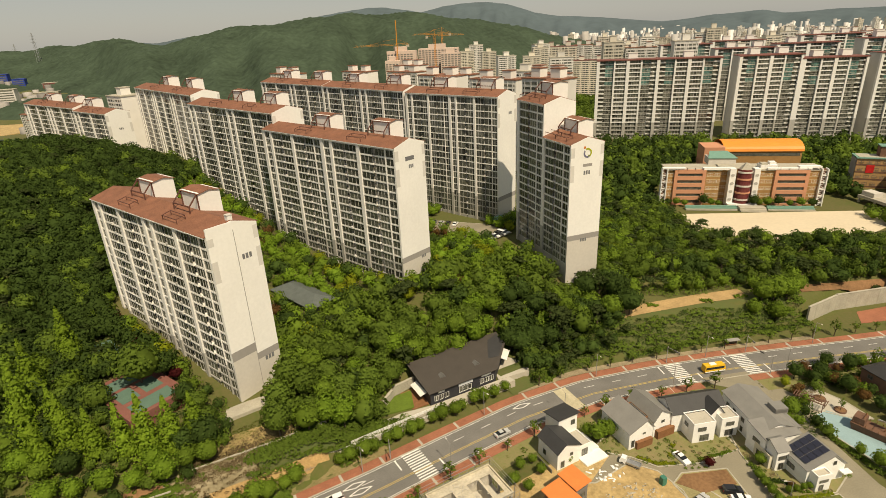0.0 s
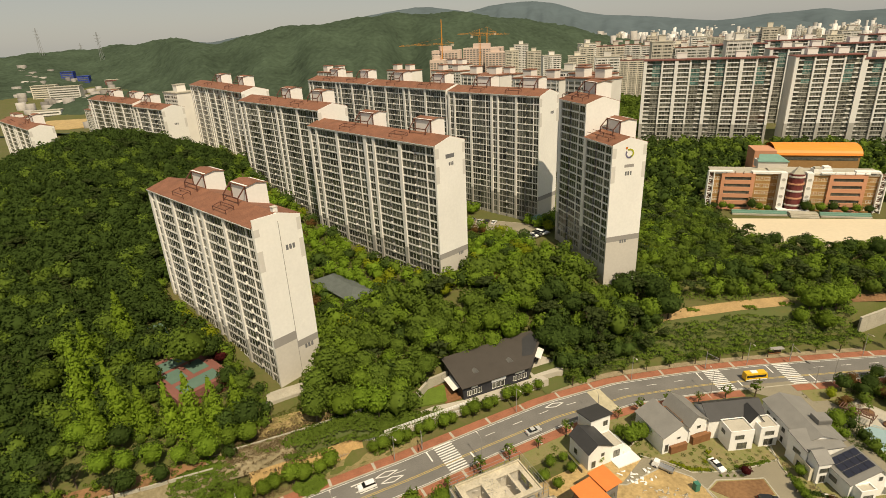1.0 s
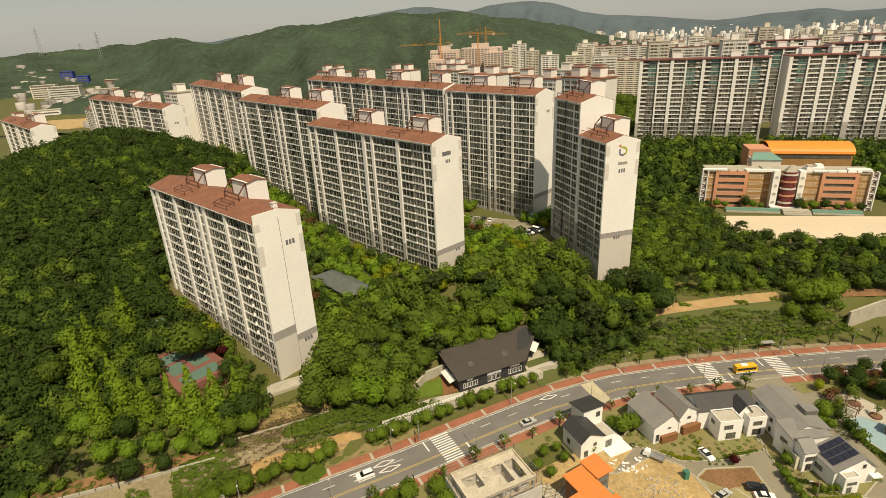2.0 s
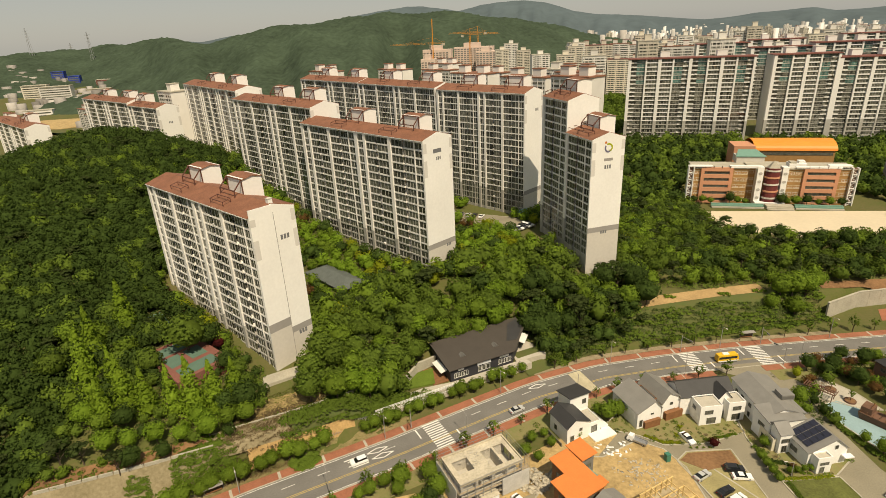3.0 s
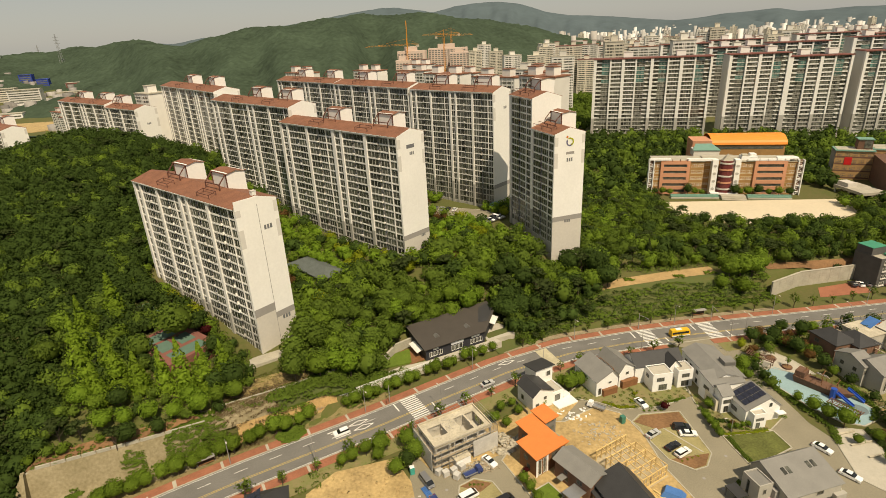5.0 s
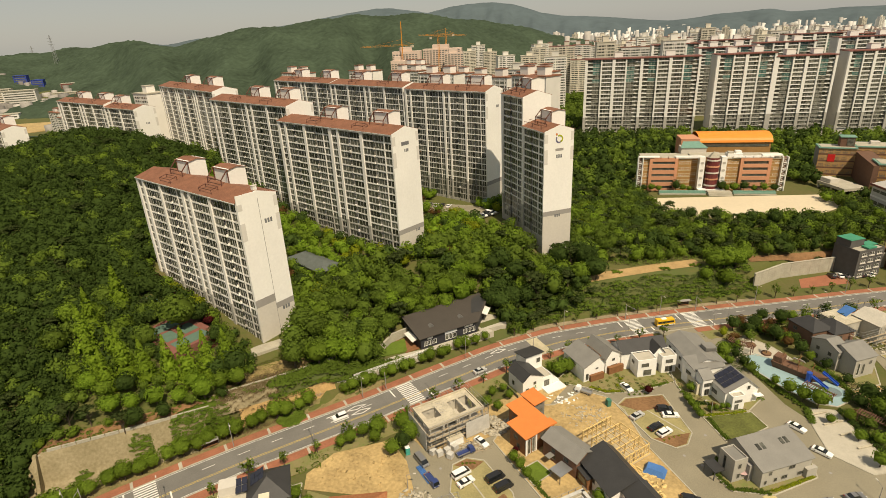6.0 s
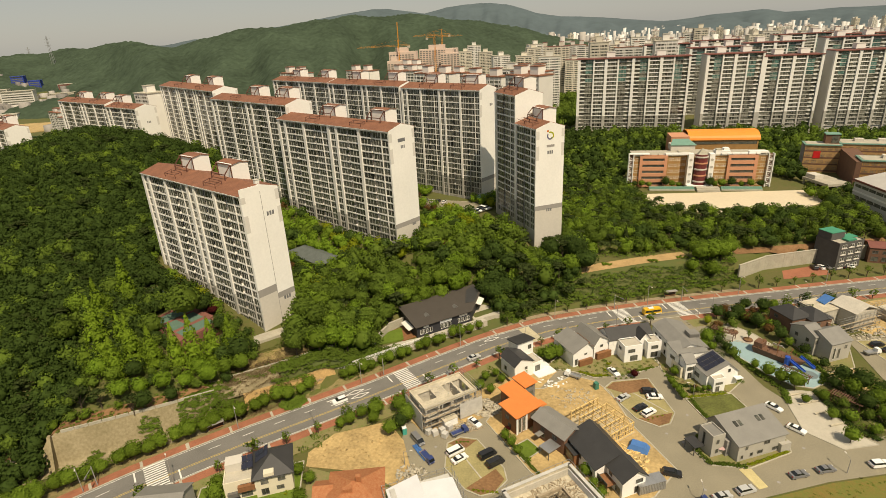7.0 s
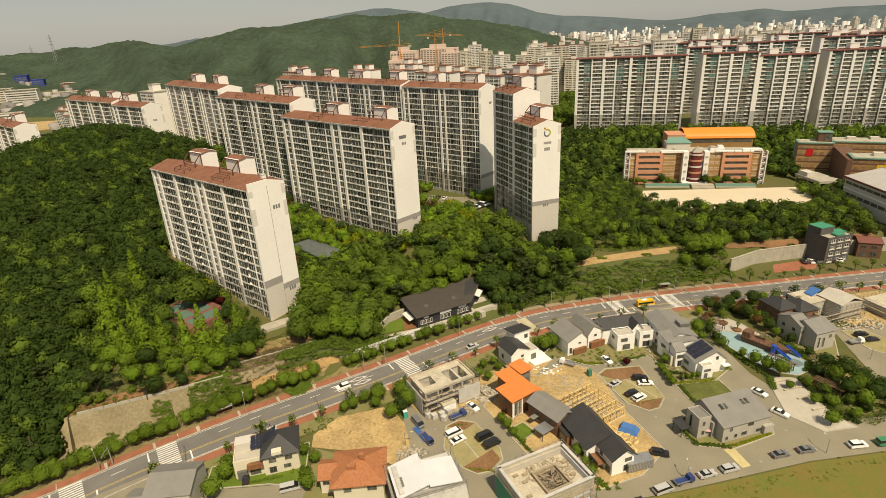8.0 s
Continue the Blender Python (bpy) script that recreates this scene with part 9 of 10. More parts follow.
part("wall", Shape().box(0, 0, 0, 4.2, 2.4, 2.5, M["white"]), t)
part("roof", Shape().box(-0.15, -0.15, 2.5, 4.35, 2.55, 2.62, M["deck_pale"]), t)
t = thing("portable_toilet", "green portable toilet on the site", "toilet", frame_at(-8.2, 82.0, 1.05, 20))
part("cabin", Shape().box(0, 0, 0, 1.1, 1.1, 2.2, mat("turquoise_plastic", (0.05, 0.36, 0.30), 0.5)), t)
part("roof", Shape().solid([(-0.05, -0.05, 2.2), (1.15, -0.05, 2.2), (1.15, 1.15, 2.2), (-0.05, 1.15, 2.2), (0.55, 0.55, 2.5)], [(0, 1, 4), (1, 2, 4), (2, 3, 4), (3, 0, 4), (3, 2, 1, 0)], M["white"]), t)
t = thing("portable_toilet", "green site cabinet on the sandy plot", "toilet", frame_at(49.2, 98.0, 1.1, 20))
part("cabin", Shape().box(0, 0, 0, 1.2, 1.2, 2.2, mat("dark_green_plastic", (0.05, 0.20, 0.14), 0.5)), t)
t = thing("pipe_stack", "blue plastic pipes stacked on the ground", "pipes", frame_at(-5.4, 77.6, 1.1, -60))
for k in range(5):
    part("pipe", Shape().tube((0, k * 0.32, 0.16), (6.5, k * 0.32, 0.16), 0.15, 0.15, M["tarp_blue"]), t)

# ---- cars ----
M["tyre"] = mat("black_rubber", (0.02, 0.02, 0.02), 0.8)
M["carglass"] = mat("dark_car_glass", (0.015, 0.018, 0.02), 0.08, spec=0.7)
M["lamp"] = mat("pale_headlamp", (0.7, 0.7, 0.68), 0.2, spec=0.6)
M["tail"] = mat("red_tail_lamp", (0.35, 0.01, 0.01), 0.3)
PAINT = {k: mat(k + "_car_paint", c, 0.3, vary=0.04, spec=0.6) for k, c in dict(white=(0.80, 0.80, 0.78), silver=(0.45, 0.45, 0.44), black=(0.018, 0.018, 0.02), grey=(0.16, 0.16, 0.165), blue=(0.03, 0.05, 0.16), yellow=(0.72, 0.42, 0.02), green=(0.04, 0.22, 0.10), red=(0.35, 0.03, 0.03)).items()}
CAR_MESH = {}


def profile(pts, w0, w1, m):
    """A body drawn by its side outline (x, z), narrowing from w0 at its foot to w1 at its top."""
    zs = [z for _, z in pts]
    lo, hi = min(zs), max(zs)
    n = len(pts)
    def half(z):
        return (w0 + (w1 - w0) * (z - lo) / (hi - lo)) / 2
    v = [(x, -half(z), z) for x, z in pts] + [(x, half(z), z) for x, z in pts]
    return Shape().solid(v, [tuple(range(n)), tuple(range(n, 2 * n))[::-1]] + [(i, n + i, n + (i + 1) % n, (i + 1) % n) for i in range(n)], m)


def car_meshes(kind, color):
    key = (kind, color)
    if key in CAR_MESH:
        return CAR_MESH[key]
    p = PAINT[color]
    out = []
    if kind == "sedan":
        L, r = 4.6, 0.32
        out.append(("body", profile([(-2.3, 0.3), (2.25, 0.3), (2.3, 0.6), (2.1, 0.82), (0.95, 0.96), (-1.5, 1.0), (-2.2, 0.95), (-2.32, 0.6)], 1.8, 1.66, p)))
        out.append(("cabin_glass", profile([(1.0, 0.95), (0.3, 1.36), (-0.95, 1.38), (-1.7, 0.99)], 1.62, 1.3, M["carglass"])))
        out.append(("roof", profile([(0.22, 1.37), (0.2, 1.42), (-0.85, 1.44), (-0.95, 1.38)], 1.3, 1.26, p)))
    elif kind == "suv":
        L, r = 4.6, 0.36
        out.append(("body", profile([(-2.25, 0.35), (2.25, 0.35), (2.3, 0.75), (2.1, 1.0), (1.1, 1.1), (-2.1, 1.15), (-2.3, 0.8)], 1.88, 1.76, p)))
        out.append(("cabin_glass", profile([(1.15, 1.1), (0.5, 1.56), (-1.85, 1.6), (-2.15, 1.14)], 1.72, 1.42, M["carglass"])))
        out.append(("roof", profile([(0.42, 1.57), (0.36, 1.64), (-1.8, 1.68), (-1.88, 1.6)], 1.44, 1.38, p)))
    elif kind == "van":
        L, r = 5.0, 0.34
        out.append(("body", profile([(-2.45, 0.32), (2.45, 0.32), (2.5, 0.8), (2.2, 1.1), (-2.4, 1.15), (-2.5, 0.8)], 1.9, 1.8, p)))
        out.append(("cabin_glass", profile([(2.15, 1.1), (1.3, 1.75), (-2.3, 1.8), (-2.42, 1.14)], 1.76, 1.56, M["carglass"])))
        out.append(("roof", profile([(1.25, 1.76), (1.1, 1.86), (-2.2, 1.9), (-2.32, 1.8)], 1.58, 1.5, p)))
    elif kind == "truck":
        L, r = 5.1, 0.34
        out.append(("body", Shape().box(-2.55, -0.8, 0.42, 1.0, 0.8, 0.62, M["frame"])))
        out.append(("cab", profile([(0.95, 0.4), (2.5, 0.4), (2.55, 1.0), (2.2, 1.85), (1.0, 1.9)], 1.72, 1.5, p)))
        out.append(("windscreen", profile([(2.56, 1.05), (2.26, 1.72), (2.20, 1.72), (2.5, 1.05)], 1.5, 1.36, M["carglass"])))
        out.append(("load_bed", Shape().box(-2.6, -0.86, 0.62, 0.9, 0.86, 0.74, p if color == "blue" else M["steel"]).box(-2.6, -0.86, 0.74, 0.9, -0.8, 1.1, M["steel"]).box(-2.6, 0.8, 0.74, 0.9, 0.86, 1.1, M["steel"]).box(-2.6, -0.8, 0.74, -2.54, 0.8, 1.1, M["steel"])))
    else:
        L, r = 7.0, 0.42
        out.append(("body", profile([(-3.45, 0.4), (3.4, 0.4), (3.5, 1.2), (3.3, 2.0), (3.1, 2.62), (-3.4, 2.66), (-3.5, 1.4)], 2.1, 1.9, p)))
        out.append(("window_band", Shape().box(-3.2, -1.06, 1.35, 2.9, 1.06, 2.1, M["carglass"])))
        out.append(("skirt", Shape().box(-3.4, -1.07, 0.42, 3.35, 1.07, 0.75, PAINT["white"])))
        out.append(("roof_unit", Shape().box(-1.6, -0.6, 2.64, 0.4, 0.6, 2.85, PAINT["white"])))
    w = 0.78 if kind != "bus" else 0.95
    a = L / 2 - 0.85
    for x in (-a, a):
        for y in (-w, w):
            out.append(("wheel", Shape().tube((x, y - 0.1, r), (x, y + 0.1, r), r, r, M["tyre"], 12).tube((x, y - 0.115, r), (x, y + 0.115, r), r * 0.55, r * 0.55, M["steel"], 8)))
    for y in (-0.62, 0.62):
        out.append(("headlight", Shape().box(L / 2 - 0.12, y - 0.18, 0.62, L / 2 + 0.02, y + 0.18, 0.76, M["lamp"])))
        out.append(("tail_light", Shape().box(-L / 2 - 0.03, y - 0.16, 0.7, -L / 2 + 0.1, y + 0.16, 0.86, M["tail"])))
    CAR_MESH[key] = [(n, s.mesh(n)) for n, s in out]
    return CAR_MESH[key]


NAMES = dict(sedan="saloon car", suv="sport utility car", van="people carrier", truck="small flatbed truck", bus="minibus")


def car(kind, color, x, y, ang, z=1.04, where="parked on the village street", group="parked cars"):
    t = thing("minibus" if kind == "bus" else "truck" if kind == "truck" else "car", f"{color} {NAMES[kind]} {where}", "truck" if kind == "truck" else "bus" if kind == "bus" else "car", frame_at(x, y, z, ang), group)
    for n, me in car_meshes(kind, color):
        part(n, me, t)


isle = "parked on the grass-paved island"
for row in (("sedan", "silver", 56.0, 93.2, 32, isle), ("suv", "black", 64.4, 95.4, -4, isle), ("sedan", "white", 65.2, 92.9, -4, isle), ("sedan", "black", 59.4, 88.4, 30, isle), ("suv", "white", 61.0, 86.0, 30, isle),
            ("van", "white", 6.0, 74.3, 32, isle), ("sedan", "white", 7.0, 71.6, 34, isle), ("van", "black", 14.3, 72.6, 30, isle), ("van", "black", 16.0, 69.6, 30, isle)):
    car(*row[:5], 1.18, row[5])
edge = "parked along the meadow"
for row in (("van", "grey", -4.1, 79.4, -58), ("truck", "blue", -1.4, 72.6, -58), ("truck", "blue", 7.4, 81.8, 28), ("sedan", "white", 11.8, 85.4, -52), ("truck", "white", 44.0, 105.4, 145), ("sedan", "white", 57.2, 106.2, -68), ("sedan", "white", 96.2, 86.0, -58), ("sedan", "white", 97.0, 76.8, -52), ("suv", "black", 58.6, 63.6, -18)):
    car(*row)
for row in (("sedan", "grey", 88.1, 61.4, 10), ("sedan", "grey", 95.3, 62.6, 8), ("suv", "white", 108.9, 63.4, 4), ("van", "green", 116.5, 63.8, 4), ("suv", "silver", 73.4, 57.4, 14), ("sedan", "silver", 67.2, 56.0, 14), ("truck", "blue", 60.9, 54.2, 16), ("van", "silver", 55.0, 51.8, 20), ("suv", "black", 47.5, 48.2, 24), ("sedan", "grey", 125, 64.6, 4)):
    car(*row, 1.06, edge)
car("suv", "white", -28.5, 98.2, 209, 1.0, "driving on the road", "cars on the road")
car("bus", "yellow", 82.5, 142.6, 9, 1.0, "driving on the road", "cars on the road")
car("sedan", "silver", 13.6, 118.4, 30, 1.0, "standing at the kerb", "cars on the road")
car("van", "silver", -35.2, 57.4, 16, 1.06, "parked by the hedge")
car("sedan", "black", -47.4, 61.4, 105, 1.1, "in the open garage")
for row in (("suv", "black", 146, 114.2, 10), ("sedan", "black", 147.4, 111.0, 6), ("truck", "white", 141.4, 110.0, 8), ("sedan", "white", 154.5, 104, 40)):
    car(*row, 1.16, isle)
for k in range(6):
    car(("suv", "sedan", "sedan")[k % 3], ("black", "white", "grey", "silver")[k % 4], 164 + 3.1 * k, 174.6, 80, z_at(164 + 3.1 * k, 174.6) + 0.1, "in the roadside car park", "cars by the road")

# ---- car parks and courts between the towers ----
lot_a = sheet("tower_car_park", [(9, 206), (30, 222), (20, 234), (-14, 246), (-18, 240), (4, 226)], M["asphalt_old"], 20.6, "asphalt car park between the towers", "car park", z0=17, kerb=M["concrete"])
for k in range(7):
    car(("sedan", "suv", "van")[k % 3], ("white", "silver", "grey", "white", "black")[k % 5], 17.6 + 1.6 * k, 213.5 + 1.35 * k, -45, 20.62, "in the car park between towers", "cars between the towers")
for k in range(6):
    car(("suv", "sedan")[k % 2], ("black", "white", "grey", "silver")[k % 4], -10 + 3.2 * k, 241.0 - 1.2 * k, 70, 20.62, "in the car park between towers", "cars between the towers")
sheet("tower_car_park", [(-52, 148), (-40, 161), (-36, 157), (-47, 144)], M["asphalt_old"], 18.0, "small asphalt car park by the pavilion", "car park", z0=13)
for k in range(4):
    car("sedan", ("white", "white", "silver", "grey")[k], -48.5 + 2.3 * k, 149.5 + 2.5 * k, -30, 18.02, "beside the first tower", "cars between the towers")
COURT_Z = max(z_at(x, y) for x, y in ((-96, 122), (-78, 108.5), (-69, 121), (-87, 134.5))) + 0.1
court = sheet("ball_court", [(-96, 122), (-78, 108.5), (-69, 121), (-87, 134.5)], M["courtred"], COURT_Z, "red and green ball court", "court", z0=8)
for u0, u1, v0, v1 in ((0.08, 0.30, 0.15, 0.85), (0.36, 0.64, 0.15, 0.45), (0.36, 0.64, 0.55, 0.85), (0.72, 0.94, 0.15, 0.85)):
    def q(u, v):
        return (-96 + 18 * u + 9 * v, 122 - 13.5 * u + 12.5 * v)
    part("green_panel", Shape().prism([q(u0, v0), q(u1, v0), q(u1, v1), q(u0, v1)], COURT_Z - 0.1, COURT_Z + 0.05, M["courtgreen"]), court)
sheet("ball_court", [(-106, 140), (-99, 134), (-95, 138.5), (-102, 144.5)], M["courtgreen"], max(z_at(-106, 140), z_at(-99, 134), z_at(-95, 138.5), z_at(-102, 144.5)) + 0.1, "green play court", "court", z0=12)
h = House(-60, 175, -43, "open pavilion with a grey hipped roof", "pavilion", 18.2, "pavilion")
# solid dark body in place of the shade under the open roof
h.vol(0, 0, 22, 8, 2.8, M["recess"], "hip", 2.2, mat("grey_green_tile", (0.11, 0.125, 0.115), 0.8), over=1.4)
h = House(25, 231, 43, "small grey roofed shelter in the car park", "shelter", 20.6, "pavilion")
h.vol(0, 0, 6, 4, 2.6, M["recess"], "hip", 1.2, M["green_roof"], over=0.8)
sheet("gable_foot_slab", [(-58, 113.8), (-47.5, 120.5), (-46, 126), (-54, 122), (-59, 118.5)], M["concrete"], 13.6, "concrete apron at the tower's foot", "apron", z0=6)

# ---- retaining walls, slope and path ----
def draped(name, s0, s1, o0, o1, m, lift, label, cat, n_o=5, step=3.0, at=bank_at):
    n = int((s1 - s0) / step) + 1
    v = []
    for i in range(n):
        for k in range(n_o):
            x, y, _ = at(s0 + (s1 - s0) * i / (n - 1), o0 + (o1 - o0) * k / (n_o - 1))
            v.append((x, y, z_at(x, y) + lift))
    f = [(i * n_o + k, (i + 1) * n_o + k, (i + 1) * n_o + k + 1, i * n_o + k + 1) for i in range(n - 1) for k in range(n_o - 1)]
    ob = part(name, big_mesh(name, np.array(v), np.array(f), m))
    return tagged(ob, label, cat, kind="structure")


M["shotcrete"] = mat("stained_tan_concrete_slope", (0.29, 0.24, 0.15), 0.95, vary=0.3, scale=0.18, fine=1.4, bump=0.5, tint=(0.19, 0.155, 0.085))
draped("slope_facing", bank_along(-108), bank_along(-57), 13.6, 20.5, M["shotcrete"], 0.22, "stained tan concrete slope facing", "retaining slope", 24, 2.0)
draped("slope_facing", bank_along(-57), bank_along(-38), 19.2, 24.4, M["shotcrete"], 0.2, "stained tan concrete slope with dead creepers", "retaining slope", 14, 2.0)
draped("sand_strip", bank_along(-48), bank_along(-22), 17.4, 19.3, mat("orange_sand_strip", (0.46, 0.30, 0.13), 0.95, vary=0.35, scale=0.4, fine=2.0, bump=0.4), 0.22, "bare orange sand below the creepers", "earth strip", 8)
draped("dry_bank", bank_along(-48), bank_along(-27), 24.6, 30.8, mat("dry_brown_grass", (0.30, 0.21, 0.10), 0.95, vary=0.45, scale=0.35, fine=2.2, bump=0.6, tint=(0.15, 0.14, 0.045)), 0.12, "dry brown grass bank", "bank", 6)
wall = thing("retaining_wall", "stained concrete end of the retaining slope", "retaining wall", frame_at(-101.5, 77.6, 0, 116))
part("wall", Shape().solid([(-7.5, -0.4, 0.2), (0.6, -0.4, 0.2), (0.6, -0.4, 9.9), (-0.6, -0.4, 9.9), (-7.5, 0.4, 0.2), (0.6, 0.4, 0.2), (0.6, 0.4, 9.9), (-0.6, 0.4, 9.9)], [(0, 1, 2, 3), (7, 6, 5, 4), (0, 4, 5, 1), (1, 5, 6, 2), (2, 6, 7, 3), (3, 7, 4, 0)], M["shotcrete"]), wall)
draped("verge", along(-110), along(-12), 8.5, 11.6, mat("dry_brown_verge", (0.24, 0.175, 0.09), 0.95, vary=0.45, scale=0.4, fine=2.5, bump=0.5, tint=(0.12, 0.12, 0.04)), 0.05, "dry brown verge behind the street trees", "verge", 4, at=road_at)
draped("slope_top", bank_along(-108), bank_along(-57), 20.5, 24.5, M["soil_red"], 0.15, "bare reddish earth above the barrier", "earth strip")
rail = thing("slope_barrier", "white concrete barrier along the top of the slope", "barrier")
s = bank_along(-107)
while s < bank_along(-58):
    x, y, a = bank_at(s, 20.4)
    part("barrier_block", Shape().box(0, -0.18, -0.3, 3.1, 0.18, 0.55, M["concrete"]), rail, at=frame_at(x, y, z_at(x, y) + 0.2, a))
    s += 3.3
s = bank_along(-52)
ledge = thing("slope_ledge", "thin concrete ledge between bank and creepers", "ledge")
while s < bank_along(-21):
    x, y, a = bank_at(s, 24.5)
    part("ledge_block", Shape().box(0, -0.2, -0.5, 3.0, 0.2, 0.4, M["concrete"]), ledge, at=frame_at(x, y, z_at(x, y) + 0.1, a))
    s += 3.02
for (x0, y0), (x1, y1), z0, z1, lab in (((-12.0, 168.0), (1.0, 171.0), 9, 17.4, "stained concrete retaining wall below the tower"), ((-20.9, 123.8), (-16.6, 133.4), 2.5, 6.6, "pale concrete wall beside the cafe lawn"), ((-16.6, 133.4), (-8.6, 139.4), 2.5, 7.2, "pale concrete wall beside the cafe lawn"), ((128, 168.5), (143, 176.2), 0, 7.2, "pale concrete retaining wall beside the road"), ((143, 176.2), (170, 181), 0, 7.4, "pale concrete retaining wall beside the road"), ((170, 181), (215, 184), 0, 7.4, "pale concrete retaining wall beside the road")):
    a = math.degrees(math.atan2(y1 - y0, x1 - x0))
    length = math.hypot(x1 - x0, y1 - y0)
    t = thing("retaining_wall", lab, "retaining wall", frame_at(x0, y0, 0, a), "retaining walls")
    n = int(length / 4)
    for k in range(n):
        part("wall_panel", Shape().box(k * length / n + 0.03, -0.3, z0, (k + 1) * length / n - 0.03, 0.3, z1, M["shotcrete"] if z1 > 10 else M["concrete"]), t)
    part("coping", Shape().box(0, -0.4, z1, length, 0.4, z1 + 0.25, M["concrete"]), t)
fence = thing("slat_fence", "low weathered wooden slat fence on the sand strip", "fence")
for k in range(46):
    x, y, a = bank_at(bank_along(-43) + k * 0.42, 18.0)
    part("slat", Shape().box(-0.07, -0.04, -0.1, 0.07, 0.04, 1.15 + 0.12 * math.sin(k * 2.7), M["pine_old"]), fence, at=frame_at(x, y, z_at(x, y) + 0.15, a))
for k in range(5):
    (x, y, a), (x1, y1, _) = bank_at(bank_along(-43) + k * 4.0, 17.94), bank_at(bank_along(-43) + k * 4.0 + 3.9, 17.94)
    part("rail", Shape().bar((x, y, z_at(x, y) + 0.95), (x1, y1, z_at(x1, y1) + 0.95), 0.12, M["pine_old"]), fence)
rail = thing("terrace_railing", "white railing along the cafe terrace", "railing")
for (xa, ya), (xb, yb) in (((-26.4, 113.9), (-13.5, 121.3)), ((-13.5, 121.3), (-3.2, 127.2))):
    n = int(math.hypot(xb - xa, yb - ya) / 1.5)
    for k in range(n + 1):
        x, y = xa + (xb - xa) * k / n, ya + (yb - ya) * k / n
        part("post", Shape().box(x - 0.06, y - 0.06, 4.0, x + 0.06, y + 0.06, 5.1, M["white"]), rail)
    for z in (4.35, 4.7, 5.05):
        part("rail", Shape().bar((xa, ya, z), (xb, yb, z), 0.11, M["white"]), rail)
M["creeper_ground"] = mat("weedy_creeper_cover", (0.062, 0.086, 0.022), 0.95, vary=0.4, scale=0.2, fine=2.0, bump=0.8, tint=(0.10, 0.098, 0.034))
draped("creeper_bank", bank_along(26), bank_along(62), 14.6, 24.0, M["creeper_ground"], 0.16, "green creeper and weed cover on the bank", "bank", 7)
draped("creeper_bank", bank_along(62), bank_along(125), 11.6, 24.0, M["creeper_ground"], 0.16, "green creeper and weed cover on the bank", "bank", 7)
draped("creeper_bank", bank_along(-37.5), bank_along(-8), 19.2, 24.2, M["creeper_ground"], 0.16, "dark creeper cover below the trees", "bank", 7)
draped("bank_path", bank_along(62), bank_along(113), 23.0, 28.8, mat("orange_sandy_path", (0.42, 0.28, 0.13), 0.95, vary=0.3, scale=0.2, fine=1.5, bump=0.4), 0.25, "bare sandy path along the bank", "path")
draped("bank_path", bank_along(134), bank_along(205), 24.0, 27.5, M["soil_red"], 0.2, "bare reddish earth above the wall", "path")
draped("bank_foot", along(24), along(125), 8.5, 10.6, mat("tan_gravel_strip", (0.30, 0.24, 0.15), 0.95, vary=0.35, scale=0.5, fine=3, bump=0.3), 0.12, "pale gravel strip beside the pavement", "strip", 4, at=road_at)
sheet("roadside_lot", [(146, 166), (168, 168.5), (168, 178), (150, 174)], M["redbrick"], 1.2, "red paved roadside lot", "lot", z0=0)

# ---- playground ----
ship = thing("play_ship", "brown timber pirate-ship climbing frame", "play frame", frame_at(110.5, 110.6, 1.12, -52))
part("hull", Shape().solid([(-6, -1.6, 0), (5, -1.6, 0), (7.5, 0, 0.6), (5, 1.6, 0), (-6, 1.6, 0), (-6.5, -2.1, 2.2), (5, -2.0, 1.9), (8.8, 0, 2.6), (5, 2.0, 1.9), (-6.5, 2.1, 2.2)], [(0, 1, 6, 5), (1, 2, 7, 6), (2, 3, 8, 7), (3, 4, 9, 8), (4, 0, 5, 9), (5, 6, 7, 8, 9), (4, 3, 2, 1, 0)], M["brick_dk"]), ship, "dark timber hull")
for x, hgt in ((-4, 5.5), (0.5, 7.0), (4.4, 5.5)):
    m = part("mast", Shape().tube((x, 0, 1.8), (x, 0, hgt), 0.12, 0.07, M["wood"]), ship)
    part("yard", Shape().bar((x, -1.6, hgt * 0.8), (x, 1.6, hgt * 0.8), 0.12, M["wood"]), m)
for k in range(9):
    part("rail_post", Shape().box(-6 + k * 1.4, -2.0, 2.0, -5.88 + k * 1.4, -1.88, 3.0, M["wood"]), ship)
    part("rail_post", Shape().box(-6 + k * 1.4, 1.88, 2.0, -5.88 + k * 1.4, 2.0, 3.0, M["wood"]), ship)
part("cabin", Shape().box(-6.2, -1.7, 2.2, -3.6, 1.7, 4.0, M["brick_dk"]), ship)
part("sail", Shape().slab([(-1.4, 0.4, 4.8), (1.4, 0.4, 4.8), (1.8, 1.6, 3.6), (-1.8, 1.6, 3.6)], 0.06, M["white"]), ship, "small white sail")
bl = mat("blue_plastic_slide", (0.02, 0.08, 0.40), 0.35)
for y, x in ((-2.4, 5.2), (2.0, 6.4)):
    s = Shape()
    for k in range(5):
        s.slab([(x + k * 0.9, y - 0.5, 2.4 - k * 0.45), (x + k * 0.9 + 0.92, y - 0.5, 1.95 - k * 0.45), (x + k * 0.9 + 0.92, y + 0.5, 1.95 - k * 0.45), (x + k * 0.9, y + 0.5, 2.4 - k * 0.45)], 0.12, bl)
    s.bar((x, y - 0.55, 2.6), (x + 4.5, y - 0.55, 0.35), 0.16, bl, 0.4).bar((x, y + 0.55, 2.6), (x + 4.5, y + 0.55, 0.35), 0.16, bl, 0.4)
    part("slide", s, ship, "blue plastic slide")
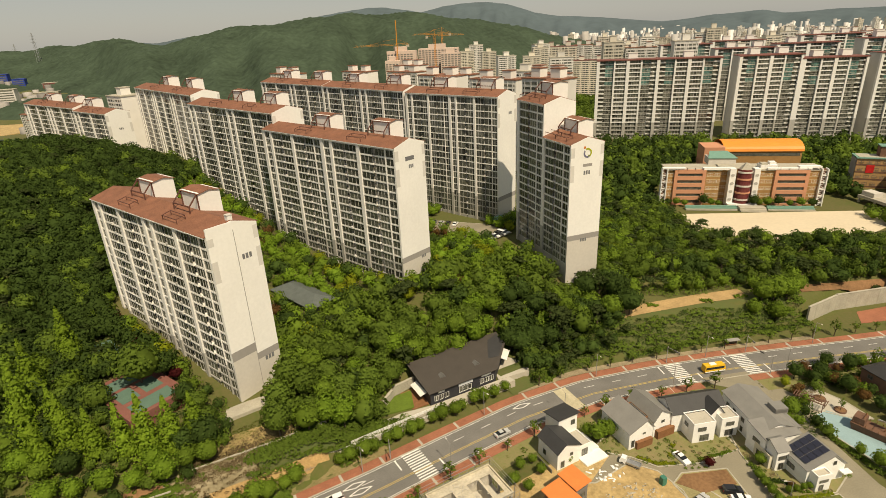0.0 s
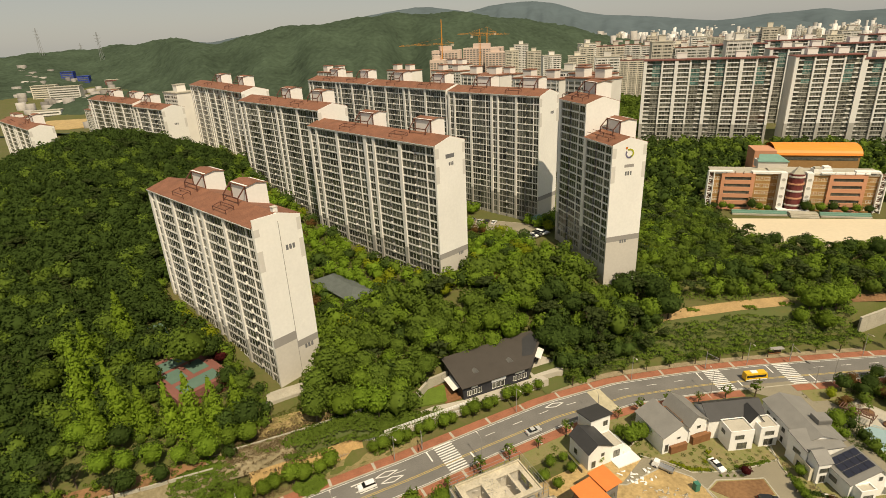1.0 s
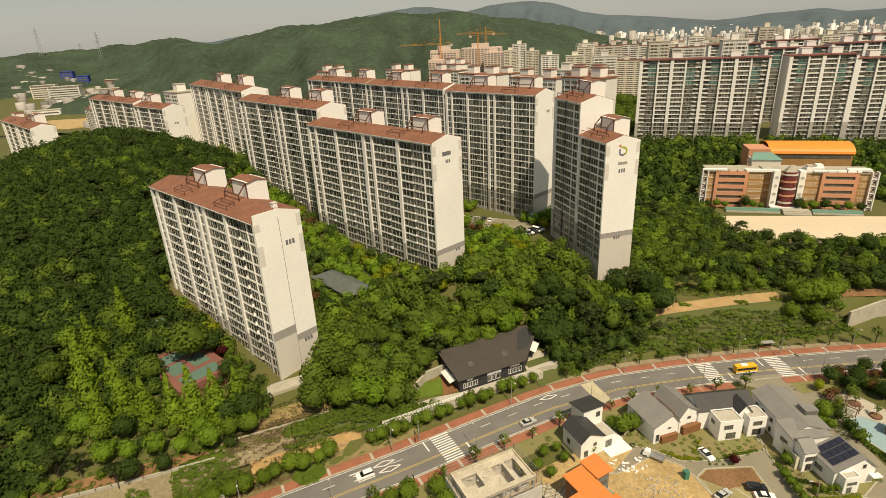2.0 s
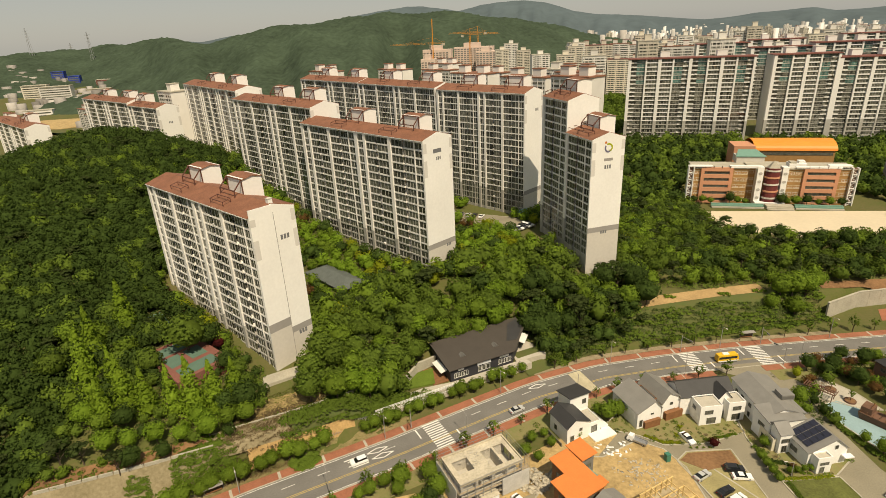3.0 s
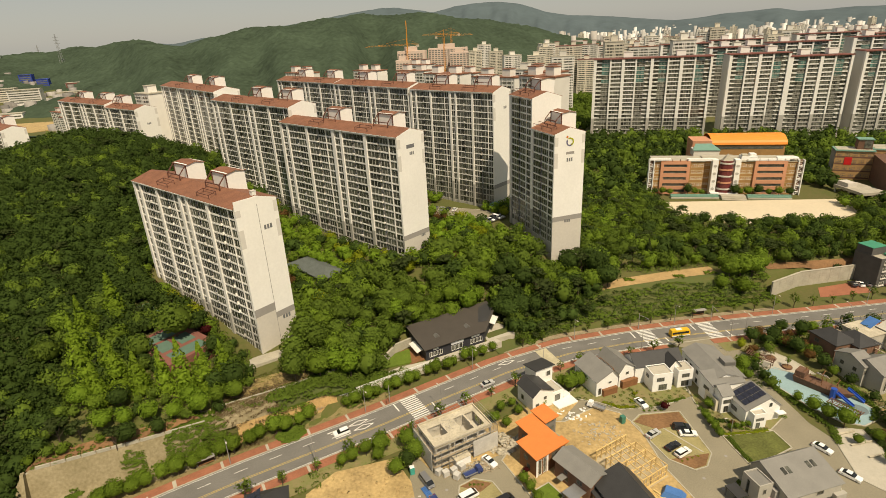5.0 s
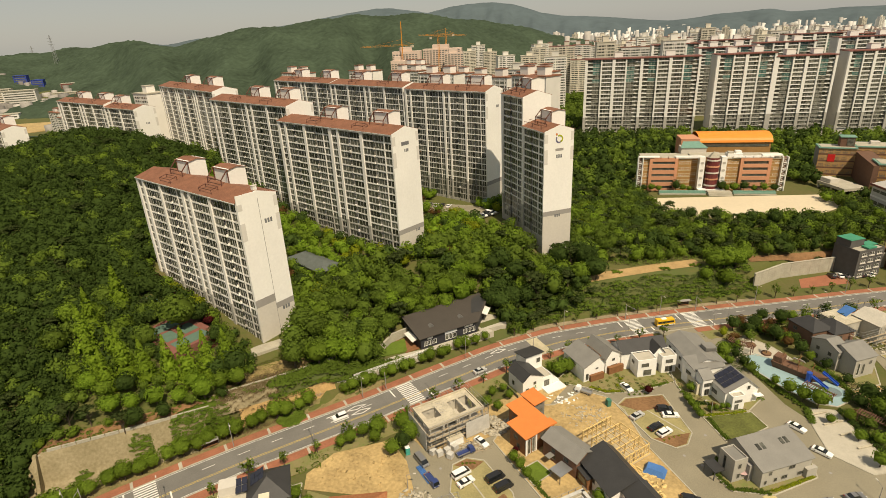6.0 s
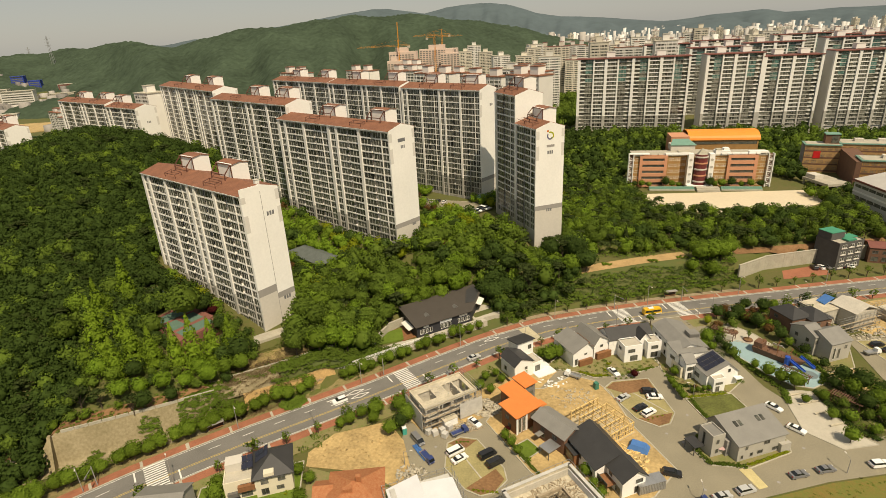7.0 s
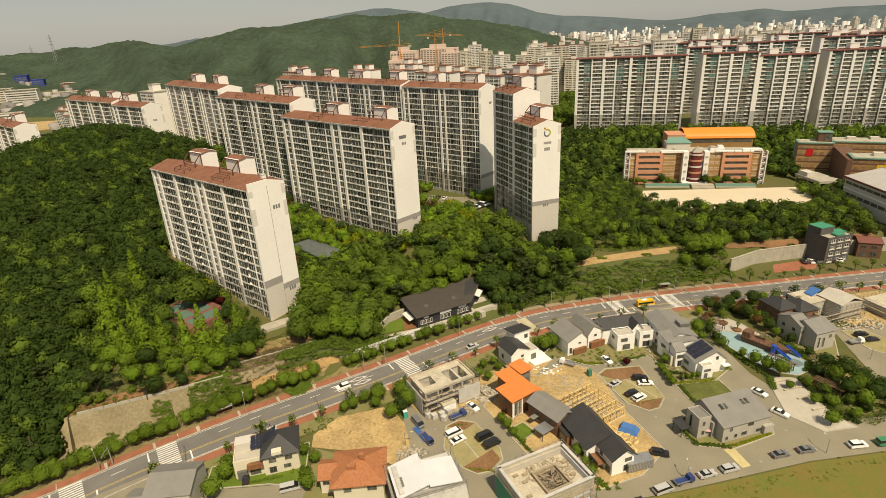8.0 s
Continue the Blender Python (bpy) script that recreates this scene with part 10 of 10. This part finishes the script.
part("slide_tower", Shape().tube((4.4, -2.4, 0), (4.4, -2.4, 3.4), 0.8, 0.8, bl, 10), ship, "blue plastic slide tower")
for x, y, a, lab in ((100.6, 124.2, -48, "dark timber pergola on the plaza"), (109.6, 98.6, -58, "dark timber pergola by the playground"), (116.2, 85.8, -55, "dark timber pergola by the park")):
    t = thing("pergola", lab, "pergola", frame_at(x, y, 1.1, a), "pergolas")
    for px in (-3.4, 0, 3.4):
        for py in (-1.1, 1.1):
            part("post", Shape().box(px - 0.1, py - 0.1, 0, px + 0.1, py + 0.1, 2.5, M["brick_dk"]), t)
    for py in (-1.1, 1.1):
        part("beam", Shape().box(-4, py - 0.1, 2.5, 4, py + 0.1, 2.7, M["brick_dk"]), t)
    for k in range(14):
        part("slat", Shape().box(-3.9 + k * 0.6, -1.6, 2.7, -3.72 + k * 0.6, 1.6, 2.85, M["brick_dk"]), t)
for x, y in ((105.4, 126.8), (107.6, 121.4)):
    t = thing("round_planter", "round dark planter ring with a young tree", "planter", frame_at(x, y, 1.1, 0), "round planters")
    part("ring", Shape().tube((0, 0, 0), (0, 0, 0.45), 1.5, 1.5, M["brick_dk"], 18), t)
    part("soil", Shape().tube((0, 0, 0.3), (0, 0, 0.47), 1.2, 1.2, M["soil_red"], 18), t)
    tree("sapling", x, y, 0.8, 1.5)
for k, (x, y, a, w) in enumerate(((105.5, 90.5, 12, 6), (107.2, 86.6, 12, 6.5), (108.6, 82.4, 12, 6), (109.6, 77.4, 12, 6))):
    t = thing("long_bench", "long pale stone bench on the park paving", "bench", frame_at(x - w / 2, y, 1.1, a), "stone benches")
    part("seat", Shape().box(0, 0, 0.3, w, 0.5, 0.45, M["deck_pale"]), t)
    part("base", Shape().box(0.2, 0.08, 0, w - 0.2, 0.42, 0.3, M["concrete"]), t)
dark_patch = part("rubber_patch", Shape().tube((115.4, 100.6, 1.05), (115.4, 100.6, 1.128), 2.3, 2.3, mat("grey_rubber", (0.16, 0.21, 0.22), 0.85), 22), play, "grey rubber circle")
t = thing("garden_parasol", "faded pink garden parasol over a table", "parasol", frame_at(73.4, 70.0, 1.14, 0))
part("canopy", Shape().solid([(1.4 * math.cos(a), 1.4 * math.sin(a), 2.0) for a in np.linspace(0, 5.5, 8)] + [(0, 0, 2.6)], [(k, (k + 1) % 8, 8) for k in range(8)], mat("faded_pink_cloth", (0.45, 0.30, 0.29), 0.8)), t)
part("pole", Shape().tube((0, 0, 0), (0, 0, 2.4), 0.04, 0.04, M["steel"]), t)
part("table", Shape().tube((0, 0, 0.65), (0, 0, 0.72), 0.6, 0.6, M["wood"], 14), t)

# ---- street furniture ----
def lamp_post(x, y, z, ang, h=8.0, label="tall grey street lamp with a single arm"):
    t = thing("street_lamp", label, "street lamp", frame_at(x, y, z, ang), "street lamps")
    part("post", Shape().tube((0, 0, -0.3), (0, 0, h), 0.11, 0.07, M["band"], 8), t)
    part("arm", Shape().tube((0, 0, h - 0.1), (1.8, 0, h + 0.35), 0.05, 0.04, M["band"], 6), t)
    part("head", Shape().box(1.6, -0.14, h + 0.28, 2.3, 0.14, h + 0.4, M["wall_low"]), t)


k = 0
s = along(-100)
while s < along(210):
    off = 6.1 if k % 2 else -6.1
    x, y, a = road_at(s, off)
    lamp_post(x, y, 1.1, a - 90 if off > 0 else a + 90)
    s += 19
    k += 1
for x, y, a in ((99.9, 61.6, 90), (76.9, 93.6, 180), (139.4, 100.6, 200), (-7.2, 71, 0), (62, 55, 80)):
    lamp_post(x, y, 1.05, a, 4.2, "short village street lamp")
for x, off, a in ((71, 6.3, -60), (98, -6.2, 120), (98.5, 6.3, -90), (-13, 6.2, -80), (-82, 6.2, -80)):
    px, py, _ = road_at(along(x), off)
    t = thing("traffic_signal", "grey signal mast with a long arm over the crossing", "traffic signal", frame_at(px, py, 1.1, a), "traffic signals")
    part("post", Shape().tube((0, 0, -0.3), (0, 0, 6.2), 0.14, 0.1, M["band"], 8), t)
    part("arm", Shape().tube((0, 0, 5.7), (4.2, 0, 6.0), 0.07, 0.05, M["band"], 6), t)
    part("signal_head", Shape().box(2.9, -0.15, 5.55, 4.1, 0.15, 5.95, M["frame"]), t)
for x, off, w in ((-57.5, 9.2, 4.6), (96, 10.0, 5.0), (-22.5, -9.3, 3.2)):
    px, py, a = road_at(along(x), off)
    t = thing("bus_shelter", "dark framed bus shelter with a flat roof", "bus shelter", frame_at(px, py, 1.12, a), "bus shelters")
    part("roof", Shape().box(-w / 2, -0.8, 2.4, w / 2, 0.8, 2.55, M["band"]), t)
    part("back_panel", Shape().box(-w / 2 + 0.1, 0.55 if off > 0 else -0.6, 0.4, w / 2 - 0.1, 0.6 if off > 0 else -0.55, 2.2, M["carglass"]), t)
    for px2 in (-w / 2 + 0.1, w / 2 - 0.1):
        part("post", Shape().tube((px2, 0.5, 0), (px2, 0.5, 2.4), 0.05, 0.05, M["band"]), t)
    part("bench", Shape().box(-w / 2 + 0.4, 0.1, 0.42, w / 2 - 0.4, 0.5, 0.5, M["wood"]), t)
for x, y in ((63.0, 78.0), (66.0, 74.5), (71.5, 85.0), (82.5, 59.8), (58.5, 108.3 - 2.6), (95, 70.4), (64.5, 58.6), (0.8, 77.0), (20.5, 60)):
    part("manhole", Shape().tube((x, y, 1.0), (x, y, 1.026), 0.38, 0.38, M["band"], 14), bpy.data.objects["village_street"], "dark manhole cover")
t = thing("utility_pole", "slim concrete utility pole on the bank", "pole", frame_at(-26.2, 121.5, 3.5, 0))
part("post", Shape().tube((0, 0, 0), (0, 0, 9.5), 0.17, 0.11, M["concrete"], 8), t)
for y0, y1, x0, x1 in ((91.5, 82, 77.3, 77.6),):
    f = thing("garden_fence", "low dark garden fence beside the street", "fence")
    for k in range(12):
        part("post", Shape().box(77.1, 104 - k * 0.95, 1.1, 77.18, 104.08 - k * 0.95, 2.0, M["frame"]), f)
    part("rail", Shape().bar((77.14, 104, 1.9), (77.14, 93.6, 1.9), 0.06, M["frame"]), f)
